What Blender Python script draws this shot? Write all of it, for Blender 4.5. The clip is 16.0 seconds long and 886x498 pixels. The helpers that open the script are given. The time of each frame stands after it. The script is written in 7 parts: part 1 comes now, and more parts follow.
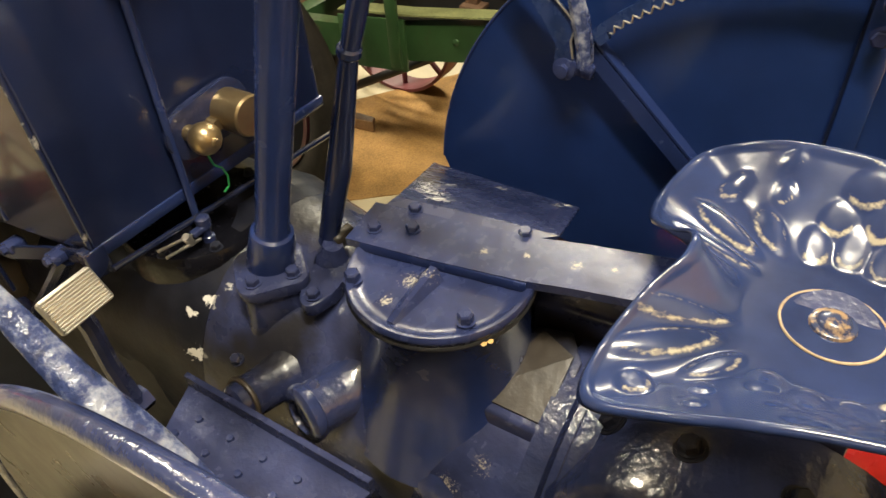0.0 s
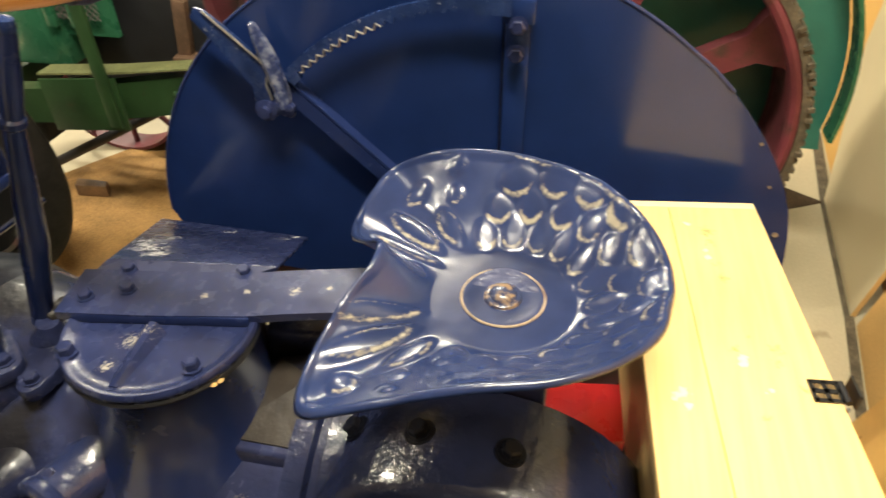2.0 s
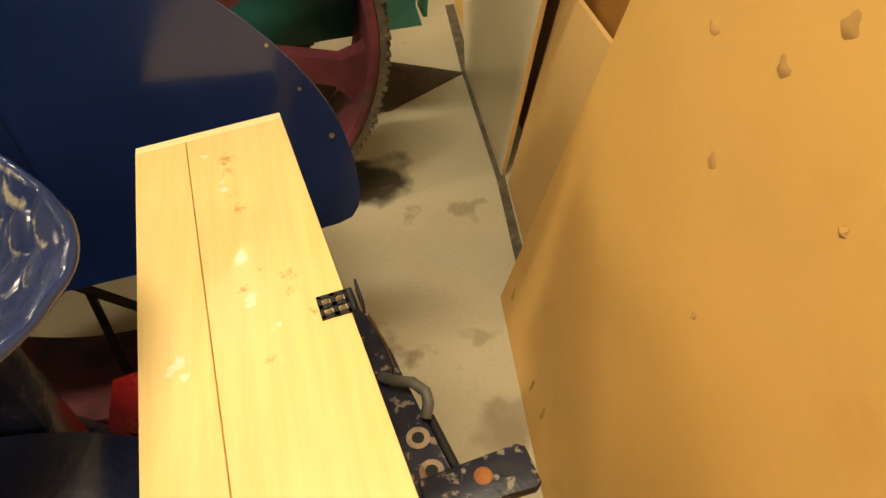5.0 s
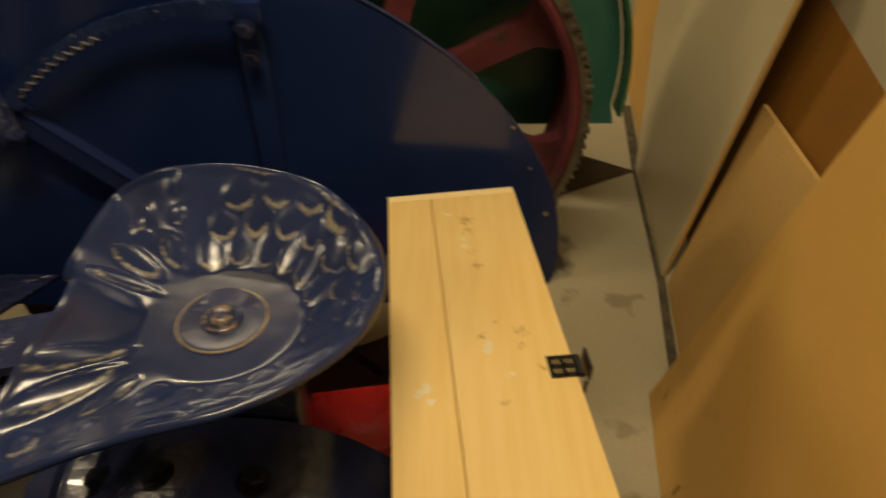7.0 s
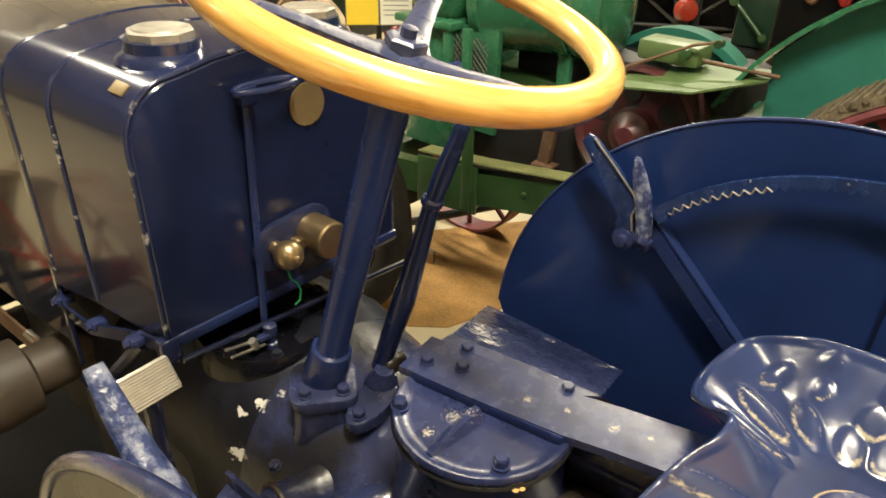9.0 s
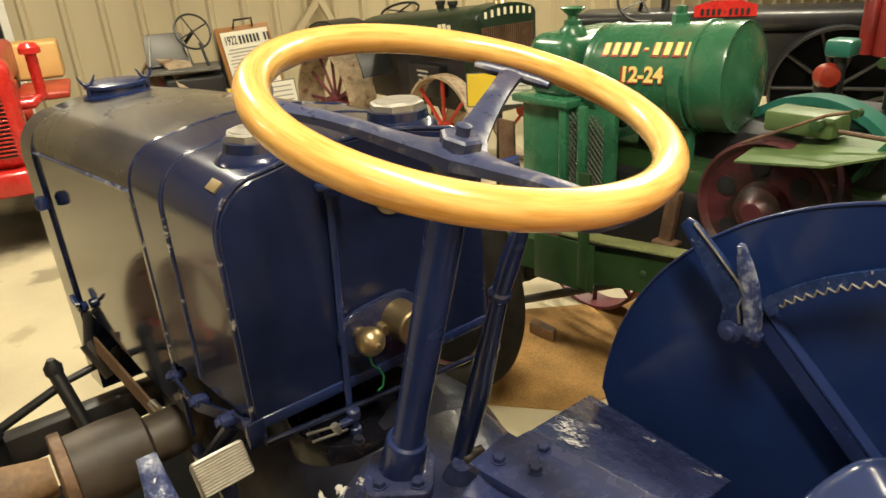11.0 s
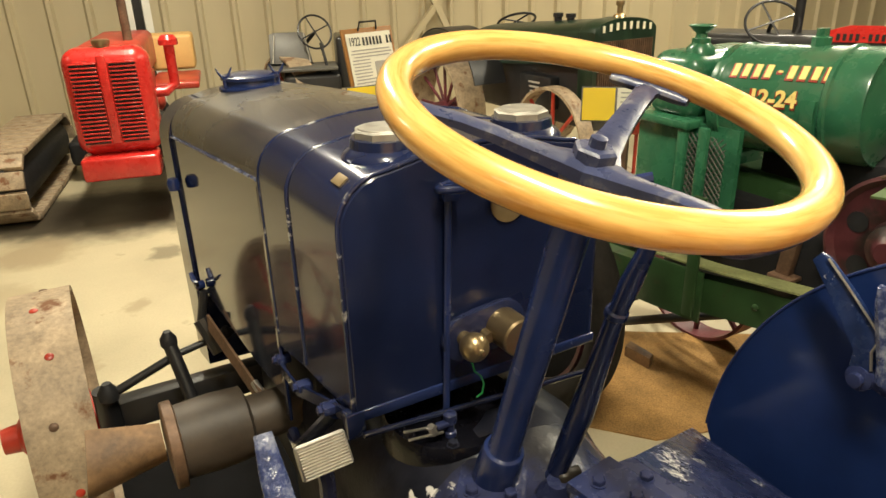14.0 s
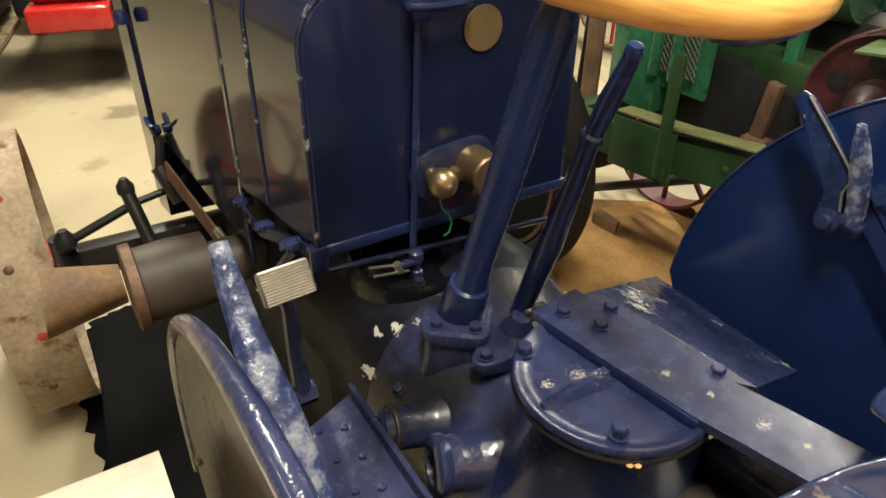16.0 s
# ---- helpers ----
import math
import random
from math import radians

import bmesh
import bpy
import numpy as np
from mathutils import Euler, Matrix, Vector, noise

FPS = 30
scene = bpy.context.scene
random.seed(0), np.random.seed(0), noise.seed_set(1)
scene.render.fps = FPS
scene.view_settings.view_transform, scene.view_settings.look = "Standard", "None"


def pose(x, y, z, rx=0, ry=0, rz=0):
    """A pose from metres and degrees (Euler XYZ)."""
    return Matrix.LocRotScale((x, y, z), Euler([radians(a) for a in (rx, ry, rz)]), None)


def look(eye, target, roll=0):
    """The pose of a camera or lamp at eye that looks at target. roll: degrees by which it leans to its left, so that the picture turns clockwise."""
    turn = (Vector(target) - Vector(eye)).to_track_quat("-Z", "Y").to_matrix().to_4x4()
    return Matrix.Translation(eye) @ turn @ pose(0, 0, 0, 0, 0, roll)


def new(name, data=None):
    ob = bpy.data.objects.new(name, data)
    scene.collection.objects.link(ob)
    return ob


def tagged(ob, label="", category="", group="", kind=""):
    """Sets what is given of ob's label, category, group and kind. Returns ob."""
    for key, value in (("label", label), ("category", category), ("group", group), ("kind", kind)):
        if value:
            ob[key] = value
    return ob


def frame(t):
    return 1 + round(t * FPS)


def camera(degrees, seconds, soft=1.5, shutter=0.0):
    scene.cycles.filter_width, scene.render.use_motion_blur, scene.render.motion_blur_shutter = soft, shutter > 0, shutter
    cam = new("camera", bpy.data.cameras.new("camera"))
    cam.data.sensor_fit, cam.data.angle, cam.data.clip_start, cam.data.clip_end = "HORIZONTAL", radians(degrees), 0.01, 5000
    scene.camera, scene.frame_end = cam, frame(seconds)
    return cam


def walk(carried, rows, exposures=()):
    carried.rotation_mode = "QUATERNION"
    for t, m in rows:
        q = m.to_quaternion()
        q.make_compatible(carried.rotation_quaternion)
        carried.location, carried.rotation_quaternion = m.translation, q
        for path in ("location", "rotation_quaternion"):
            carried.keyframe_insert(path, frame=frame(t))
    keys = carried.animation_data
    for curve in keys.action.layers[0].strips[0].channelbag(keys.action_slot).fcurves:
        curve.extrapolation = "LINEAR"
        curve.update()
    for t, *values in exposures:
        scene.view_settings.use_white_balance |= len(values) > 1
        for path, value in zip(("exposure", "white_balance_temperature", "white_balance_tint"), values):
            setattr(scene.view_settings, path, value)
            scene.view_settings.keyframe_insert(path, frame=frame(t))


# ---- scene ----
cam = camera(65.9, 16.0, 1.5, 0.35)
PATH = [
    (0, (-0.589, 0.471, 1.491), (0.645, 1.349, 0.184), -4.6),
    (0.5, (-0.595, 0.454, 1.496), (0.69, 1.244, 0.182), -3.7),
    (1, (-0.595, 0.426, 1.51), (0.787, 1.061, 0.211), -2.8),
    (1.5, (-0.596, 0.398, 1.519), (0.869, 0.877, 0.245), -1.3),
    (2, (-0.599, 0.356, 1.517), (0.922, 0.696, 0.263), -1.1),
    (2.5, (-0.576, 0.266, 1.511), (0.963, 0.362, 0.237), 1.1),
    (3, (-0.572, 0.165, 1.511), (0.959, 0.055, 0.229), 1.7),
    (3.5, (-0.547, 0.077, 1.495), (0.954, -0.169, 0.197), 1.7),
    (4, (-0.503, 0.024, 1.475), (0.951, -0.217, 0.123), -3.1),
    (4.2, (-0.486, 0.002, 1.457), (0.935, -0.271, 0.076), -3.2),
    (6.3, (-0.487, -0.002, 1.438), (0.841, -0.255, -0.036), -4.2),
    (6.5, (-0.5, 0.037, 1.462), (0.872, -0.178, 0.023), -3.0),
    (7, (-0.544, 0.166, 1.505), (1.006, 0.174, 0.241), -0.5),
    (7.5, (-0.58, 0.285, 1.523), (0.997, 0.625, 0.341), 1.5),
    (8, (-0.596, 0.372, 1.528), (0.916, 1.001, 0.379), 2.2),
    (8.5, (-0.618, 0.429, 1.538), (0.807, 1.33, 0.462), 1.6),
    (9, (-0.64, 0.453, 1.543), (0.698, 1.564, 0.555), 1.7),
    (9.5, (-0.664, 0.456, 1.577), (0.729, 1.595, 0.706), 1.6),
    (10, (-0.633, 0.414, 1.594), (0.791, 1.603, 0.846), 2.0),
    (10.2, (-0.586, 0.403, 1.583), (0.717, 1.709, 0.812), -0.0),
    (12.3, (-0.529, 0.406, 1.556), (0.496, 1.92, 0.745), -4.5),
    (12.5, (-0.533, 0.412, 1.56), (0.496, 1.922, 0.748), -3.7),
    (13, (-0.55, 0.417, 1.567), (0.438, 1.97, 0.782), -3.1),
    (13.5, (-0.565, 0.425, 1.563), (0.35, 2.028, 0.794), -1.9),
    (14, (-0.571, 0.426, 1.56), (0.317, 2.046, 0.792), -1.7),
    (14.5, (-0.573, 0.427, 1.538), (0.312, 2.007, 0.69), -1.0),
    (15, (-0.568, 0.428, 1.516), (0.322, 1.96, 0.588), -0.4),
    (15.5, (-0.565, 0.427, 1.494), (0.322, 1.91, 0.487), 0.2),
    (16, (-0.568, 0.428, 1.473), (0.313, 1.866, 0.398), 0.7),
]
EXPOSURES = [(0, 1.1, 6450, 10), (1, 1.05, 6400, 10), (2, 0.98, 6250, 11), (2.5, 0.8, 6350, 11), (3, 0.28, 6950, 12), (3.5, 0.02, 7300, 12), (4, 0.1, 7200, 12), (6.5, -0.38, 7600, 12), (7, -0.97, 7900, 12), (7.5, -0.72, 7200, 12), (8, -0.2, 6700, 12), (8.5, 0.95, 6500, 10), (9, 0.98, 6550, 10), (10, 0.76, 6600, 9), (12.5, 0.64, 6500, 9), (13.5, 0.62, 6500, 9), (15, 0.68, 6350, 10), (16, 0.66, 6150, 11)]
walk(cam, [(t, look(eye, target, roll)) for t, eye, target, roll in PATH], EXPOSURES)


# ---- light: rows of warm tube lamps under the shed roof ----
world = bpy.data.worlds.new("world")
scene.world = world
world.use_nodes = True
world.node_tree.nodes["Background"].inputs[0].default_value = (1.0, 0.93, 0.82, 1)
world.node_tree.nodes["Background"].inputs[1].default_value = 0.006


def tube_lamp(x, y, z, length, width, turn, power, color):
    data = bpy.data.lights.new("tube_light", "AREA")
    data.shape, data.size, data.size_y = "RECTANGLE", length, width
    data.energy, data.color = power, color
    ob = new("tube_light", data)
    ob.matrix_world = pose(x, y, z, 0, 0, turn)
    up = data.copy()
    up.energy = power * 0.30
    ob = new("tube_light", up)
    ob.matrix_world = pose(x, y, z + 0.03, 180, 0, turn)


WARM = (1.0, 0.92, 0.72)
for lx, ly, lp in ((-0.35, 0.3, 84), (0.0, 4.7, 104), (3.9, 1.9, 112), (5.6, 4.8, 78), (-3.6, 5.0, 20), (-3.6, -0.5, 14)):
    tube_lamp(lx, ly, 3.6, 1.5, 0.14, 80, lp, WARM)


# ---- materials ----
def ramp_node(nt, fac, stops):
    r = nt.nodes.new("ShaderNodeValToRGB")
    el = r.color_ramp.elements
    while len(el) < len(stops):
        el.new(0.5)
    for e, (p, c) in zip(el, stops):
        e.position, e.color = p, (*c, 1)
    nt.links.new(fac, r.inputs[0])
    return r.outputs[0]


def noise_node(nt, scale, detail=4.0, rough=0.55, stretch=None, coord="Object"):
    tc = nt.nodes.new("ShaderNodeTexCoord")
    src = tc.outputs[coord]
    if stretch:
        mp = nt.nodes.new("ShaderNodeMapping")
        mp.inputs["Scale"].default_value = stretch
        nt.links.new(src, mp.inputs[0])
        src = mp.outputs[0]
    n = nt.nodes.new("ShaderNodeTexNoise")
    n.inputs["Scale"].default_value, n.inputs["Detail"].default_value, n.inputs["Roughness"].default_value = scale, detail, rough
    nt.links.new(src, n.inputs["Vector"])
    return n.outputs["Fac"]


def mix_node(nt, fac, a, b, mode="MIX"):
    m = nt.nodes.new("ShaderNodeMix")
    m.data_type, m.blend_type = "RGBA", mode
    for sock, v in ((m.inputs["Factor"], fac), (m.inputs["A"], a), (m.inputs["B"], b)):
        if isinstance(v, (tuple, list)):
            sock.default_value = (*v, 1)
        elif isinstance(v, (int, float)):
            sock.default_value = v
        else:
            nt.links.new(v, sock)
    return m.outputs["Result"]


def material(name, base, rough=0.5, metal=0.0, vary=0.25, vary_scale=3.0, grain=0.0, grain_scale=90.0, bump=0.0, bump_scale=60.0,
             coat=0.0, patch=None, stretch=None, rough_vary=0.1, spec=0.5):
    """Paint, metal or stone: a base colour that varies at two scales, worn patches of a second colour, relief and uneven gloss.
    patch: (colour, scale, from, to, roughness)."""
    m = bpy.data.materials.new(name)
    m.use_nodes = True
    nt = m.node_tree
    bs = nt.nodes["Principled BSDF"]
    dark = tuple(max(0, c * (1 - vary)) for c in base)
    light = tuple(min(1, c * (1 + vary)) for c in base)
    col = ramp_node(nt, noise_node(nt, vary_scale, 5, 0.6, stretch), ((0.3, dark), (0.7, light)))
    if grain:
        fine = ramp_node(nt, noise_node(nt, grain_scale, 3, 0.6, stretch), ((0.3, (1 - grain,) * 3), (0.7, (1 + grain,) * 3)))
        col = mix_node(nt, 1.0, col, fine, "MULTIPLY")
    rr = nt.nodes.new("ShaderNodeMapRange")
    rr.inputs["To Min"].default_value, rr.inputs["To Max"].default_value = max(0.02, rough - rough_vary), min(1, rough + rough_vary)
    nt.links.new(noise_node(nt, vary_scale * 4, 4), rr.inputs[0])
    rough_out = rr.outputs[0]
    if patch:
        pc, ps, p0, p1, pr = patch
        mask = ramp_node(nt, noise_node(nt, ps, 6, 0.65), ((p0, (0, 0, 0)), (p1, (1, 1, 1))))
        col = mix_node(nt, mask, col, pc)
        mr = nt.nodes.new("ShaderNodeMix")
        nt.links.new(mask, mr.inputs[0])
        nt.links.new(rough_out, mr.inputs[2])
        mr.inputs[3].default_value = pr
        rough_out = mr.outputs[0]
    nt.links.new(col, bs.inputs["Base Color"])
    nt.links.new(rough_out, bs.inputs["Roughness"])
    bs.inputs["Metallic"].default_value = metal
    bs.inputs["Coat Weight"].default_value = coat
    bs.inputs["Coat Roughness"].default_value = 0.06
    bs.inputs["Specular IOR Level"].default_value = spec
    if bump:
        b = nt.nodes.new("ShaderNodeBump")
        b.inputs["Strength"].default_value, b.inputs["Distance"].default_value = bump, 0.004
        nt.links.new(noise_node(nt, bump_scale, 4, 0.55, stretch), b.inputs["Height"])
        nt.links.new(b.outputs[0], bs.inputs["Normal"])
    return m


def wood(name, light, dark, along=(1, 12, 12), rough=0.4, coat=0.0, scale=6.0, knots=0.0, coord="Object"):
    """Planed timber with grain drawn out along one axis."""
    m = bpy.data.materials.new(name)
    m.use_nodes = True
    nt = m.node_tree
    bs = nt.nodes["Principled BSDF"]
    g = noise_node(nt, scale, 6, 0.6, along, coord)
    col = ramp_node(nt, g, ((0.36, dark), (0.5, tuple((a * 0.6 + b * 0.4) for a, b in zip(light, dark))), (0.64, light)))
    col = mix_node(nt, 0.35, col, ramp_node(nt, noise_node(nt, 2.5, 3), ((0.3, dark), (0.7, light))))
    if knots:
        k = ramp_node(nt, noise_node(nt, 11, 3, 0.5), ((0.66, (0, 0, 0)), (0.74, (knots,) * 3)))
        col = mix_node(nt, k, col, tuple(c * 0.55 for c in dark))
    nt.links.new(col, bs.inputs["Base Color"])
    bs.inputs["Roughness"].default_value = rough
    bs.inputs["Coat Weight"].default_value = coat
    bs.inputs["Coat Roughness"].default_value = 0.08
    b = nt.nodes.new("ShaderNodeBump")
    b.inputs["Strength"].default_value, b.inputs["Distance"].default_value = 0.15, 0.002
    nt.links.new(g, b.inputs["Height"])
    nt.links.new(b.outputs[0], bs.inputs["Normal"])
    return m


def worn(mat, spots, color, scale=70.0, rough=0.55, edge=0.06, amount=0.5):
    """Wear of a shape of its own and broad mottling, round given places (x, y, z, radius): chips, scrapes and scuffs of
    another colour.
    """
    nt = mat.node_tree
    bs = nt.nodes["Principled BSDF"]
    pos = nt.nodes.new("ShaderNodeNewGeometry").outputs["Position"]
    near = None
    for x, y, z, r in spots:
        d = nt.nodes.new("ShaderNodeVectorMath")
        d.operation = "DISTANCE"
        d.inputs[1].default_value = (x, y, z)
        nt.links.new(pos, d.inputs[0])
        f = nt.nodes.new("ShaderNodeMapRange")
        f.inputs["From Min"].default_value, f.inputs["From Max"].default_value = r, 0.0
        f.inputs["To Max"].default_value = amount
        nt.links.new(d.outputs["Value"], f.inputs[0])
        if near is None:
            near = f.outputs[0]
        else:
            mx = nt.nodes.new("ShaderNodeMath")
            mx.operation = "MAXIMUM"
            nt.links.new(near, mx.inputs[0])
            nt.links.new(f.outputs[0], mx.inputs[1])
            near = mx.outputs[0]
    n = nt.nodes.new("ShaderNodeTexNoise")
    n.inputs["Scale"].default_value, n.inputs["Detail"].default_value, n.inputs["Roughness"].default_value = scale, 5, 0.65
    nt.links.new(pos, n.inputs["Vector"])
    add = nt.nodes.new("ShaderNodeMath")
    nt.links.new(near, add.inputs[0])
    nt.links.new(n.outputs["Fac"], add.inputs[1])
    mask = ramp_node(nt, add.outputs[0], ((0.78, (0, 0, 0)), (0.78 + edge, (1, 1, 1))))
    sock = bs.inputs["Base Color"]
    nt.links.new(mix_node(nt, mask, sock.links[0].from_socket, color), sock)
    rs = bs.inputs["Roughness"]
    if rs.links:
        mr = nt.nodes.new("ShaderNodeMix")
        nt.links.new(mask, mr.inputs[0])
        nt.links.new(rs.links[0].from_socket, mr.inputs[2])
        mr.inputs[3].default_value = rough
        nt.links.new(mr.outputs[0], rs)


BLUE = material("blue_paint", (0.013, 0.024, 0.092), 0.25, vary=0.3, vary_scale=5, bump=0.3, bump_scale=24, coat=0.15, rough_vary=0.08)
BLUE_SEAT = material("blue_seat_paint", (0.018, 0.030, 0.092), 0.21, vary=0.3, vary_scale=8, bump=0.14, bump_scale=26, coat=0.2, rough_vary=0.08)


def rubbed_paint(mat, bare, scale=150.0, rough=0.32):
    """Bare metal where the mesh says that the paint is rubbed off, broken up by fine noise; its tan also paints in warm
    reflections.
    """
    nt = mat.node_tree
    bs = nt.nodes["Principled BSDF"]
    at = nt.nodes.new("ShaderNodeAttribute")
    at.attribute_name = "rubbed"
    add = nt.nodes.new("ShaderNodeMath")
    wide = nt.nodes.new("ShaderNodeMath")
    wide.operation = "ADD"
    nt.links.new(noise_node(nt, scale, 4, 0.6), wide.inputs[0])
    nt.links.new(noise_node(nt, 13, 3, 0.5), wide.inputs[1])
    nt.links.new(at.outputs["Fac"], add.inputs[0])
    nt.links.new(wide.outputs[0], add.inputs[1])
    half = nt.nodes.new("ShaderNodeMath")
    half.operation = "MULTIPLY"
    half.inputs[1].default_value = 0.5
    nt.links.new(add.outputs[0], half.inputs[0])
    mask = ramp_node(nt, half.outputs[0], ((0.80, (0, 0, 0)), (0.98, (0.8, 0.8, 0.8))))
    col, rs = bs.inputs["Base Color"], bs.inputs["Roughness"]
    nt.links.new(mix_node(nt, mask, col.links[0].from_socket, bare), col)
    mr = nt.nodes.new("ShaderNodeMix")
    nt.links.new(mask, mr.inputs[0])
    nt.links.new(rs.links[0].from_socket, mr.inputs[2])
    mr.inputs[3].default_value = rough
    nt.links.new(mr.outputs[0], rs)


rubbed_paint(BLUE_SEAT, (0.40, 0.35, 0.25))
BLUE_WORN = material("worn_blue_paint", (0.021, 0.029, 0.088), 0.26, vary=0.35, vary_scale=9, bump=0.12, bump_scale=40, coat=0.1, rough_vary=0.12, grain=0.1, grain_scale=90)
BLUE_CHIPPED = material("chipped_blue_paint", (0.022, 0.028, 0.078), 0.27, vary=0.35, vary_scale=8, bump=0.03, bump_scale=30, rough_vary=0.13, grain=0.12, grain_scale=110)
WHITEWASH = material("whitewashed_steel", (0.62, 0.55, 0.45), 0.7, vary=0.15, vary_scale=9, bump=0.25, bump_scale=60, grain=0.12)
BLUE_CAST = material("oily_blue_cast", (0.025, 0.031, 0.080), 0.25, vary=0.55, vary_scale=7, bump=0.6, bump_scale=32, coat=0.15, spec=0.4, rough_vary=0.14)
DARK_CAST = material("dark_cast_iron", (0.009, 0.010, 0.018), 0.42, vary=0.6, vary_scale=8, bump=0.4, bump_scale=34, coat=0.0, rough_vary=0.14, spec=0.25, patch=((0.014, 0.011, 0.009), 9, 0.55, 0.7, 0.5))
worn(DARK_CAST, ((-0.163, 1.237, 0.742, 0.026), (-0.182, 1.262, 0.718, 0.024), (-0.21, 1.245, 0.66, 0.038), (-0.14, 1.22, 0.76, 0.02), (-0.19, 1.15, 0.70, 0.016)), (0.7, 0.68, 0.65), 60, 0.5, 0.03)
BLUE_WET = material("glossy_blue_cast", (0.02, 0.027, 0.075), 0.22, vary=0.4, vary_scale=6, bump=0.8, bump_scale=50, coat=0.55, rough_vary=0.1)
BLUE_GUARD = material("blue_guard_paint", (0.010, 0.025, 0.108), 0.20, vary=0.25, vary_scale=2.5, bump=0.05, bump_scale=8, coat=0.2, rough_vary=0.07, spec=0.45)
GUARD_DUSTY = material("dusty_guard_paint", (0.024, 0.022, 0.023), 0.3, vary=0.4, vary_scale=6, bump=0.1, bump_scale=30, grain=0.15)
# beige patches: dust, plus the cream wall's reflection put into the colour
BONNET_DUST_SHEEN = material("dusty_sheen_dark_blue_bonnet", (0.014, 0.018, 0.040), 0.16, vary=0.3, vary_scale=3, bump=0.02, bump_scale=6, coat=0.5, rough_vary=0.06, patch=((0.13, 0.11, 0.075), 3.5, 0.22, 0.80, 0.40), stretch=(3, 0.8, 1))
OILY_BROWN = material("oily_brown_iron", (0.026, 0.020, 0.015), 0.38, vary=0.5, vary_scale=16, bump=0.3, bump_scale=50)
BLUE_TANK = material("blue_tank_paint", (0.010, 0.016, 0.053), 0.17, vary=0.3, vary_scale=3, bump=0.04, bump_scale=9, coat=0.45, rough_vary=0.07)
BLUE_HAMMERED = material("hammered_blue_paint", (0.035, 0.05, 0.14), 0.2, vary=0.5, vary_scale=40, bump=1.0, bump_scale=70, coat=0.4, rough_vary=0.1, patch=((0.24, 0.26, 0.33), 40, 0.48, 0.66, 0.25))
BLUE_DARK = material("dark_blue_hood", (0.008, 0.012, 0.036), 0.10, vary=0.3, vary_scale=3, bump=0.02, bump_scale=6, coat=0.75, rough_vary=0.04)
# dark blue with pale grey flecks, for the tank beads
BLUE_EDGE = material("flecked_edge_paint", (0.012, 0.018, 0.055), 0.15, vary=0.3, vary_scale=10, coat=0.3, patch=((0.30, 0.29, 0.28), 34, 0.58, 0.66, 0.3))
BLUE_BARE = material("half_bare_paint", (0.03, 0.04, 0.09), 0.22, vary=0.3, vary_scale=20, patch=((0.26, 0.17, 0.09), 38, 0.5, 0.58, 0.35))
WHEEL_PAINT = material("worn_grey_blue_paint", (0.038, 0.047, 0.105), 0.3, vary=0.35, vary_scale=14, bump=0.2, bump_scale=60, patch=((0.16, 0.16, 0.18), 26, 0.52, 0.66, 0.4))
PLATE = material("tarnished_plate", (0.22, 0.16, 0.08), 0.5, metal=0.3, vary=0.2, vary_scale=14)
CHIP, PALE_CHIP = (0.42, 0.38, 0.32), (0.62, 0.6, 0.58)
worn(BLUE_WORN, ((-0.079, 0.889, 0.875, 0.03), (-0.07, 0.87, 0.88, 0.028), (-0.126, 0.896, 0.872, 0.02), (0.0, 0.823, 0.89, 0.018), (0.032, 0.705, 0.891, 0.02), (0.045, 0.66, 0.893, 0.012), (0.02, 0.77, 0.89, 0.012)), CHIP, 220, 0.55, 0.1, 0.42)
worn(BLUE_CHIPPED, ((0.108, 0.965, 0.862, 0.06), (0.14, 1.0, 0.845, 0.07), (0.17, 1.03, 0.828, 0.06), (0.20, 1.05, 0.81, 0.06), (0.24, 1.03, 0.79, 0.05), (0.29, 0.85, 0.758, 0.03), (0.32, 0.84, 0.742, 0.03), (0.40, 1.15, 0.69, 0.04), (0.33, 0.98, 0.735, 0.03)), PALE_CHIP, 130, 0.4, 0.08, 0.37)
worn(BLUE_CAST, ((-0.197, 1.06, 0.707, 0.035), (-0.19, 0.94, 0.72, 0.05), (-0.18, 0.90, 0.684, 0.04), (-0.156, 0.74, 0.66, 0.035), (-0.186, 0.78, 0.62, 0.04), (-0.13, 0.62, 0.75, 0.02)), (0.30, 0.26, 0.20), 260, 0.5, 0.12, 0.4)
worn(BLUE_CAST, ((-0.163, 1.237, 0.742, 0.026), (-0.182, 1.262, 0.718, 0.024), (-0.21, 1.245, 0.66, 0.038), (-0.14, 1.22, 0.76, 0.02), (-0.19, 1.15, 0.70, 0.016)), (0.7, 0.68, 0.65), 60, 0.5, 0.03)
worn(BLUE_CAST, ((-0.157, 1.363, 0.749, 0.05), (-0.227, 1.34, 0.654, 0.05), (-0.22, 1.33, 0.70, 0.04), (-0.10, 1.34, 0.78, 0.06), (-0.03, 0.71, 0.78, 0.07)), (0.008, 0.007, 0.006), 30, 0.12, 0.15)
# broad dark mottling, denser towards the bell housing and along the flanks
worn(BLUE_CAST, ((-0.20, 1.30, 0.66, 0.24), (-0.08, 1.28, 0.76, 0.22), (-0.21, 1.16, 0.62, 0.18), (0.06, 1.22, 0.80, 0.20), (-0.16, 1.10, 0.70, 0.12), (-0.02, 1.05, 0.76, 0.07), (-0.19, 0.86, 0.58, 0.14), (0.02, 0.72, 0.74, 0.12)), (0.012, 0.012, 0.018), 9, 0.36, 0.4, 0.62)
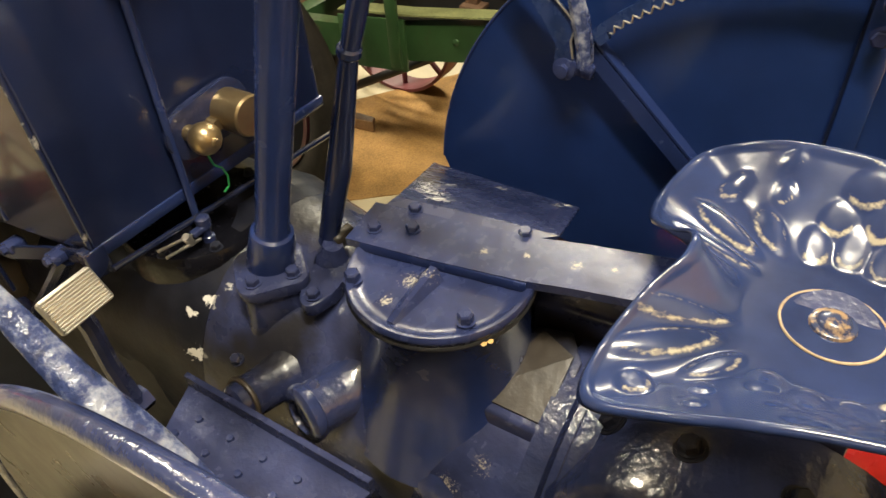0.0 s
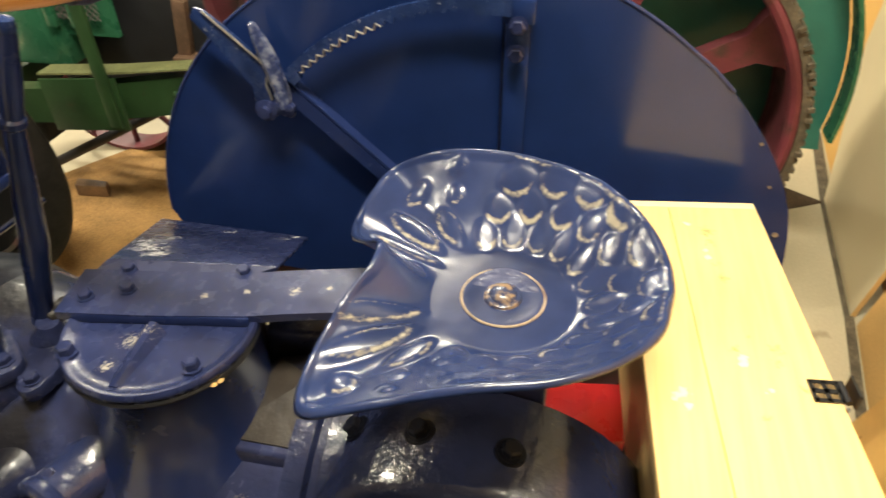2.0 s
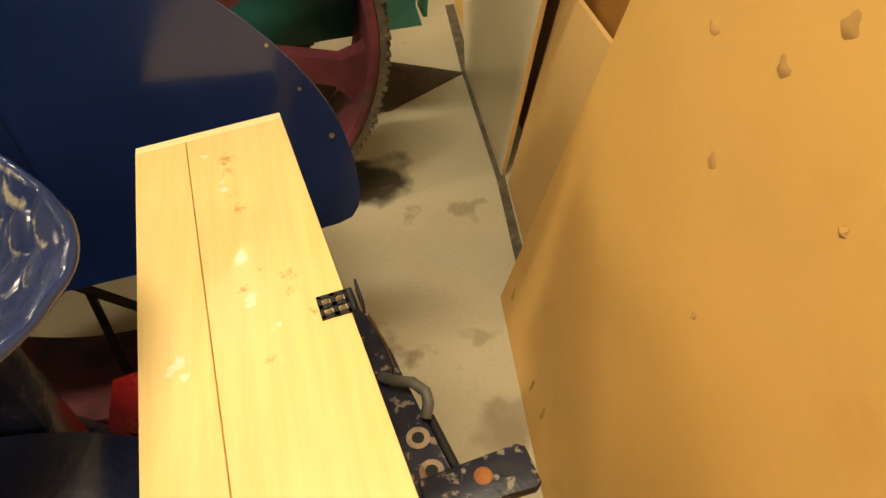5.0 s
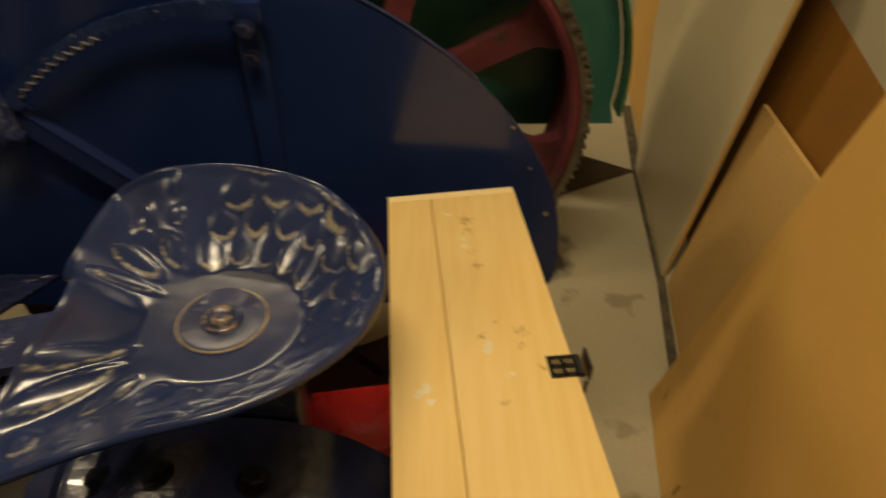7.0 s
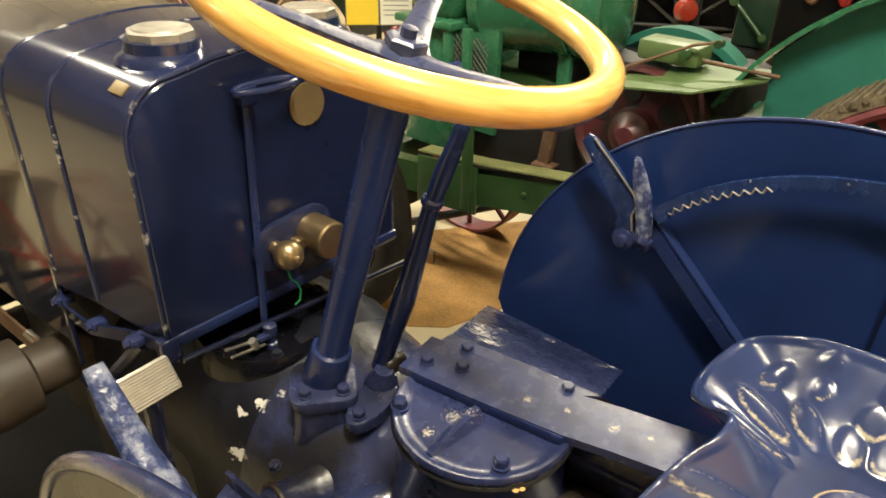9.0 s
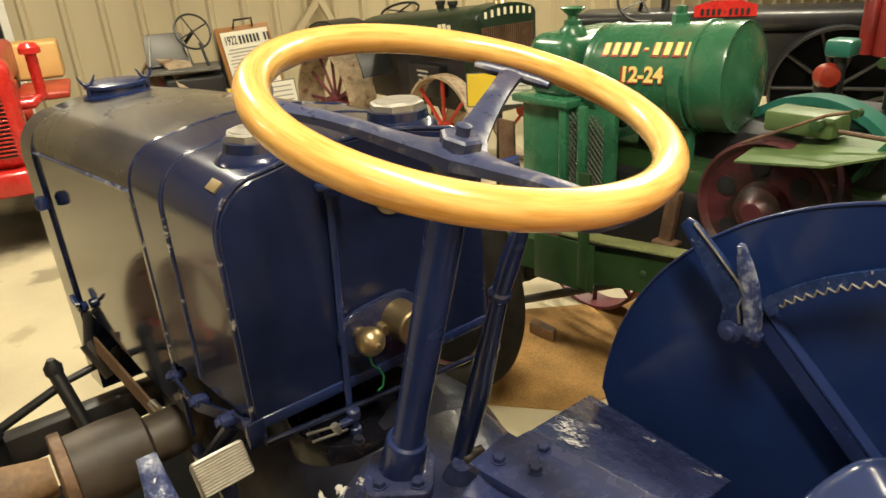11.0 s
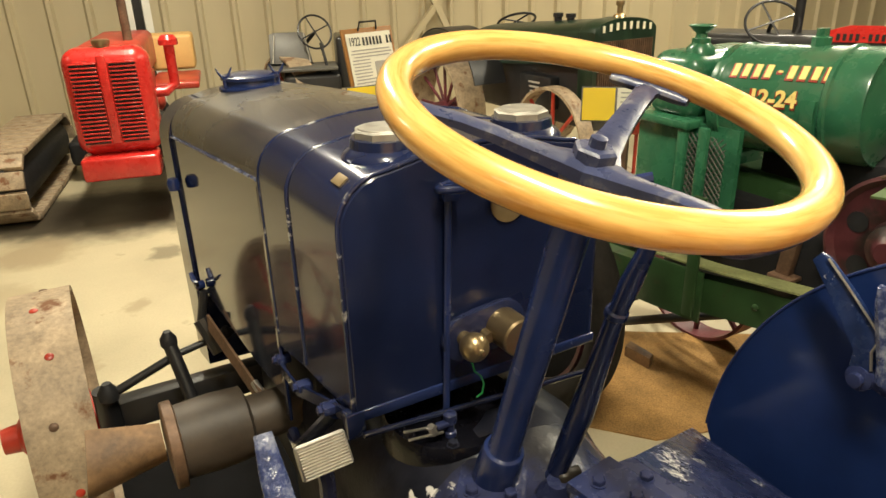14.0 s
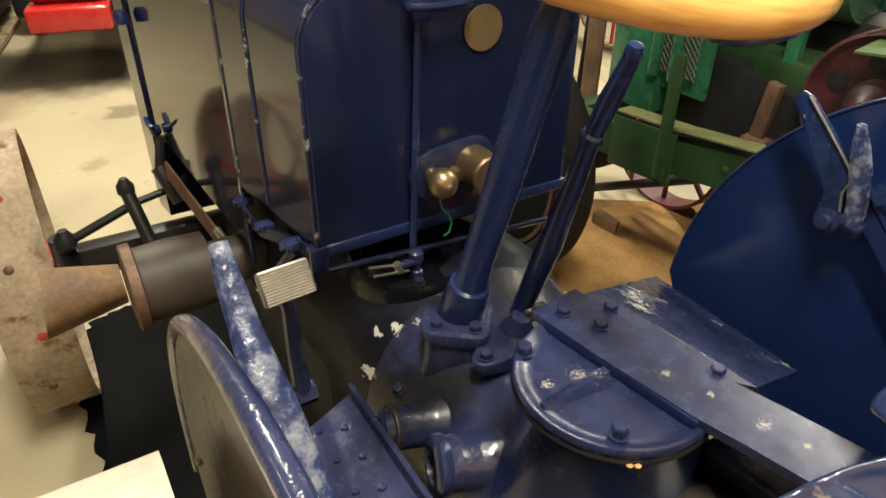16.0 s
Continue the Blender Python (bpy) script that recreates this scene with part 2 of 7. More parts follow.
RIM_WOOD = wood("varnished_rim_wood", (0.90, 0.57, 0.19), (0.60, 0.28, 0.06), (2.6, 34, 1), 0.24, 0.7, 4.0, 0.35, "UV")
PINE = wood("yellow_pine", (0.90, 0.655, 0.285), (0.85, 0.575, 0.215), (1, 14, 14), 0.42, 0.15, 5.0, 0.0)
worn(PINE, ((0.327, 0.135, 0.853, 0.03), (0.30, 0.13, 0.853, 0.022), (0.216, 0.119, 0.853, 0.022), (0.25, 0.125, 0.853, 0.015), (0.085, 0.068, 0.853, 0.022), (0.06, 0.07, 0.853, 0.018), (-0.034, 0.096, 0.853, 0.014), (0.075, 0.12, 0.853, 0.016), (0.02, 0.045, 0.853, 0.014), (0.10, 0.10, 0.853, 0.008)), (0.56, 0.33, 0.115), 120, 0.5, 0.3, 0.46)
worn(PINE, ((0.059, 0.113, 0.853, 0.016), (0.05, 0.113, 0.853, 0.012), (0.012, 0.085, 0.853, 0.014), (-0.016, 0.192, 0.853, 0.022), (-0.03, 0.185, 0.853, 0.014), (0.343, 0.163, 0.853, 0.014), (0.263, 0.137, 0.853, 0.012), (0.28, 0.14, 0.853, 0.008)), (0.85, 0.74, 0.52), 60, 0.5, 0.1, 0.5)
PINE_PALE = wood("pale_pine", (0.90, 0.74, 0.42), (0.82, 0.60, 0.28), (14, 1, 14), 0.5, 0.0, 5.0)
BLUE_QUAD = material("worn_lever_paint", (0.014, 0.03, 0.105), 0.26, vary=0.3, vary_scale=12, bump=0.3, bump_scale=40, coat=0.2, patch=((0.36, 0.36, 0.4), 70, 0.64, 0.70, 0.35))
BLUE_DRAWBAR = material("chipped_drawbar_paint", (0.014, 0.016, 0.032), 0.4, vary=0.4, vary_scale=14, bump=0.4, bump_scale=50, rough_vary=0.15, patch=((0.26, 0.22, 0.17), 40, 0.56, 0.61, 0.6))
BRASS = material("dull_brass", (0.40, 0.30, 0.17), 0.34, metal=0.9, vary=0.2, vary_scale=12)
STEEL = material("bare_steel", (0.45, 0.43, 0.4), 0.38, metal=0.9, vary=0.3, vary_scale=30, bump=0.1)
ALLOY = material("cast_alloy", (0.38, 0.36, 0.32), 0.55, metal=0.75, vary=0.2, vary_scale=40, bump=0.2)
RUST_PALE = material("pale_rusty_steel", (0.33, 0.25, 0.165), 0.6, vary=0.35, vary_scale=14, bump=0.3, bump_scale=50, patch=((0.16, 0.07, 0.03), 12, 0.56, 0.66, 0.8), grain=0.2)
RUST = material("brown_rust", (0.13, 0.075, 0.045), 0.55, metal=0.2, vary=0.45, vary_scale=10, bump=0.3, bump_scale=60, grain=0.2)
DULL_BLACK = material("dull_black", (0.004, 0.004, 0.005), 0.85, vary=0.4, vary_scale=6, bump=0.2, spec=0.12)
TREAD = material("mossy_tread", (0.10, 0.08, 0.05), 0.85, vary=0.45, vary_scale=20, bump=0.6, bump_scale=80, grain=0.3)
RUST_ORANGE = material("orange_rust", (0.34, 0.12, 0.03), 0.7, vary=0.35, vary_scale=40, bump=0.3, bump_scale=120)
RUST_BROWN = material("orange_brown_rust", (0.20, 0.115, 0.055), 0.55, vary=0.4, vary_scale=9, bump=0.3, bump_scale=60, grain=0.2)
BLACK = material("black_grease", (0.010, 0.010, 0.012), 0.6, vary=0.4, vary_scale=10, bump=0.3)
BLACK_OILY = material("wet_black_oil", (0.005, 0.005, 0.008), 0.24, vary=0.4, vary_scale=12, bump=0.5, bump_scale=60, coat=0.1, rough_vary=0.12, spec=0.3)
BLACK_PAINT = material("black_paint", (0.012, 0.012, 0.014), 0.42, vary=0.3, vary_scale=6, bump=0.06, coat=0.2)
DRUM = material("dark_steel_drum", (0.055, 0.042, 0.032), 0.55, metal=0.1, vary=0.4, vary_scale=8, bump=0.15)
CEILING = material("roof_lining", (0.45, 0.40, 0.30), 0.8, vary=0.1)
RUBBER = material("rubber", (0.013, 0.011, 0.009), 0.8, spec=0.2, vary=0.35, vary_scale=20, bump=0.3, grain=0.2)
GREEN = material("green_paint", (0.030, 0.138, 0.070), 0.28, vary=0.25, vary_scale=5, bump=0.06, bump_scale=20, coat=0.3)
GREEN_TANK = material("weathered_green_paint", (0.030, 0.135, 0.070), 0.26, vary=0.25, vary_scale=5, bump=0.05, bump_scale=14, coat=0.3, patch=((0.07, 0.11, 0.06), 5, 0.52, 0.75, 0.4))
GREEN_OLIVE = material("olive_green_paint", (0.16, 0.17, 0.07), 0.6, vary=0.3, vary_scale=9, bump=0.2, grain=0.2)
GREEN_DARK = material("dark_green_paint", (0.022, 0.055, 0.018), 0.4, vary=0.35, vary_scale=6, bump=0.15, coat=0.1, patch=((0.05, 0.04, 0.02), 9, 0.6, 0.72, 0.6))
GREEN_BOTTLE = material("bottle_green_paint", (0.007, 0.022, 0.012), 0.35, vary=0.3, vary_scale=5, bump=0.1, coat=0.2)
TEAL = material("teal_green_paint", (0.028, 0.16, 0.125), 0.35, vary=0.25, vary_scale=4, bump=0.05, coat=0.15)
CRIMSON_OILY = material("oily_crimson_paint", (0.07, 0.018, 0.022), 0.4, vary=0.5, vary_scale=9, bump=0.25, patch=((0.02, 0.014, 0.012), 7, 0.5, 0.62, 0.5))
CRIMSON = material("faded_crimson_paint", (0.125, 0.026, 0.034), 0.5, vary=0.4, vary_scale=7, bump=0.2, patch=((0.05, 0.03, 0.02), 9, 0.56, 0.7, 0.7))
RED = material("bright_red_paint", (0.50, 0.022, 0.018), 0.28, vary=0.15, vary_scale=4, bump=0.04, coat=0.35)
DARK_RED = material("dark_red_paint", (0.20, 0.014, 0.013), 0.35, vary=0.3, vary_scale=6, bump=0.08, coat=0.25)
GREEN_PALE = material("pale_green_paint", (0.085, 0.135, 0.05), 0.45, vary=0.2, vary_scale=6, bump=0.08)
RED_DULL = material("dull_red_paint", (0.36, 0.03, 0.015), 0.4, vary=0.3, vary_scale=6, bump=0.1, coat=0.1)
CONCRETE = material("shed_concrete", (0.47, 0.41, 0.275), 0.5, vary=0.14, vary_scale=1.3, bump=0.04, bump_scale=40, grain=0.05, grain_scale=90,
                    patch=((0.16, 0.11, 0.06), 2.6, 0.64, 0.76, 0.5))


def stain_and_shade(mat, stains):
    """Adds soft-edged stains and painted shade of given places, radii and colours to a floor material."""
    nt = mat.node_tree
    bs = nt.nodes["Principled BSDF"]
    col = bs.inputs["Base Color"].links[0].from_socket
    tc = nt.nodes.new("ShaderNodeTexCoord")
    nz = nt.nodes.new("ShaderNodeTexNoise")
    nz.inputs["Scale"].default_value, nz.inputs["Detail"].default_value = 9, 5
    nt.links.new(tc.outputs["Object"], nz.inputs["Vector"])
    off = nt.nodes.new("ShaderNodeVectorMath")
    off.operation = "MULTIPLY_ADD"
    off.inputs[1].default_value = (0.22, 0.22, 0)
    nt.links.new(nz.outputs["Color"], off.inputs[0])
    nt.links.new(tc.outputs["Object"], off.inputs[2])
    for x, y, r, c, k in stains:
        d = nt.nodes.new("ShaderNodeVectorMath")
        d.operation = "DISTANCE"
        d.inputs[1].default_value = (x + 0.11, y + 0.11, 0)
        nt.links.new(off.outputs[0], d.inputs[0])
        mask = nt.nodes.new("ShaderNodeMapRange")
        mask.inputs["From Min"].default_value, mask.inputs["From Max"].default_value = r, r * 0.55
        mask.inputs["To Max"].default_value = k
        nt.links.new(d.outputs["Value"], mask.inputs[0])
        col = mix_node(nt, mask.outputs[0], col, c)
    nt.links.new(col, bs.inputs["Base Color"])


OIL_AND_SHADE, DAMP = (0.03, 0.022, 0.014), (0.26, 0.19, 0.11)
# the three wide spots near y 5.6 mix oil with the crawler's painted shadow
stain_and_shade(CONCRETE, ((1.25, -0.15, 0.14, OIL_AND_SHADE, 0.95), (1.30, -0.10, 0.09, OIL_AND_SHADE, 0.9), (1.05, -0.41, 0.05, DAMP, 0.6), (0.27, -0.26, 0.10, DAMP, 0.5), (0.30, -0.31, 0.09, DAMP, 0.5), (0.55, -0.30, 0.05, DAMP, 0.5), (0.20, 5.45, 0.62, OIL_AND_SHADE, 0.9), (-0.35, 5.6, 0.72, OIL_AND_SHADE, 0.95), (-0.85, 5.75, 0.6, OIL_AND_SHADE, 0.9),
                   (-0.9, 5.0, 0.3, DAMP, 0.6), (-0.2, 4.6, 0.12, OIL_AND_SHADE, 0.5), (-1.1, 4.4, 0.25, DAMP, 0.4), (-0.75, 3.4, 0.12, DAMP, 0.5), (-0.45, 3.9, 0.09, DAMP, 0.5), (-0.9, 1.3, 0.10, OIL_AND_SHADE, 0.5), (-1.0, 1.75, 0.09, OIL_AND_SHADE, 0.5)))
CARPET = material("brown_matting", (0.33, 0.185, 0.06), 0.95, vary=0.35, vary_scale=5, bump=0.8, bump_scale=160, grain=0.35, grain_scale=200)
MAT_DARK = material("dark_brown_mat", (0.07, 0.045, 0.025), 0.95, vary=0.3, vary_scale=8, bump=0.8, bump_scale=200, grain=0.3)
WALL = material("cream_steel_sheet", (0.50, 0.43, 0.285), 0.5, vary=0.08, vary_scale=1.0, bump=0.03, stretch=(1, 1, 0.2))
MDF = material("ochre_board", (0.72, 0.42, 0.115), 0.48, vary=0.10, vary_scale=1.5, grain=0.015, grain_scale=60, bump=0.01, patch=((0.56, 0.30, 0.075), 2.2, 0.60, 0.80, 0.55))
MDF_PALE = material("raw_hardboard", (0.60, 0.37, 0.13), 0.6, vary=0.1, vary_scale=2, grain=0.07, grain_scale=150, bump=0.05)
MDF_BROWN = material("brown_hardboard", (0.30, 0.13, 0.025), 0.45, vary=0.15, vary_scale=2.5, grain=0.08)
LAMINATE = material("cream_laminate", (0.60, 0.51, 0.32), 0.3, vary=0.04, vary_scale=0.8, coat=0.1, rough_vary=0.02)
WHITE = material("white_paint", (0.78, 0.76, 0.7), 0.5, vary=0.05)
CREAM = material("cream_lettering", (0.75, 0.7, 0.55), 0.5, vary=0.06)
GOLD = material("gold_lettering", (0.84, 0.66, 0.22), 0.45, vary=0.1, vary_scale=20)
YELLOW = material("yellow_card", (0.85, 0.6, 0.02), 0.6, vary=0.04)
PAPER = material("paper", (0.8, 0.76, 0.64), 0.7, vary=0.05)
TORN = material("torn_board", (0.46, 0.25, 0.075), 0.8, vary=0.2, vary_scale=30)
GRIME_SHADE = material("floor_grime_shade", (0.10, 0.08, 0.05), 0.8, vary=0.5, vary_scale=20, grain=0.3)
INK = material("ink", (0.03, 0.03, 0.03), 0.7)
GREY_INK = material("grey_print", (0.35, 0.33, 0.3), 0.7)
WIRE_GREEN = material("green_wire", (0.02, 0.3, 0.08), 0.5)
GREY_PAINT = material("grey_paint", (0.10, 0.095, 0.085), 0.45, vary=0.25, vary_scale=6, bump=0.1)
GREY_DOOR = material("roller_door_steel", (0.16, 0.14, 0.09), 0.5, vary=0.12, vary_scale=2)


# ---- building blocks ----
BASE = {}


def thing(name, at, label, category, group="", kind=""):
    ob = new(name)
    ob.empty_display_size = 0.05
    ob.location = at
    BASE[ob] = Vector(at)
    return tagged(ob, label, category, group, kind)


def part(name, bm, mat, parent=None, label="", sharp=35, category="", kind="", group=""):
    """Links a bmesh, given in world metres, as one mesh object under a thing or part."""
    base = BASE.get(parent, Vector())
    bmesh.ops.remove_doubles(bm, verts=bm.verts, dist=1e-6)
    bmesh.ops.recalc_face_normals(bm, faces=bm.faces)
    for f in bm.faces:
        f.smooth = True
    lim = radians(sharp)
    for e in bm.edges:
        if len(e.link_faces) == 2:
            e.smooth = e.calc_face_angle(0) < lim
    if parent is not None:
        bmesh.ops.translate(bm, verts=bm.verts, vec=-base)
    me = bpy.data.meshes.new(name)
    bm.to_mesh(me)
    bm.free()
    for m in mat if isinstance(mat, (list, tuple)) else (mat,):
        me.materials.append(m)
    ob = new(name, me)
    if parent is not None:
        ob.parent = parent
    BASE[ob] = base
    return tagged(ob, label, category, group, kind)


def frame_of(axis):
    a = Vector(axis).normalized()
    u = a.cross(Vector((0, 0, 1)) if abs(a.z) < 0.9 else Vector((0, 1, 0))).normalized()
    return a, u, a.cross(u)


def box(bm, c, s, turn=None, bevel=0.0, seg=2):
    m = Matrix.Translation(c) @ (turn.to_4x4() if turn else Matrix()) @ Matrix.Diagonal((*s, 1))
    r = bmesh.ops.create_cube(bm, size=1.0, matrix=m)
    if bevel:
        edges = list({e for v in r["verts"] for e in v.link_edges})
        bmesh.ops.bevel(bm, geom=edges, offset=bevel, segments=seg, profile=0.5, affect="EDGES")
    return bm


def spin(bm, at, axis, profile, seg=32, close=True):
    """A turned shape: profile of (radius, height) along axis from at."""
    a, u, v = frame_of(axis)
    at = Vector(at)
    rings = []
    for r, h in profile:
        if r < 1e-5:
            rings.append([bm.verts.new(at + a * h)])
        else:
            rings.append([bm.verts.new(at + a * h + (u * math.cos(t) + v * math.sin(t)) * r) for t in (2 * math.pi * i / seg for i in range(seg))])
    for p, q in zip(rings, rings[1:]):
        for i in range(seg):
            j = (i + 1) % seg
            if len(p) == 1 and len(q) == 1:
                continue
            if len(p) == 1:
                bm.faces.new((p[0], q[i], q[j]))
            elif len(q) == 1:
                bm.faces.new((p[i], p[j], q[0]))
            else:
                bm.faces.new((p[i], p[j], q[j], q[i]))
    if close:
        for ring in (rings[0], rings[-1]):
            if len(ring) > 2:
                bm.faces.new(ring)
    return bm


def rod(bm, p, q, r, r2=None, seg=16):
    p, q = Vector(p), Vector(q)
    return spin(bm, p, q - p, ((r, 0), (r if r2 is None else r2, (q - p).length)), seg)


def tube(bm, pts, r, seg=10, flat=1.0, closed=False):
    """A round or flattened bar swept along points."""
    pts = [Vector(p) for p in pts]
    n = len(pts)
    rad = r if isinstance(r, (list, tuple)) else [r] * n
    rings, up = [], None
    for i, p in enumerate(pts):
        d = (pts[(i + 1) % n] - pts[i - 1]) if closed else (pts[min(i + 1, n - 1)] - pts[max(i - 1, 0)])
        d.normalize()
        if up is None:
            up = frame_of(d)[1]
        up = (up - d * up.dot(d)).normalized()
        w = d.cross(up)
        rings.append([bm.verts.new(p + (up * math.cos(t) + w * math.sin(t) * flat) * rad[i]) for t in (2 * math.pi * k / seg for k in range(seg))])
    pairs = list(zip(rings, rings[1:])) + ([(rings[-1], rings[0])] if closed else [])
    for a, b in pairs:
        for k in range(seg):
            bm.faces.new((a[k], a[(k + 1) % seg], b[(k + 1) % seg], b[k]))
    if not closed:
        bm.faces.new(rings[0])
        bm.faces.new(rings[-1])
    return bm


def slab(bm, pts, thick, bevel=0.0):
    """A plate: outline of points and the vector of its thickness."""
    t = Vector(thick)
    a = [bm.verts.new(Vector(p)) for p in pts]
    b = [bm.verts.new(Vector(p) + t) for p in pts]
    n = len(pts)
    faces = [bm.faces.new(a), bm.faces.new(b)]
    for i in range(n):
        faces.append(bm.faces.new((a[i], a[(i + 1) % n], b[(i + 1) % n], b[i])))
    if bevel:
        edges = list({e for f in faces[:2] for e in f.edges})
        bmesh.ops.bevel(bm, geom=edges, offset=bevel, segments=2, profile=0.5, affect="EDGES")
    return bm


def strip(bm, path, side, thick):
    """A bar of rectangular section swept along a path: side is its width vector, thick its thickness along the path's normal."""
    side = Vector(side)
    pts = [Vector(p) for p in path]
    rings = []
    for i, p in enumerate(pts):
        d = (pts[min(i + 1, len(pts) - 1)] - pts[max(i - 1, 0)]).normalized()
        nrm = d.cross(side).normalized() * thick
        rings.append([bm.verts.new(q) for q in (p - side / 2, p + side / 2, p + side / 2 + nrm, p - side / 2 + nrm)])
    for a, b in zip(rings, rings[1:]):
        for k in range(4):
            bm.faces.new((a[k], a[(k + 1) % 4], b[(k + 1) % 4], b[k]))
    bm.faces.new(rings[0])
    bm.faces.new(rings[-1])
    return bm


def loft(bm, rings, caps=True, closed=True):
    vs = [[bm.verts.new(Vector(p)) for p in ring] for ring in rings]
    n = len(vs[0])
    for a, b in zip(vs, vs[1:]):
        for k in range(n if closed else n - 1):
            bm.faces.new((a[k], a[(k + 1) % n], b[(k + 1) % n], b[k]))
    if caps and closed:
        bm.faces.new(vs[0])
        bm.faces.new(vs[-1])
    return bm


def ring_torus(bm, at, axis, R, r, seg=64, sub=14):
    a, u, v = frame_of(axis)
    at = Vector(at)
    return tube(bm, [at + (u * math.cos(t) + v * math.sin(t)) * R for t in (2 * math.pi * i / seg for i in range(seg))], r, sub, closed=True)


def bolt(bm, at, axis, r=0.013, h=0.012):
    """A hexagon bolt head on a washer, with a chamfered top."""
    spin(bm, at, axis, ((r * 1.25, 0), (r * 1.25, h * 0.18)), 16)
    spin(bm, at, axis, ((r, h * 0.18), (r, h * 0.85), (r * 0.8, h)), 6)
    return bm


def wheel_ring(bm, at, axis, R, width, thick, seg=64):
    """A flat steel rim centred on at."""
    return spin(bm, at, axis, ((R, -width / 2), (R, width / 2), (R - thick, width / 2), (R - thick, -width / 2), (R, -width / 2)), seg, close=False)


def lettering(name, text, size, depth, m, mat, parent, squeeze=1.0, bold=0.0):
    """Raised letters from the built-in font, turned into a mesh."""
    cu = bpy.data.curves.new(name, "FONT")
    cu.body, cu.size, cu.extrude, cu.align_x, cu.align_y = text, size, depth, "CENTER", "CENTER"
    cu.offset = bold
    tmp = bpy.data.objects.new(name, cu)
    me = bpy.data.meshes.new_from_object(tmp)
    bpy.data.objects.remove(tmp)
    base = BASE.get(parent, Vector())
    me.transform(Matrix.Translation(-base) @ m @ Matrix.Diagonal((squeeze, 1, 1, 1)))
    me.materials.clear()
    me.materials.append(mat)
    ob = new(name, me)
    ob.parent = parent
    BASE[ob] = base
    return ob


def mark_bars(name, shape, size, depth, m, mat, parent, squeeze=1.0, bold=0.0):
    """A maker's mark as a row of plain bars: I an upright bar, - a short dash, space a gap."""
    pitch = 0.635 * size
    x = -0.5 * pitch * (len(shape) - 1)
    for k, ch in enumerate(shape):
        if ch != " ":
            w, h = (0.17 * size + bold, 0.33 * size + bold) if ch == "I" else (0.12 * size + bold, 0.05 * size + bold)
            pts = [m @ Vector((squeeze * (x + sx * w), sy * h, -depth)) for sx, sy in ((-1, -1), (1, -1), (1, 1), (-1, 1))]
            bm = bmesh.new()
            slab(bm, pts, m.to_3x3() @ Vector((0, 0, 2 * depth)))
            part(name, bm, mat, parent)
        x += pitch


# ---- the shed ----
SHED = pose(0, 0, 0, 0, 0, -10)


def shed(x, y, z=0.0):
    return SHED @ Vector((x, y, z))


bm = bmesh.new()
slab(bm, [shed(-9, -7), shed(13, -7), shed(13, 8.2), shed(-9, 8.2)], (0, 0, -0.12))
part("floor", bm, CONCRETE, None, "smooth cream concrete shed floor with oil stains and shade painted under the crawler", category="floor", kind="structure")


def ribbed_wall(name, x0, x1, y, along_x, label, height=4.0, pitch=0.30):
    """Pressed steel sheeting: flat pans with raised trapezoid ribs."""
    bm = bmesh.new()
    prof, u = [], x0
    while u < x1:
        prof += [(u, 0), (u + pitch - 0.085, 0), (u + pitch - 0.060, 0.042), (u + pitch - 0.025, 0.042)]
        u += pitch
    prof.append((min(u, x1 + pitch), 0))
    front = [(shed(p, y - d) if along_x else shed(y - d, p)) for p, d in prof]
    back = [(shed(prof[-1][0], y + 0.06) if along_x else shed(y + 0.06, prof[-1][0])), (shed(x0, y + 0.06) if along_x else shed(y + 0.06, x0))]
    ring = [Vector(p) for p in front + back]
    lo = [bm.verts.new(p) for p in ring]
    hi = [bm.verts.new(p + Vector((0, 0, height))) for p in ring]
    for i in range(len(ring)):
        j = (i + 1) % len(ring)
        bm.faces.new((lo[i], lo[j], hi[j], hi[i]))
    bm.faces.new(lo)
    bm.faces.new(hi)
    return part(name, bm, WALL, None, label, 20, "wall", "structure")


ribbed_wall("wall_north", -9, 13, 8.1, True, "cream ribbed steel sheet wall of the shed", pitch=0.34)
ribbed_wall("wall_east", -7, 8.1, 12.0, False, "cream ribbed steel sheet side wall of the shed")
for nm, a, b, c, d in (("wall_south", (-9, -7.1), (13, -7.1), (13, -7.0), (-9, -7.0)), ("wall_west", (-9.1, -7.1), (-9.0, -7.1), (-9.0, 8.2), (-9.1, 8.2))):
    bm = bmesh.new()
    slab(bm, [shed(*p) for p in (a, b, c, d)], (0, 0, 4.0))
    part(nm, bm, WALL, None, "cream steel sheet wall of the shed", category="wall", kind="structure")
bm = bmesh.new()
slab(bm, [shed(-9.1, -7.1, 4.0), shed(13, -7.1, 4.0), shed(13, 8.2, 4.0), shed(-9.1, 8.2, 4.0)], (0, 0, 0.1))
part("ceiling", bm, CEILING, None, "pale shed roof lining", category="ceiling", kind="structure")

# frame of the shed on the far wall
for a, b, w in ((shed(0.55, 7.98, 4.0), shed(2.55, 7.98, 0.0), 0.07), (shed(4.4, 7.98, 4.0), shed(1.0, 7.98, 0.0), 0.07)):
    bm = bmesh.new()
    d = (b - a).normalized()
    side = Vector((0, 1, 0)).cross(d) * w
    slab(bm, [a - side / 2, a + side / 2, b + side / 2, b - side / 2], (0, 0.05, 0))
    part("wall_brace", bm, WALL, None, "diagonal cream steel brace on the shed wall", category="brace", kind="structure")
bm = bmesh.new()
for dx, mt in ((0.0, 0), (0.16, 0)):
    box(bm, shed(-1.2 + dx, 7.95, 2.0), (0.07, 0.12, 4.0))
part("wall_post", bm, WHITE, None, "white steel wall post", category="post", kind="structure")
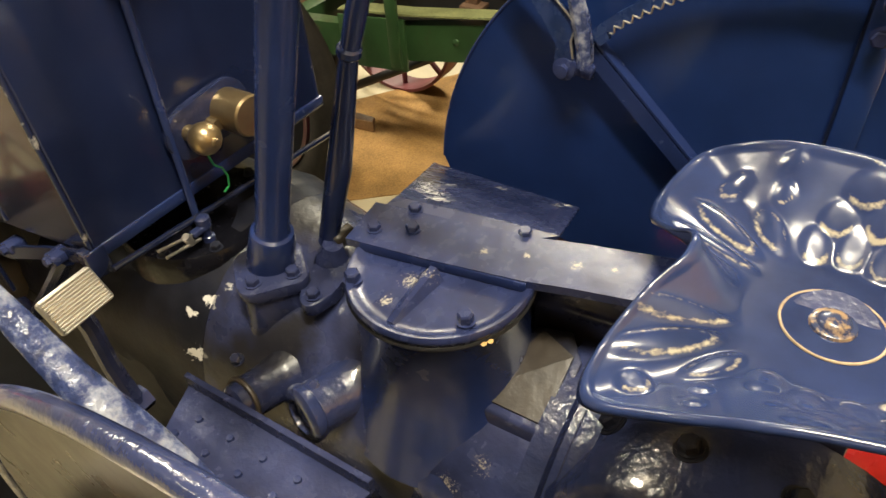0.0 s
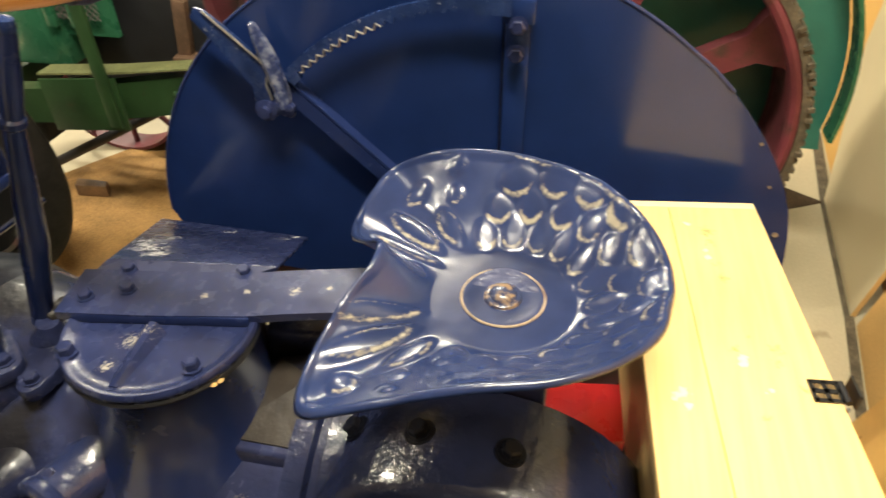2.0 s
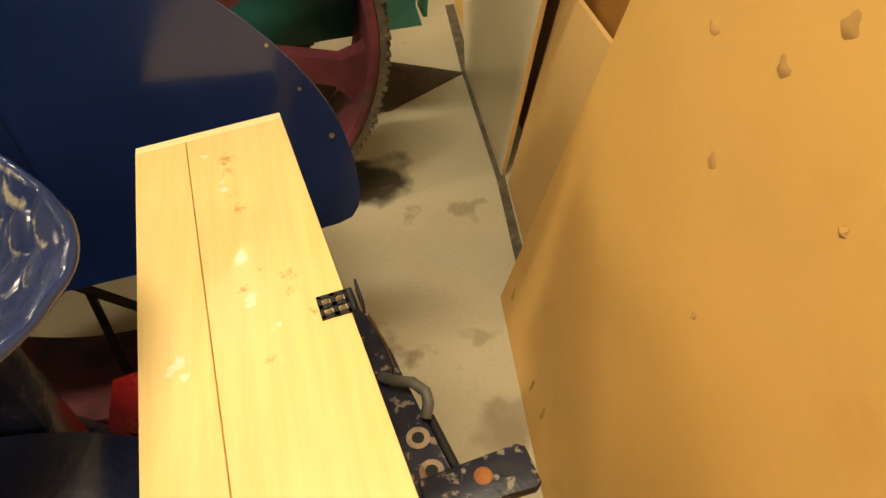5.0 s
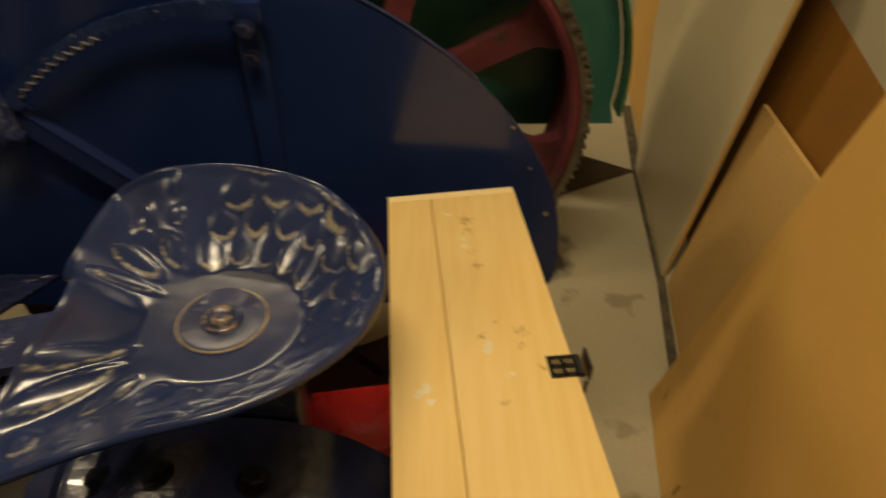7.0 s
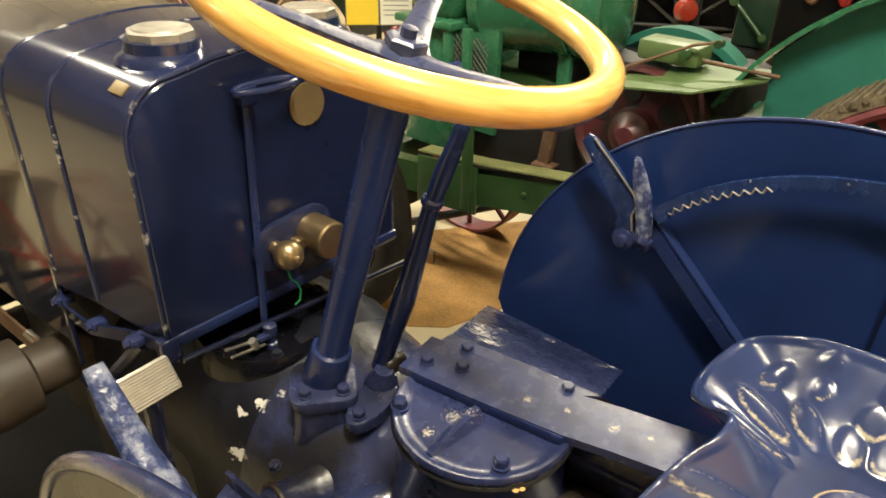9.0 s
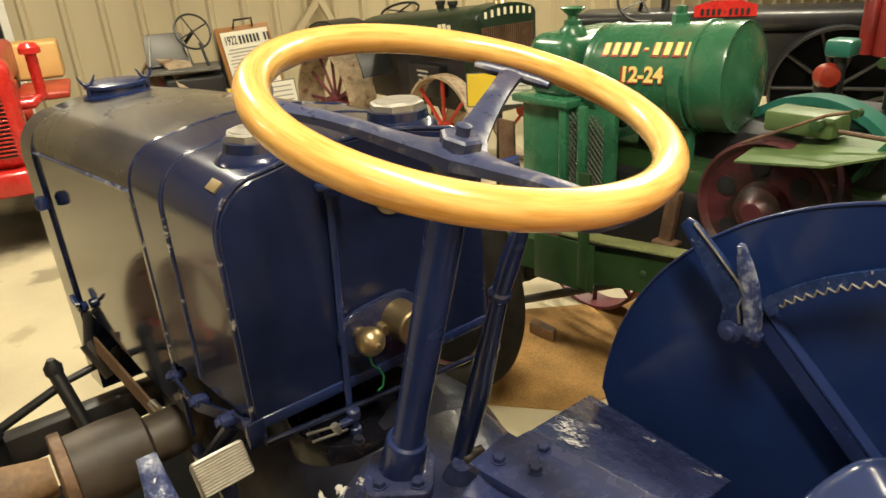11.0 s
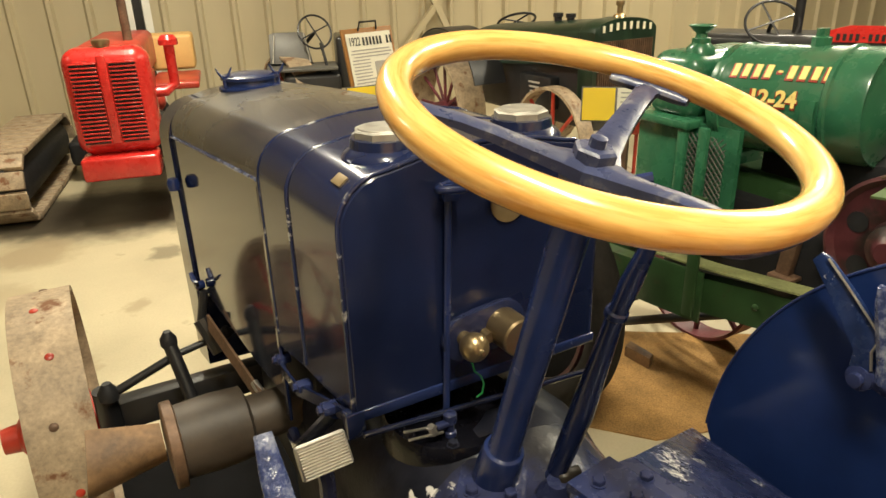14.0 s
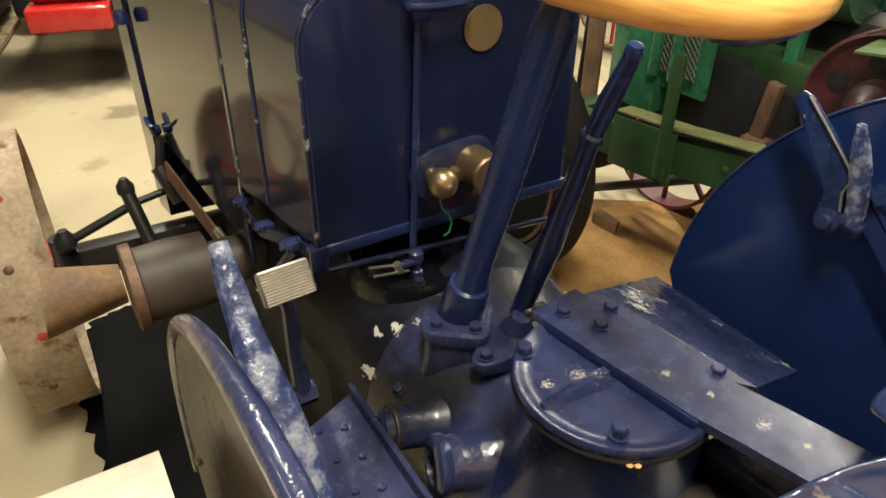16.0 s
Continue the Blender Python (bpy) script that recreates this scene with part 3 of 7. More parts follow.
bm = bmesh.new()
box(bm, shed(-1.12, 7.98, 2.0), (0.07, 0.1, 4.0))
part("post_gap", bm, BLACK_PAINT, None, "dark gap between two white posts", category="post", kind="structure")

# roller door in the side wall
bm = bmesh.new()
for k in range(48):
    z = 0.075 * k
    p0, p1 = shed(11.93, 5.2, z), shed(11.93, 7.9, z)
    slab(bm, [p0, p1, shed(11.90, 7.9, z + 0.03), shed(11.90, 5.2, z + 0.03)], (0, 0, 0.04))
part("roller_door", bm, GREY_DOOR, None, "closed grey green steel roller door", 20, "door", "structure")
bm = bmesh.new()
for yy in (-1.3, 2.4, 5.08):
    box(bm, shed(11.9, yy, 2.0), (0.2, 0.14, 4.0), Euler((0, 0, radians(-10))).to_matrix())
part("door_post", bm, BLACK_PAINT, None, "dark steel door post", category="post", kind="structure")

# matting on the floor
bm = bmesh.new()
slab(bm, [(0.80, 2.02, 0.001), (1.00, 1.78, 0.001), (1.9, 1.5, 0.001), (2.1, 1.95, 0.001), (1.42, 2.42, 0.001)], (0, 0, 0.006))
part("floor_mat", bm, CARPET, None, "worn brown matting laid on the concrete floor", category="mat", kind="")
bm = bmesh.new()
slab(bm, [(1.785, -0.592, 0.001), (1.62, -0.27, 0.001), (1.7, 0.5, 0.001), (2.35, 0.3, 0.001)], (0, 0, 0.006))
part("floor_mat", bm, MAT_DARK, None, "dark brown mat with a frayed edge on the floor", category="mat")

# mat along the left edge; its right and rear reach paints the tractor's shade
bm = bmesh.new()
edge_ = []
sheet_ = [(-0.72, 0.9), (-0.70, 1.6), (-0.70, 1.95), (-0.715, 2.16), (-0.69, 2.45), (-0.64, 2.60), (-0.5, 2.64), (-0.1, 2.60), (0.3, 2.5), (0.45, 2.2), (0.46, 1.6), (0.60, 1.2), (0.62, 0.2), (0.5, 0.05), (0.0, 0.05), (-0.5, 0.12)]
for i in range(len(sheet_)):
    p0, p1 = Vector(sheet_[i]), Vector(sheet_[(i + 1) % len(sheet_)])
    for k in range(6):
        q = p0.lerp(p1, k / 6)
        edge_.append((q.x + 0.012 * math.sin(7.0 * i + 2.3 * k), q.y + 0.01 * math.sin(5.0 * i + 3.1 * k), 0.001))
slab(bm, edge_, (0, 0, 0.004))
part("drip_sheet", bm, DULL_BLACK, None, "black oily drip sheet, widened to paint in the shade under the tractor", category="mat")


# ---- the blue tractor ----
tractor = thing("tractor", (0, 1.0, 0), "dark blue painted vintage tractor with a wooden steering wheel", "tractor")


def hood_section(y, half, top, low, cx, round_r=0.085, n=7, crown=0.02):
    """Half-round-shouldered section of tank or bonnet, from the left bottom over the top to the right bottom."""
    pts = [(cx - half, y, low)]
    for i in range(n):
        t = math.pi - i / (n - 1) * math.pi / 2
        pts.append((cx - half + round_r + round_r * math.cos(t), y, top - crown - round_r + round_r * math.sin(t)))
    for i in range(1, 6):
        u = -1 + i / 3
        pts.append((cx + u * (half - round_r), y, top - crown * u * u))
    for i in range(n):
        t = math.pi / 2 - i / (n - 1) * math.pi / 2
        pts.append((cx + half - round_r + round_r * math.cos(t), y, top - crown - round_r + round_r * math.sin(t)))
    pts.append((cx + half, y, low))
    return pts


bm = bmesh.new()
loft(bm, [hood_section(1.33, 0.247, 1.293, 0.868, 0.0), hood_section(1.336, 0.252, 1.298, 0.863, 0.0), hood_section(1.55, 0.252, 1.30, 0.85, -0.012), hood_section(1.70, 0.252, 1.30, 0.83, -0.022)])
tank = part("fuel_tank", bm, BLUE_TANK, tractor, "dark blue sheet metal fuel tank", 30)
for yy, cc in ((1.335, 0.0), (1.545, -0.012), (1.692, -0.02)):
    bm = bmesh.new()
    tube(bm, hood_section(yy, 0.252, 1.298, 0.86, cc), 0.0045, 12)
    part("bead", bm, BLUE_EDGE, tank)
bm = bmesh.new()
ST = ((1.715, 0.245, 1.295, 0.68, -0.024), (1.9, 0.243, 1.293, 0.70, -0.05), (2.08, 0.239, 1.289, 0.735, -0.077), (2.27, 0.235, 1.283, 0.77, -0.105))
rings = []
for y, half, top, low, cx in ST:
    over = hood_section(y, half, top, low, cx, 0.085, 9)[1:-1]
    under = [(cx + (x - cx) * 0.985, yy, z - 0.004) for x, yy, z in over[::-1]]
    rings.append(over + under)
loft(bm, rings)
part("bonnet", bm, BONNET_DUST_SHEEN, tractor, "dark blue bonnet top with dust and a painted wall reflection", 30)
for side in (-1, 1):
    bm = bmesh.new()
    loft(bm, [[(cx + side * half, y, top - 0.109), (cx + side * half, y, low), (cx + side * (half - 0.006), y, low), (cx + side * (half - 0.006), y, top - 0.109)] for y, half, top, low, cx in ST])
    part("side_panel", bm, BLUE_DARK, tractor, "glossy dark blue bonnet side panel", 30)
bm = bmesh.new()
loft(bm, [hood_section(2.272, 0.243, 1.283, 0.5, -0.105, 0.1), hood_section(2.36, 0.243, 1.28, 0.5, -0.115, 0.1)])
hinge_bm = bmesh.new()
tube(hinge_bm, [(-0.024 - 0.2455, 1.722, 1.185), (-0.05 - 0.2435, 1.9, 1.183), (-0.105 - 0.2355, 2.265, 1.175)], 0.0045, 8)
radiator = part("radiator", bm, BLUE_DARK, tractor, "dark blue radiator shell")
part("bonnet_hinge", hinge_bm, BLUE_HAMMERED, tractor, "worn hinge along the bonnet side")
bm = bmesh.new()
spin(bm, (-0.125, 2.26, 1.27), (0, 0, 1), ((0.080, 0), (0.080, 0.012), (0.070, 0.018), (0.068, 0.030), (0.074, 0.032), (0.074, 0.040), (0.060, 0.044), (0, 0.046)), 32)
part("radiator_cap", bm, BLUE, radiator)
for s in (-1, 1):
    bm = bmesh.new()
    c = Vector((-0.125 + s * 0.068, 2.24, 1.285))
    rod(bm, c, c + Vector((0, 0, 0.03)), 0.006)
    for k in (-1, 1):
        tube(bm, [c + Vector((0, 0, 0.022)), c + Vector((k * 0.012, 0, 0.035)), c + Vector((k * 0.02, 0, 0.05))], [0.005, 0.006, 0.003], 8, 0.6)
    part("wing_nut", bm, BLUE, radiator)

# filler caps on the tank
for cx, cy in ((-0.125, 1.43), (0.14, 1.42)):
    bm = bmesh.new()
    spin(bm, (cx, cy, 1.265), (0, 0, 1), ((0.072, 0.012), (0.067, 0.020), (0.060, 0.024), (0.056, 0.027), (0.054, 0.042), (0.046, 0.043)), 36)
    neck = part("filler_neck", bm, BLUE_TANK, tank)
    bm = bmesh.new()
    spin(bm, (cx, cy, 1.305), (0, 0, 1), ((0.046, 0), (0.049, 0.002), (0.049, 0.013), (0.046, 0.0155)), 8)
    spin(bm, (cx, cy, 1.3195), (0, 0, 1), ((0.042, 0), (0.040, 0.003), (0.030, 0.0035), (0.028, 0.0025), (0, 0.0025)), 32)
    part("filler_cap", bm, ALLOY, neck, "bare cast alloy filler cap")
bm = bmesh.new()
box(bm, (-0.2225, 1.385, 1.2605), (0.02, 0.036, 0.004), Euler((0, radians(-37.5), 0)).to_matrix(), 0.001)
part("maker_plate", bm, PLATE, tank, "small brass plate")

# things on the back of the tank
bm = bmesh.new()
rod(bm, (-0.07, 1.318, 1.235), (-0.085, 1.318, 0.82), 0.0065)
part("throttle_rod", bm, BLUE, tractor)
bm = bmesh.new()
tube(bm, [(-0.04 + 0.055 * math.cos(t), 1.305 + 0.020 * math.sin(t), 1.243) for t in (2 * math.pi * k / 28 for k in range(28))], 0.0065, 10, closed=True)
box(bm, (-0.068, 1.318, 1.232), (0.03, 0.022, 0.03), bevel=0.004)
part("throttle_bracket", bm, BLUE, tractor)
bm = bmesh.new()
spin(bm, (0.052, 1.328, 1.19), (0, -1, 0), ((0.036, 0), (0.036, 0.002)), 28)
part("inspection_disc", bm, PLATE, tank, "dull brass disc")
bm = bmesh.new()
rim = []
for c, r, a0, a1 in (((-0.046, 0.962), 0.043, 90, 270), ((0.035, 0.97), 0.045, -90, 90)):
    rim += [(c[0] + r * math.cos(radians(a0 + (a1 - a0) * i / 14)), 1.327, c[1] + r * math.sin(radians(a0 + (a1 - a0) * i / 14))) for i in range(15)]
slab(bm, rim, (0, -0.014, 0), 0.003)
flange = part("tap_flange", bm, BLUE_WET, tank)
bm = bmesh.new()
spin(bm, (-0.05, 1.313, 0.966), (-0.05, -1, 0.04), ((0.013, 0), (0.013, 0.012)) + tuple((0.0255 * math.sin(radians(k)), 0.039 - 0.0255 * math.cos(radians(k))) for k in range(30, 166, 9)) + ((0.006, 0.0645), (0.0055, 0.069), (0, 0.070)), 40)
part("knob", bm, BRASS, tank, "round dull brass knob")
bm = bmesh.new()
spin(bm, (0.03, 1.313, 0.968), (0, -1, 0), ((0.034, 0), (0.034, 0.055), (0.031, 0.058), (0, 0.059)), 32)
part("pump_barrel", bm, BRASS, tank, "dull brass cylinder")
bm = bmesh.new()
spin(bm, (-0.008, 1.313, 0.962), (0, -1, 0), ((0.01, 0), (0.01, 0.02), (0, 0.022)), 12)
part("brass_nut", bm, BRASS, tank)
bm = bmesh.new()
tube(bm, [(-0.062, 1.265, 0.945), (-0.056, 1.267, 0.925), (-0.042, 1.27, 0.91), (-0.034, 1.273, 0.89), (-0.038, 1.273, 0.872), (-0.048, 1.275, 0.866)], 0.0017, 8)
part("earth_wire", bm, WIRE_GREEN, tractor, "green plastic covered wire")
bm = bmesh.new()
box(bm, (0, 1.336, 0.866), (0.52, 0.02, 0.022), bevel=0.004)
part("tank_strap", bm, BLUE, tank)
bm = bmesh.new()
rod(bm, (-0.25, 1.30, 0.850), (0.27, 1.31, 0.803), 0.0055)
part("cross_rod", bm, BLUE_DARK, tractor)
bm = bmesh.new()
rod(bm, (-0.185, 1.285, 0.840), (-0.115, 1.290, 0.822), 0.0026)
rod(bm, (-0.180, 1.278, 0.826), (-0.112, 1.283, 0.812), 0.0026)
rod(bm, (-0.135, 1.285, 0.832), (-0.128, 1.285, 0.814), 0.007)
linkage = part("linkage", bm, STEEL, tractor, "worn steel throttle linkage")
bm = bmesh.new()
spin(bm, (-0.092, 1.293, 0.785), (0, 0, 1), ((0.007, 0), (0.011, 0.004), (0.011, 0.016), (0.008, 0.018), (0.008, 0.034), (0.012, 0.036), (0.012, 0.052), (0.007, 0.055)), 14)
box(bm, (-0.106, 1.29, 0.822), (0.03, 0.014, 0.010), bevel=0.003)
part("clevis", bm, BLUE_WORN, linkage, "worn blue clevis")

# steering
HUB = Vector((-0.0605, 1.0045, 1.340))
FOOT = Vector((-0.08, 1.162, 0.80))
COL = (HUB - FOOT).normalized()
bm = bmesh.new()
spin(bm, FOOT, COL, ((0.04, -0.03), (0.036, 0.03), (0.034, 0.055), (0.032, 0.06), (0.027, 0.063), (0.025, 0.068), (0.025, 0.5), (0.02, 0.52), (0.02, 0.55)), 32)
column = part("steering_column", bm, BLUE, tractor)
bm = bmesh.new()
FLANGE = Matrix.Translation((-0.092, 1.156, 0.0)) @ Matrix.Rotation(radians(-39), 4, "Z")
corner = []
for cxs, cys, a0 in ((1, 1, 0), (-1, 1, 90), (-1, -1, 180), (1, -1, 270)):
    for i in range(7):
        t = radians(a0 + 15 * i)
        corner.append(Vector((cxs * 0.031 + 0.024 * math.cos(t), cys * 0.031 + 0.024 * math.sin(t), 0.772)))
slab(bm, [FLANGE @ p for p in corner], (0, 0, 0.020), 0.004)
loft(bm, [[FLANGE @ Vector((p.x * k, p.y * k, z)) for p in corner] for k, z in ((1.35, 0.66), (1.08, 0.70), (0.96, 0.735), (0.93, 0.773))])
part("column_flange", bm, BLUE_CAST, column)
for bx, by, mt in ((-0.042, 0.0, BLUE_CAST), (0.0, -0.043, BLUE_CAST), (0.042, 0.006, BRASS)):
    bm = bmesh.new()
    bolt(bm, (FLANGE @ Vector((bx * 0.72 - by * 0.72, bx * 0.72 + by * 0.72, 0.792))), (0, 0, 1), 0.011, 0.012)
    part("bolt", bm, mt, column)
WHEEL_AXIS = Vector((0.08, -0.255, 0.96)).normalized()
RIM_AT = Vector((-0.0526, 0.996, 1.400))
bm = bmesh.new()
ring_torus(bm, RIM_AT, WHEEL_AXIS, 0.232, 0.0195, 96, 18)
wheel = thing("steering_wheel", HUB, "", "")
wheel.parent, wheel.location = tractor, HUB - BASE[tractor]
BASE[wheel] = Vector(HUB)
uv = bm.loops.layers.uv.new("grain")
ax_, ux_, vx_ = frame_of(WHEEL_AXIS)
for f in bm.faces:
    mid_a = None
    for l in f.loops:
        q = l.vert.co - RIM_AT
        ang = math.atan2(q.dot(vx_), q.dot(ux_))
        if mid_a is not None:
            ang += 2 * math.pi * round((mid_a - ang) / (2 * math.pi))
        mid_a = ang
        tilt_ = math.atan2(q.dot(ax_), math.hypot(q.dot(ux_), q.dot(vx_)) - 0.232)
        l[uv].uv = (ang * 0.232, 0.0195 * abs(tilt_) + 0.004 * ang)
part("wheel_rim", bm, RIM_WOOD, wheel, "varnished orange wooden rim")
a_, u_, v_ = frame_of(WHEEL_AXIS)
bm = bmesh.new()
spin(bm, HUB, WHEEL_AXIS, ((0.026, -0.03), (0.034, -0.01), (0.034, 0.006), (0.026, 0.012)), 24)
spin(bm, HUB, WHEEL_AXIS, ((0.026, 0.008), (0.026, 0.026), (0.022, 0.029)), 6)
spin(bm, HUB, WHEEL_AXIS, ((0.010, 0.028), (0.010, 0.040), (0, 0.043)), 10)
part("hub", bm, WHEEL_PAINT, wheel)
for ang in (33, 153, -87):
    d = Vector((math.cos(radians(ang)), math.sin(radians(ang)), 0))
    d = (d - a_ * d.dot(a_)).normalized()
    w = a_.cross(d)
    bm = bmesh.new()
    rings = []
    for s, hw, th, lift in ((0.012, 0.032, 0.014, 0.0), (0.04, 0.022, 0.012, 0.006), (0.08, 0.017, 0.010, 0.016), (0.12, 0.015, 0.009, 0.027), (0.16, 0.014, 0.008, 0.036), (0.20, 0.015, 0.007, 0.042), (0.226, 0.018, 0.006, 0.043)):
        c = HUB + d * s + a_ * lift
        rings.append([c - w * hw - a_ * th * 0.5, c - w * hw + a_ * th * 0.6, c - w * hw * 0.45 + a_ * th, c + w * hw * 0.45 + a_ * th, c + w * hw + a_ * th * 0.6, c + w * hw - a_ * th * 0.5])
    loft(bm, rings)
    spoke = part("spoke", bm, WHEEL_PAINT, wheel, "", 50)
    bm = bmesh.new()
    c = HUB + d * 0.218 + a_ * 0.043
    tube(bm, [c + w * (0.055 * k) + d * (0.006 * (1 - k * k)) for k in (-1, -0.7, -0.3, 0, 0.3, 0.7, 1)], [0.009, 0.0125, 0.0125, 0.0125, 0.0125, 0.0125, 0.009], 12, 0.7)
    part("rim_bracket", bm, WHEEL_PAINT, spoke)
bm = bmesh.new()
d = Vector((0.83, -0.55, 0))
tube(bm, [HUB + d * 0.02 - a_ * 0.02, HUB + d * 0.05 - a_ * 0.016, HUB + d * 0.075 - a_ * 0.012], [0.008, 0.007, 0.008], 8)
part("spark_lever", bm, BLUE, column)

# gear lever
bm = bmesh.new()
tube(bm, [(0.0, 1.115, 0.79), (0.0, 1.06, 0.95), (0.0, 1.006, 1.135), (0.0, 0.985, 1.19), (0.0, 0.96, 1.25)], [0.016, 0.019, 0.012, 0.014, 0.010], 14)
lever = part("gear_lever", bm, BLUE, tractor)
bm = bmesh.new()
spin(bm, (0, 1.008, 1.13), (0, -0.28, 0.96), ((0.013, 0), (0.016, 0.004), (0.016, 0.012), (0.013, 0.016)), 20)
part("collar", bm, BLUE, lever)
bm = bmesh.new()
spin(bm, (0, 0.962, 1.246), (0, -0.28, 0.96), ((0.009, 0), (0.011, 0.008), (0.009, 0.018), (0, 0.021)), 16)
part("lever_tip", bm, BLUE_QUAD, lever)
bm = bmesh.new()
oval = [Vector((-0.055, 1.078, 0)) + Vector((0.066 * math.cos(t) - 0.008 * math.sin(t), 0.030 * math.sin(t) + 0.016 * math.cos(t), 0.752)) for t in (2 * math.pi * i / 24 for i in range(24))]
slab(bm, oval, (0, 0, 0.024), 0.005)
spin(bm, (-0.015, 1.098, 0.77), (0, -0.2, 1), ((0.034, -0.04), (0.030, 0), (0.026, 0.012), (0.020, 0.020), (0.016, 0.036)), 20)
lever_bracket = part("lever_bracket", bm, BLUE_CAST, tractor)
bm = bmesh.new()
bolt(bm, (-0.098, 1.066, 0.776), (0, 0, 1), 0.011, 0.012)
part("bolt", bm, BLUE_CAST, lever_bracket)
bm = bmesh.new()
spin(bm, (-0.002, 1.098, 0.80), (1, -0.25, 0.15), ((0.015, -0.004), (0.017, 0.0), (0.017, 0.012), (0.012, 0.022), (0.011, 0.034), (0, 0.036)), 18)
part("brass_pin", bm, OILY_BROWN, lever_bracket, "oily brass pivot pin")

# gearbox casing
def egg(y, cx, half, top, low, n=28, sq=2.6):
    pts = []
    for i in range(n):
        t = 2 * math.pi * i / n
        c, s = math.cos(t), math.sin(t)
        pts.append((cx + half * math.copysign(abs(c) ** (2 / sq), c), y, (top + low) / 2 + (top - low) / 2 * math.copysign(abs(s) ** (2 / sq), s)))
    return pts


BELL = [(1.75, -0.02, 0.215, 0.77, 0.3, 2.6), (1.46, -0.01, 0.235, 0.79, 0.28, 3.0), (1.32, 0.0, 0.238, 0.793, 0.28, 2.9), (1.265, 0, 0.236, 0.795, 0.28, 2.5), (1.235, 0, 0.233, 0.796, 0.28, 2.2)]
GEARS = [(1.235, 0, 0.2325, 0.7955, 0.28, 2.2), (1.20, 0, 0.229, 0.789, 0.28, 2.2), (1.12, 0.0, 0.216, 0.768, 0.29, 2.2), (1.04, 0.0, 0.208, 0.755, 0.3, 2.2), (0.95, 0.0, 0.208, 0.75, 0.3, 2.2), (0.85, 0.0, 0.212, 0.74, 0.3, 2.2),
         (0.75, 0.0, 0.215, 0.725, 0.3, 2.3), (0.66, 0.0, 0.22, 0.72, 0.3, 2.6), (0.48, 0.0, 0.19, 0.71, 0.3, 2.4), (0.36, -0.02, 0.15, 0.67, 0.33, 2.2), (0.28, -0.03, 0.09, 0.58, 0.38, 2.2)]
bm = bmesh.new()
loft(bm, [egg(y, cx, half, top, low, 48, sq) for y, cx, half, top, low, sq in GEARS])
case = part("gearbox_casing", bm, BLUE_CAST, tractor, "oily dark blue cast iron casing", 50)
bm = bmesh.new()
loft(bm, [egg(y, cx, half, top, low, 48, sq) for y, cx, half, top, low, sq in BELL])
bell = part("bell_housing", bm, DARK_CAST, tractor, "near-black bell housing with paint flakes", 50)
bm = bmesh.new()
spin(bm, (-0.045, 1.365, 0.73), (0, 0, 1), ((0.140, 0), (0.138, 0.035), (0.136, 0.056), (0.130, 0.066), (0.112, 0.067), (0.107, 0.062), (0.02, 0.064), (0, 0.064)), 56)
hatch = part("inspection_cover", bm, BLACK_OILY, bell, "wet black oily round cover", 40)
for k in range(5):
    bm = bmesh.new()
    t = radians(200 + 40 * k)
    bolt(bm, (-0.045 + 0.120 * math.cos(t), 1.365 + 0.120 * math.sin(t), 0.796), (0, 0, 1), 0.009, 0.010)
    part("bolt", bm, DARK_CAST, hatch)
COVER = Vector((-0.045, 0.865, 0))
bm = bmesh.new()
spin(bm, COVER, (0, 0, 1), ((0.165, 0.60), (0.145, 0.66), (0.13, 0.71), (0.1235, 0.75), (0.121, 0.85), (0.124, 0.857), (0.124, 0.864)), 56)
part("gear_turret", bm, BLUE, tractor, "round cast gear housing", 40)
bm = bmesh.new()
spin(bm, COVER, (0, 0, 1), ((0.122, 0.862), (0.128, 0.866), (0.129, 0.874), (0.126, 0.879), (0.119, 0.878), (0.114, 0.873), (0.10, 0.872)), 64)
cover = part("turret_lid", bm, BLUE_WORN, tractor, "", 50)
bm = bmesh.new()
slab(bm, [(-0.064, 0.985, 0.871), (-0.028, 0.747, 0.871), (0.06, 0.76, 0.871), (0.03, 0.99, 0.871)], (0, 0, 0.017), 0.003)
part("spring_pad", bm, BLUE, cover)
bm = bmesh.new()
rings = []
for f in range(7):
    u = f / 6
    c = Vector((-0.155, 0.868, 0.871)).lerp(Vector((-0.058, 0.866, 0.871)), u)
    h, w = 0.004 + 0.016 * u, 0.005 + 0.005 * u
    rings.append([c + Vector((0, -w * 1.5, 0)), c + Vector((0, -w * 0.5, h)), c + Vector((0, w * 0.5, h)), c + Vector((0, w * 2.2, 0))])
loft(bm, rings)
part("lid_rib", bm, BLUE_WORN, cover)
for p in ((-0.117, 0.957), (-0.108, 0.788)):
    bm = bmesh.new()
    bolt(bm, (*p, 0.874), (0, 0, 1), 0.0108, 0.016)
    part("bolt", bm, BLUE_WORN, cover)

# lumps, webs and bosses of the casting
bm = bmesh.new()
spin(bm, (0.0, 1.43, 0.545), (0, 1, 0), ((0.22, -0.02), (0.242, -0.016), (0.246, 0.0), (0.246, 0.03), (0.22, 0.036)), 56)
part("bell_flange", bm, DARK_CAST, bell, "", 40)
bm = bmesh.new()
spin(bm, (0.0, 0.655, 0.52), (0, 1, 0), ((0.21, -0.05), (0.235, -0.045), (0.24, -0.02), (0.228, -0.015), (0.228, -0.005), (0.24, 0.0), (0.24, 0.03), (0.2, 0.036)), 56)
part("rear_flange", bm, BLUE_WET, case, "", 40)
bm = bmesh.new()
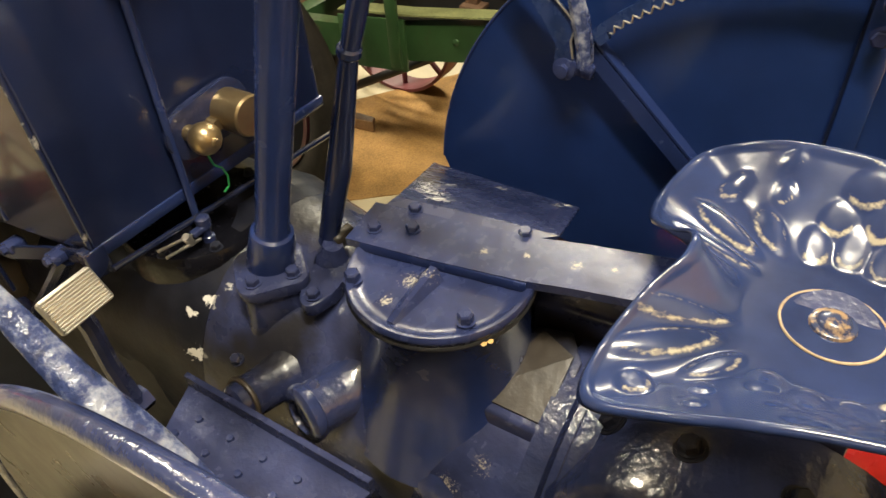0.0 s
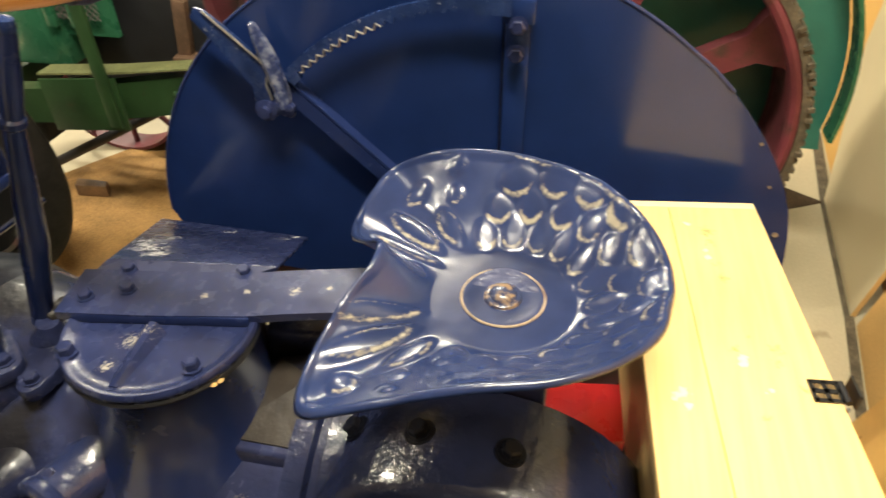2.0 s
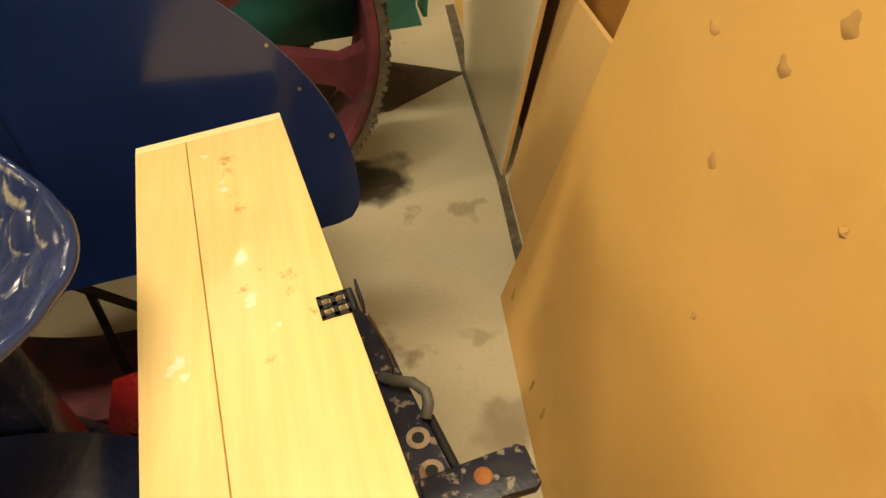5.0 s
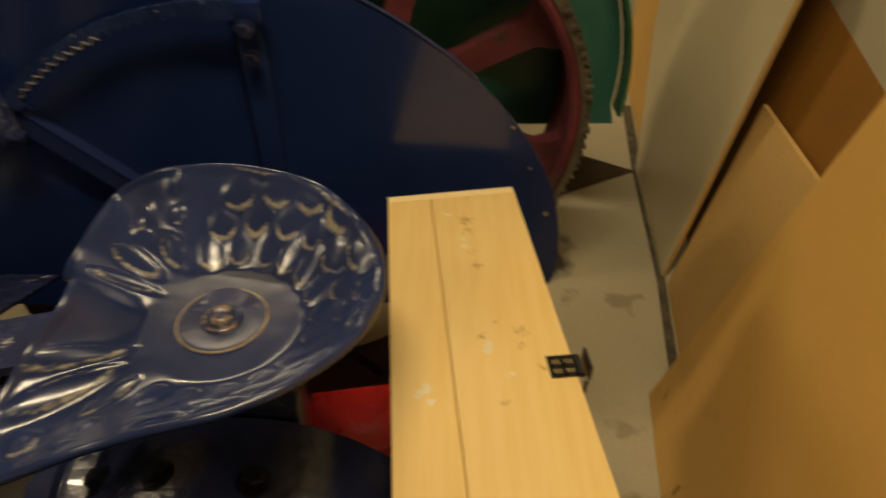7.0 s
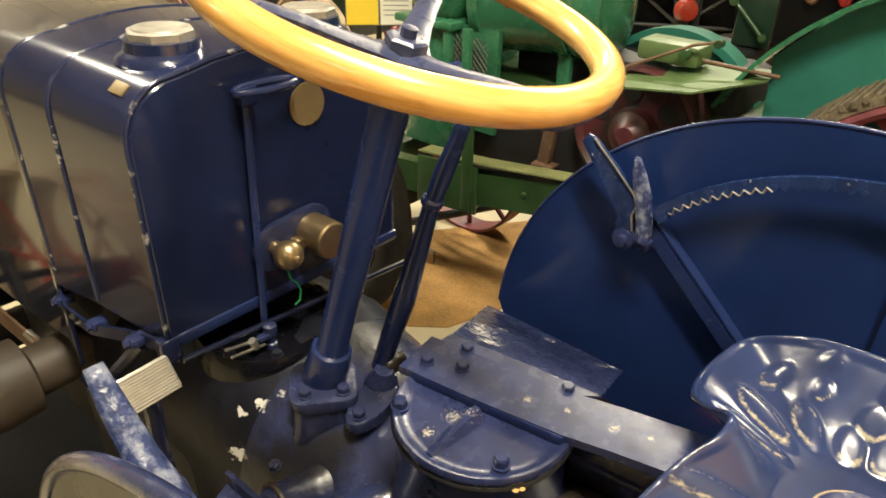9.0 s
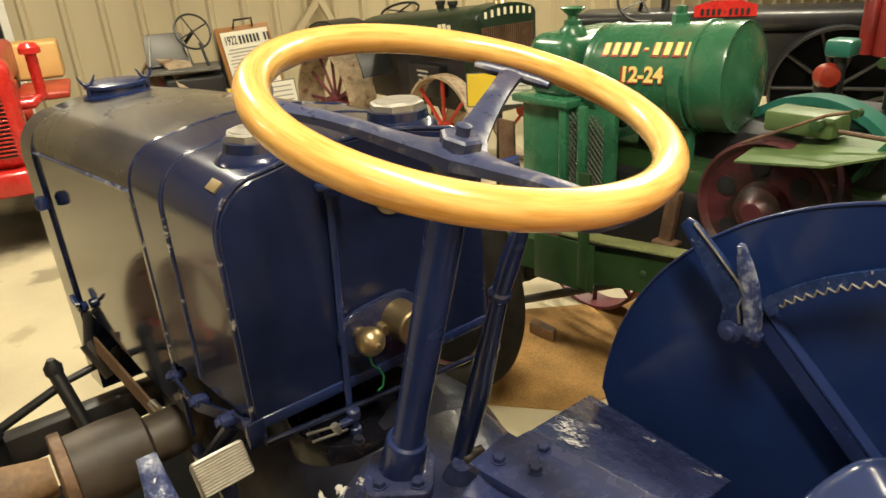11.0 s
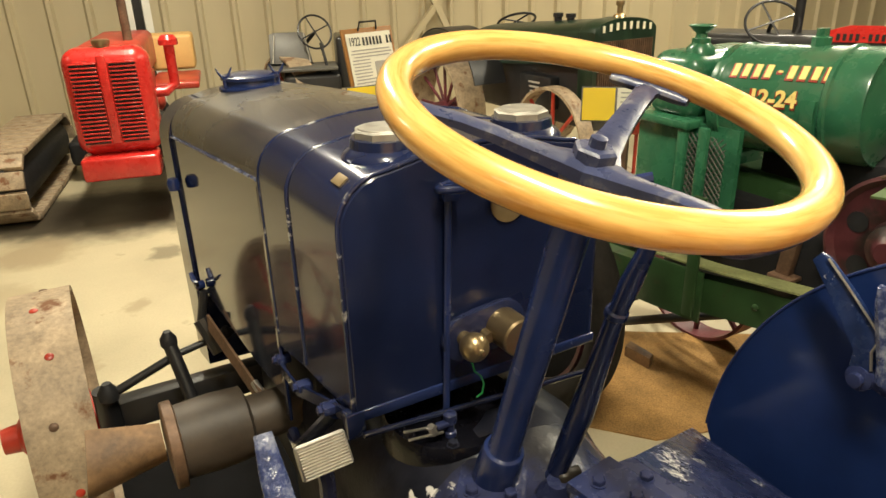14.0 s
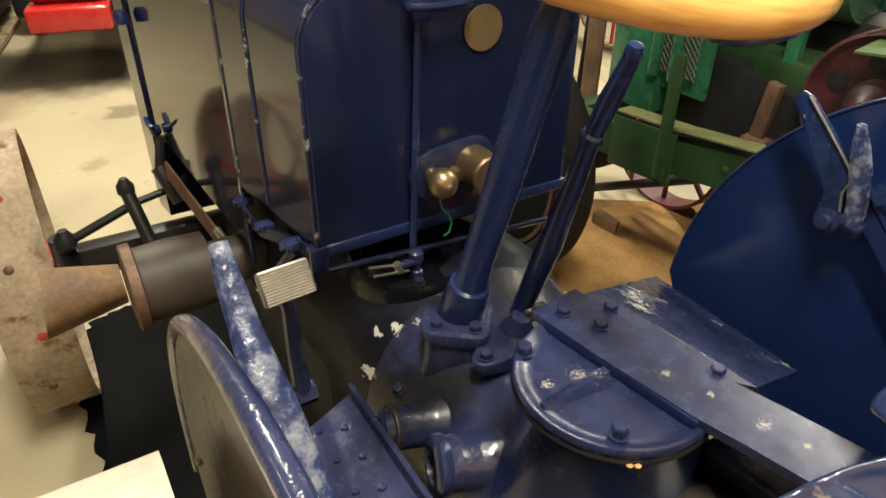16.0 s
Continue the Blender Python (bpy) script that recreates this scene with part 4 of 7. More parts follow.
slab(bm, [(-0.118, 0.800, 0.726), (-0.118, 0.668, 0.726), (-0.012, 0.668, 0.768), (0.03, 0.70, 0.772), (0.02, 0.748, 0.768)], (0, 0, -0.09), 0.006)
web = part("web", bm, BLUE_CAST, case)
bm = bmesh.new()
slab(bm, [(-0.106, 0.786, 0.7305), (-0.106, 0.680, 0.7305), (-0.014, 0.680, 0.7705), (0.010, 0.735, 0.7705)], (0, 0, 0.003))
part("oil_film", bm, OILY_BROWN, web, "brown oil film on the ledge")
bm = bmesh.new()
box(bm, (0.10, 0.705, 0.765), (0.13, 0.14, 0.075), Euler((0, 0, radians(5))).to_matrix(), 0.012, 3)
part("casting_ledge", bm, BLUE_CAST, case)
bm = bmesh.new()
spin(bm, (-0.18, 1.095, 0.652), (-1, 0.12, 0.22), ((0.055, -0.03), (0.042, 0), (0.036, 0.014), (0.034, 0.06), (0.030, 0.085), (0.024, 0.09), (0.022, 0.04), (0, 0.04)), 32)
boss = part("boss", bm, BLUE_CAST, case, "", 40)
bm = bmesh.new()
ring_torus(bm, Vector((-0.18, 1.095, 0.652)) + Vector((-1, 0.12, 0.22)).normalized() * 0.068, (-1, 0.12, 0.22), 0.035, 0.0045, 32, 8)
part("ring", bm, OILY_BROWN, boss, "brown oily ring")
bm = bmesh.new()
spin(bm, (-0.155, 0.985, 0.662), (-1, 0.28, 0.12), ((0.060, -0.04), (0.048, -0.01), (0.043, 0.02), (0.042, 0.055), (0.046, 0.060), (0.046, 0.072), (0.040, 0.077), (0.028, 0.078), (0.026, 0.070), (0.012, 0.068), (0, 0.068)), 36)
part("boss", bm, BLUE_WET, case, "", 40)
bm = bmesh.new()
spin(bm, (-0.10, 0.80, 0.58), (-0.55, 0.05, 0.8), ((0.12, -0.03), (0.115, 0.02), (0.10, 0.055), (0.07, 0.082), (0.035, 0.096), (0, 0.10)), 40)
part("boss", bm, BLUE_WET, case, "rounded swelling of the casting", 60)
for p in ((-0.205, 1.15, 0.688), (-0.19, 1.0, 0.70), (-0.03, 1.21, 0.785)):
    bm = bmesh.new()
    bolt(bm, p, (-0.4, 0, 1), 0.009, 0.012)
    part("bolt", bm, BLUE_CAST, case)
for t_deg, w, low in ((-41, 0.013, 0.70), (-30, 0.008, 0.76), (-52, 0.006, 0.79)):
    way = Vector((math.cos(radians(t_deg)), math.sin(radians(t_deg)), 0))
    bm = bmesh.new()
    tube(bm, [COVER + way * r + Vector((0, 0, z)) for r, z in ((0.1265, 0.866), (0.1225, 0.84), (0.1225, 0.80), (0.1225, 0.765), (0.126, low))], [w * 1.3, w, w * 0.9, w * 0.8, w * 0.6], 8)
    part("oil_run", bm, BLACK_OILY, case, "run of black oil down the housing")

# oily seam under the lid
bm = bmesh.new()
ring_torus(bm, COVER + Vector((0, 0, 0.861)), (0, 0, 1), 0.1245, 0.005, 64, 8)
part("oily_seam", bm, BLACK, cover, "black oily gasket seam")
for a_deg in (236, 240):
    bm = bmesh.new()
    t = radians(a_deg)
    spin(bm, COVER + Vector((0.1295 * math.cos(t), 0.1295 * math.sin(t), 0.858)), (0, 0, 1), ((0.003, 0), (0.0045, 0.002), (0.0015, 0.004)), 9)
    part("sealant", bm, MDF_PALE, cover, "dab of ochre sealant")

# seat spring and its plate
bm = bmesh.new()
strip(bm, [(-0.022, 1.014, 0.889), (-0.006, 0.90, 0.889), (0.018, 0.76, 0.89), (0.034, 0.70, 0.891), (0.046, 0.64, 0.893), (0.054, 0.58, 0.899), (0.056, 0.53, 0.910), (0.03, 0.45, 0.94)], (0.088, 0.012, 0), -0.013)
bmesh.ops.bevel(bm, geom=[e for e in bm.edges if e.calc_face_angle(0) > 1.2], offset=0.003, segments=2, profile=0.5, affect="EDGES")
spring = part("seat_spring", bm, BLUE_WORN, tractor, "flat blue steel seat spring")
bm = bmesh.new()
slab(bm, [(-0.055, 1.012, 0.881), (-0.02, 0.87, 0.881), (0.08, 0.752, 0.881), (0.05, 1.003, 0.881)], (0, 0, 0.006))
A_, B_, C_ = Vector((0.05, 1.003, 0.881)), Vector((0.08, 0.752, 0.881)), Vector((0.325, 0.82, 0.737))
N_ = (B_ - A_).cross(C_ - A_).normalized()
D_ = Vector((0.443, 1.21, 0.655))
D_ -= N_ * (D_ - A_).dot(N_)
slab(bm, [A_, B_, C_, D_], N_ * (0.006 if N_.z > 0 else -0.006), 0.0015)
part("deck_plate", bm, BLUE_CHIPPED, tractor, "worn blue deck plate with chipped paint", 60)
for p, z in (((-0.03, 0.984), 0.889), ((0.034, 0.958), 0.888), ((-0.006, 0.935), 0.889), ((0.06, 0.793), 0.888)):
    bm = bmesh.new()
    bolt(bm, (*p, z), (0.0, 0, 1), 0.0098, 0.0095)
    part("bolt", bm, BLUE_WORN, spring)


# pressed pan seat: a dish with a pommel between two leg lobes
SEAT = Vector((0.003, 0.418, 0.957))
# degrees from the front (to the near side), outline radius, height of the rim over the pan
SEAT_RIM = ((-180, 0.189, 0.063), (-165, 0.187, 0.069), (-152, 0.180, 0.082), (-140, 0.175, 0.090), (-120, 0.182, 0.090), (-103, 0.186, 0.090), (-85, 0.199, 0.089), (-70, 0.217, 0.084), (-60, 0.245, 0.071), (-53, 0.278, 0.046),
            (-48.5, 0.305, 0.020), (-41, 0.295, 0.002), (-33, 0.276, -0.009), (-22, 0.238, 0.001), (-14, 0.196, 0.026), (-6, 0.162, 0.057), (3, 0.152, 0.067), (13, 0.159, 0.060), (22, 0.187, 0.042), (30, 0.215, 0.023),
            (37, 0.242, 0.011), (43, 0.266, 0.001), (48, 0.277, 0.001), (53, 0.273, 0.012), (59, 0.259, 0.030), (67, 0.244, 0.052), (78, 0.227, 0.074), (92, 0.214, 0.088), (110, 0.211, 0.094), (128, 0.208, 0.095), (145, 0.201, 0.086), (164, 0.190, 0.070))


def seat_rim(a, k):
    """Outline radius (k = 1) or rim height (k = 2) at a degrees from the front."""
    a = (a + 180) % 360 - 180
    n = len(SEAT_RIM)
    i = max(j for j in range(n) if SEAT_RIM[j][0] <= a)
    p = [(SEAT_RIM[j % n][0] + 360 * (j // n), SEAT_RIM[j % n][k]) for j in (i - 1, i, i + 1, i + 2)]
    w = p[2][0] - p[1][0]
    u = (a - p[1][0]) / w
    d1, d2 = (p[2][1] - p[0][1]) / (p[2][0] - p[0][0]) * w, (p[3][1] - p[1][1]) / (p[3][0] - p[1][0]) * w
    return (2 * u ** 3 - 3 * u * u + 1) * p[1][1] + (u ** 3 - 2 * u * u + u) * d1 + (3 * u * u - 2 * u ** 3) * p[2][1] + (u ** 3 - u * u) * d2


# raised scales in staggered rows round the wall, long nubs on the lobes: degrees, radius, half length outwards, half width, height
NUBS = []
for side, grow in ((-1, 0.96), (1, 1.04)):
    NUBS += [(side * (70 + 18.3 * i), 0.116 * grow, 0.021, 0.0150, 0.0048) for i in range(6)]
    NUBS += [(side * (79 + 18.3 * i), 0.144 * grow, 0.017, 0.0175, 0.0042) for i in range(6)]
    NUBS += [(side * (88 + 18.3 * i), 0.172 * grow, 0.018, 0.0230, 0.0060) for i in range(5)]
    NUBS += [(side * 27, 0.155, 0.056, 0.0100, 0.0050), (side * 38, 0.172, 0.056, 0.0140, 0.0065), (side * 52, 0.142, 0.033, 0.0130, 0.0050), (side * 49, 0.222, 0.015, 0.0170, 0.0055), (side * 64, 0.206, 0.010, 0.0120, 0.0042),
             (side * 60, 0.176, 0.012, 0.0105, 0.0040)]
NUBS += [(180, 0.116, 0.021, 0.0150, 0.0048), (180, 0.166, 0.017, 0.0210, 0.0055)]


def dimple(a, r):
    """Height of the embossing and how far the paint is rubbed off its edges."""
    z, rub = 0.0, 0.0
    for da, dr, hl, hw, h in NUBS:
        s = math.radians((a - da + 180) % 360 - 180) * r / hw
        q = (r - dr) / hl
        g = math.sqrt(s * s + q * q)
        if g < 1.3:
            z = max(z, h * max(0.0, 1 - (g / 1.2) ** 3) ** 1.2)
            tip = (0.85 if s > 0 else 0.62) if abs(da) < 60 else max(0.35, min(1.0, 0.45 - 0.9 * q))
            rub = max(rub, (1.0 - abs(g - 0.85) / 0.40) * tip * (0.85 if da > 60 else 1.0))
    return z, rub


bm = bmesh.new()
NT, NR = 360, 84
rows_, rub_at = [], []
for i in range(NT):
    a = 360.0 * i / NT
    edge, lift = seat_rim(a, 1), seat_rim(a, 2)
    t = radians(a)
    row = []
    for j in range(1, NR + 1):
        f = j / NR
        r = edge * f
        floor_ = 0.088 / edge
        u = max(0.0, (f - floor_) / (1 - floor_))
        front = max(0.0, 1 - abs((a + 180) % 360 - 180) / 52.0)
        z = lift * (u ** (1.35 - 0.2 * front)) * (1.0 + 0.10 * math.sin(u * math.pi))
        dz, rub = dimple(a, r)
        fade = min(1.0, max(0.0, (edge - r) / 0.016))
        lip = max(0.0, (r - edge + 0.017) / 0.017)
        z += dz * fade + 0.0062 * math.sin(lip * math.pi * 0.6) - 0.014 * lip ** 3
        row.append(bm.verts.new(SEAT + Vector((-math.sin(t) * r, math.cos(t) * r, z))))
        rub_at.append(max(rub * fade, 0.72 * max(0.0, 1 - abs(lip - 0.35) / 0.35) if 85 < a < 275 else 0.0))
    rows_.append(row)
mid = bm.verts.new(SEAT)
rub_at.append(0.0)
for i in range(NT):
    a, b = rows_[i], rows_[(i + 1) % NT]
    bm.faces.new((mid, b[0], a[0]))
    for j in range(NR - 1):
        bm.faces.new((a[j], b[j], b[j + 1], a[j + 1]))
seat = part("seat", bm, BLUE_SEAT, tractor, "glossy blue pressed steel pan seat with embossed dimples", 80)
rubbed = seat.data.attributes.new("rubbed", "FLOAT", "POINT")
rubbed.data.foreach_set("value", rub_at)
sol = seat.modifiers.new("thickness", "SOLIDIFY")
sol.thickness, sol.offset = 0.005, -1.0
bm = bmesh.new()
spin(bm, SEAT + Vector((0, 0, 0.0005)), (0, 0, 1), ((0.05, 0), (0.0485, 0.0012), (0.044, 0.0012), (0.040, 0.0006), (0.020, 0.0006)), 48, close=False)
part("seat_washer", bm, BLUE_SEAT, seat)
bm = bmesh.new()
ring_torus(bm, SEAT + Vector((0, 0, 0.001)), (0, 0, 1), 0.05, 0.0016, 56, 6)
part("worn_ring", bm, RUST_PALE, seat, "ring of worn bare metal")
bm = bmesh.new()
spin(bm, SEAT + Vector((0, 0, 0.001)), (0, 0, 1), ((0.023, 0), (0.022, 0.003), (0.0195, 0.0045), (0.017, 0.0045), (0.0155, 0.008), (0.011, 0.011), (0.006, 0.012), (0, 0.0123)), 40)
part("seat_bolt", bm, BLUE_BARE, seat, "domed bolt on a washer")
bm = bmesh.new()
rod(bm, SEAT + Vector((0.02, -0.0, -0.06)), SEAT + Vector((0, 0, -0.004)), 0.03, 0.045, 20)
box(bm, SEAT + Vector((0.02, -0.02, -0.2)), (0.06, 0.09, 0.3), bevel=0.01)
part("seat_post", bm, BLUE_CAST, tractor)


# mudguards
def guard_outline(x, grow=0.0):
    pts = []
    for i in range(64):
        t = radians(4 + (128 - 4) * i / 63)
        pts.append((x, 0.585 + (0.628 + grow) * math.cos(t), 0.60 + (0.618 + grow) * math.sin(t)))
    pts += [(x, 0.155, 1.055), (x, 0.115, 1.018), (x, 0.078, 0.978), (x, 0.044, 0.935), (x, 0.014, 0.89), (x, -0.010, 0.845), (x, -0.029, 0.80), (x, -0.042, 0.75), (x, -0.05, 0.70), (x, -0.053, 0.65), (x, -0.052, 0.61), (x, -0.045, 0.58), (x, -0.03, 0.556), (x, -0.005, 0.546), (x, 0.12, 0.53), (x, 0.7, 0.5), (x, 1.16, 0.53)]
    return pts


for gx, gname in ((0.487, "right"), (-0.52, "left")):
    bm = bmesh.new()
    slab(bm, guard_outline(gx, 0.0 if gname == "right" else -0.010), (0.005, 0, 0))
    guard = part("mudguard", bm, BLUE_GUARD if gname == "right" else GUARD_DUSTY, tractor, "flat blue sheet steel mudguard")
    bm = bmesh.new()
    tube(bm, guard_outline(gx + 0.0025, 0.0 if gname == "right" else -0.010)[:66], 0.004 if gname == "right" else 0.009, 14)
    part("rolled_edge", bm, BLUE if gname == "right" else BLUE_WET, guard)
    if gname == "right":
        for p in ((-0.02, 0.749, 0.005), (0.016, 0.848, 0.003), (0.05, 0.93, 0.003)):
            bm = bmesh.new()
            spin(bm, (gx + 0.001, p[0], p[1]), (-1, 0, 0), ((p[2], 0), (p[2], 0.003)), 12)
            part("rivet", bm, STEEL, guard)

# toothed quadrant and lever on the right mudguard
QC = Vector((0.455, 0.502, 0.626))
quad = None
bm = bmesh.new()
outer, inner = [], []
for i in range(121):
    t = radians(45 + 48 * i / 120)
    way = Vector((0, math.cos(t), math.sin(t)))
    outer.append(QC + way * 0.533)
    tooth = (0.014 - 0.0042 * abs(i % 5 - 2)) if 6 < i < 104 else 0.0
    inner.append(QC + way * (0.504 + tooth))
slab(bm, outer + inner[::-1], (0.009, 0, 0))
quad = part("quadrant", bm, BLUE_QUAD, tractor, "toothed blue steel quadrant with worn teeth")
bm = bmesh.new()
tube(bm, [p + Vector((-0.0005, 0, 0)) for p in inner[8:60]], 0.0019, 6)
part("bare_teeth", bm, STEEL, quad, "bare metal edge of the worn teeth")
bm = bmesh.new()
strip(bm, [(0.462, 0.885, 0.972), (0.462, 0.7, 0.80), (0.462, 0.55, 0.66)], (0, 0.019, -0.021), 0.006)
strip(bm, [(0.474, 0.873, 0.985), (0.474, 0.538, 0.673)], (0.024, 0, 0), 0.004)
part("brace", bm, BLUE, quad)
bm = bmesh.new()
box(bm, (0.482, 0.467, 0.92), (0.007, 0.040, 0.43), bevel=0.002)
box(bm, (0.468, 0.463, 1.135), (0.014, 0.05, 0.040), bevel=0.004)
part("upright", bm, BLUE_GUARD, quad)
# strip along the sheet joint that carries the upright's edge shadow as colour
bm = bmesh.new()
box(bm, (0.4845, 0.490, 0.92), (0.005, 0.005, 0.43))
part("seam", bm, BLUE_DARK, quad, "dark sheet joint beside the upright with its edge shadow painted in")
for p in ((0.45, 0.463, 1.118), (0.468, 0.466, 1.065)):
    bm = bmesh.new()
    bolt(bm, p, (-1, 0, 0), 0.0125, 0.012)
    part("bolt", bm, BLUE_WORN, quad)
bm = bmesh.new()
slab(bm, [(0.448, y, z) for y, z in ((1.030, 1.098), (1.018, 1.114), (1.003, 1.110), (0.953, 1.066), (0.906, 1.022), (0.901, 1.008), (0.908, 0.985), (0.902, 0.955), (0.912, 0.934), (0.930, 0.930), (0.938, 0.945), (0.933, 0.976), (0.975, 1.030))], (0.011, 0, 0), 0.002)
brake = part("brake_lever", bm, BLUE_QUAD, quad, "flat blue lever with worn edges")
bm = bmesh.new()
tube(bm, [(0.447, y, z) for y, z in ((1.003, 1.110), (0.953, 1.066), (0.906, 1.022), (0.901, 1.008), (0.908, 0.985), (0.902, 0.955))], 0.0022, 6)
part("bare_edge", bm, STEEL, brake, "bare metal edge")
bm = bmesh.new()
spin(bm, (0.462, 0.918, 0.932), (-1, 0, 0), ((0.021, 0), (0.021, 0.016), (0.012, 0.018), (0.012, 0.028), (0, 0.029)), 20)
box(bm, (0.455, 0.895, 0.937), (0.018, 0.062, 0.026), Euler((radians(10), 0, 0)).to_matrix(), 0.005)
spin(bm, (0.456, 0.876, 0.941), (-1, 0, 0), ((0.012, 0), (0.012, 0.012), (0.007, 0.014)), 6)
part("pivot", bm, BLUE_WORN, quad)
bm = bmesh.new()
rings = []
for y, z, w in ((0.917, 1.094, 0.004), (0.908, 1.066, 0.012), (0.898, 1.035, 0.016), (0.889, 1.0, 0.016), (0.882, 0.965, 0.014), (0.882, 0.94, 0.012)):
    rings.append([(0.440, y + w * 0.3, z), (0.444, y - w, z - w * 0.2), (0.458, y - w, z - w * 0.2), (0.458, y + w, z + w * 0.2), (0.446, y + w, z + w * 0.2)])
loft(bm, rings)
part("latch", bm, BLUE_HAMMERED, quad, "latch blade worn to bare metal")

# foot pedal, step and left hand lever
bm = bmesh.new()
tilt = Matrix.Rotation(radians(-14), 3, Vector((0.25, 0.75, -0.58))) @ Euler((radians(62), radians(8), radians(-8))).to_matrix()
box(bm, (-0.348, 1.205, 0.918), (0.078, 0.052, 0.013), tilt, 0.006, 4)
pedal = part("pedal_pad", bm, STEEL, tractor, "ribbed alloy foot pedal")
for i in range(12):
    bm = bmesh.new()
    box(bm, Vector((-0.348, 1.205, 0.918)) + tilt @ Vector((0, -0.0228 + 0.00415 * i, 0.008)), (0.071, 0.0023, 0.0045), tilt, 0.0008, 1)
    part("rib", bm, ALLOY, pedal)
bm = bmesh.new()
tube(bm, [(-0.352, 1.215, 0.915), (-0.342, 1.225, 0.86), (-0.339, 1.241, 0.77), (-0.335, 1.24, 0.67)], [0.012, 0.013, 0.013, 0.016], 10)
spin(bm, Vector((-0.335, 1.24, 0.67)) + Vector((-0.02, 0, 0)), (-1, 0, 0), ((0.02, -0.04), (0.02, 0.0), (0.013, 0.002), (0.013, 0.014)), 6)
part("pedal_arm", bm, BLUE_CAST, tractor)
bm = bmesh.new()
slab(bm, [(-0.29, 1.15, 0.715), (-0.43, 1.09, 0.715), (-0.45, 0.86, 0.715), (-0.29, 0.82, 0.715)], (0, 0, 0.008))
slab(bm, [(-0.292, 1.15, 0.715), (-0.284, 1.15, 0.715), (-0.284, 0.82, 0.715), (-0.292, 0.82, 0.715)], (0, 0, 0.03))
step = part("foot_plate", bm, BLUE_CAST, tractor)
for i in range(4):
    for j in range(3):
        bm = bmesh.new()
        spin(bm, (-0.325 - 0.033 * j, 1.09 - 0.06 * i + 0.012 * j, 0.723), (0, 0, 1), ((0.006, 0), (0.005, 0.004), (0, 0.005)), 10)
        part("stud", bm, BLUE_WORN, step)
bm = bmesh.new()
tube(bm, [(-0.457, 1.045, 1.105), (-0.458, 1.02, 1.075), (-0.458, 0.975, 1.03), (-0.457, 0.935, 0.985), (-0.455, 0.90, 0.945), (-0.45, 0.86, 0.90), (-0.44, 0.78, 0.81)], [0.010, 0.014, 0.017, 0.024, 0.027, 0.024, 0.02], 14, 0.55)
part("hand_lever", bm, BLUE_HAMMERED, tractor, "blue hand lever worn to bare metal")
for y, z, r, h in ((1.10, 0.763, 0.006, 0.006), (1.02, 0.745, 0.006, 0.006), (0.90, 0.855, 0.014, 0.018)):
    bm = bmesh.new()
    bolt(bm, (-0.521, y, z), (-1, 0, 0), r, h)
    part("bolt", bm, STEEL if r < 0.01 else BLUE_WORN, tractor)

# final drive housing on the left
bm = bmesh.new()
spin(bm, (-0.02, 0.43, 0.56), (-1, 0, 0), ((0.25, 0), (0.25, 0.14), (0.235, 0.16), (0.19, 0.165), (0.17, 0.20), (0.12, 0.25), (0.09, 0.3), (0.08, 0.45)), 48)
fd = part("final_drive", bm, BLUE_WET, tractor, "shiny blue cast final drive housing", 50)
for i in range(12):
    t = 2 * math.pi * i / 12
    bm = bmesh.new()
    bolt(bm, (-0.183, 0.43 + 0.213 * math.cos(t), 0.56 + 0.213 * math.sin(t)), (-1, 0, 0), 0.014, 0.014)
    part("bolt", bm, BLUE_CAST, fd)


for p, n in (((-0.065, 0.60, 0.742), (0, 0.66, 0.75)), ((-0.093, 0.503, 0.797), (0, 0.32, 0.95)), ((-0.106, 0.388, 0.804), (0, -0.195, 0.98))):
    bm = bmesh.new()
    spin(bm, p, n, ((0.02, 0), (0.02, 0.003)), 20)
    bolt(bm, Vector(p) + Vector(n) * 0.003, n, 0.013, 0.014)
    part("bolt", bm, DARK_CAST, fd)


# wheels
def steel_wheel(name, c, R, width, mat_rim, mat_spoke, label, spokes=10):
    w = part(name, wheel_ring(bmesh.new(), c, (1, 0, 0), R, width, 0.014), mat_rim, tractor, label)
    bm = bmesh.new()
    spin(bm, Vector(c) - Vector((width * 0.6, 0, 0)), (1, 0, 0), ((0.05, 0), (0.07, 0.02), (0.07, width * 1.1), (0.05, width * 1.2)), 24)
    part("wheel_hub", bm, mat_spoke, w)
    for i in range(spokes):
        t = 2 * math.pi * i / spokes
        bm = bmesh.new()
        s = 0.35 * width * (1 if i % 2 else -1)
        rod(bm, (c[0] + s, c[1] + 0.06 * math.cos(t), c[2] + 0.06 * math.sin(t)), (c[0], c[1] + (R - 0.01) * math.cos(t), c[2] + (R - 0.01) * math.sin(t)), 0.011, seg=8)
        part("spoke", bm, mat_spoke, w)
    return w


left_wheel = steel_wheel("front_wheel", (-0.73, 2.36, 0.386), 0.385, 0.15, RUST_PALE, RED_DULL, "pale rusty steel front wheel rim")
for k in range(14):
    t = radians(360 * k / 14 + 200)
    out = Vector((0, math.cos(t), math.sin(t)))
    bm = bmesh.new()
    spin(bm, Vector((-0.742 + 0.02 * (k % 2), 2.36, 0.386)) + out * 0.3845, out, ((0.011, 0), (0.010, 0.002), (0.006, 0.004), (0, 0.0045)), 12)
    part("stud", bm, RED_DULL if k % 3 else RUST, left_wheel, "red paint on a rivet head" if k % 3 else "")
bm = bmesh.new()
spin(bm, (-0.80, 2.36, 0.386), (-1, 0, 0), ((0.06, 0), (0.055, 0.05), (0.04, 0.06), (0.035, 0.10), (0, 0.105)), 24)
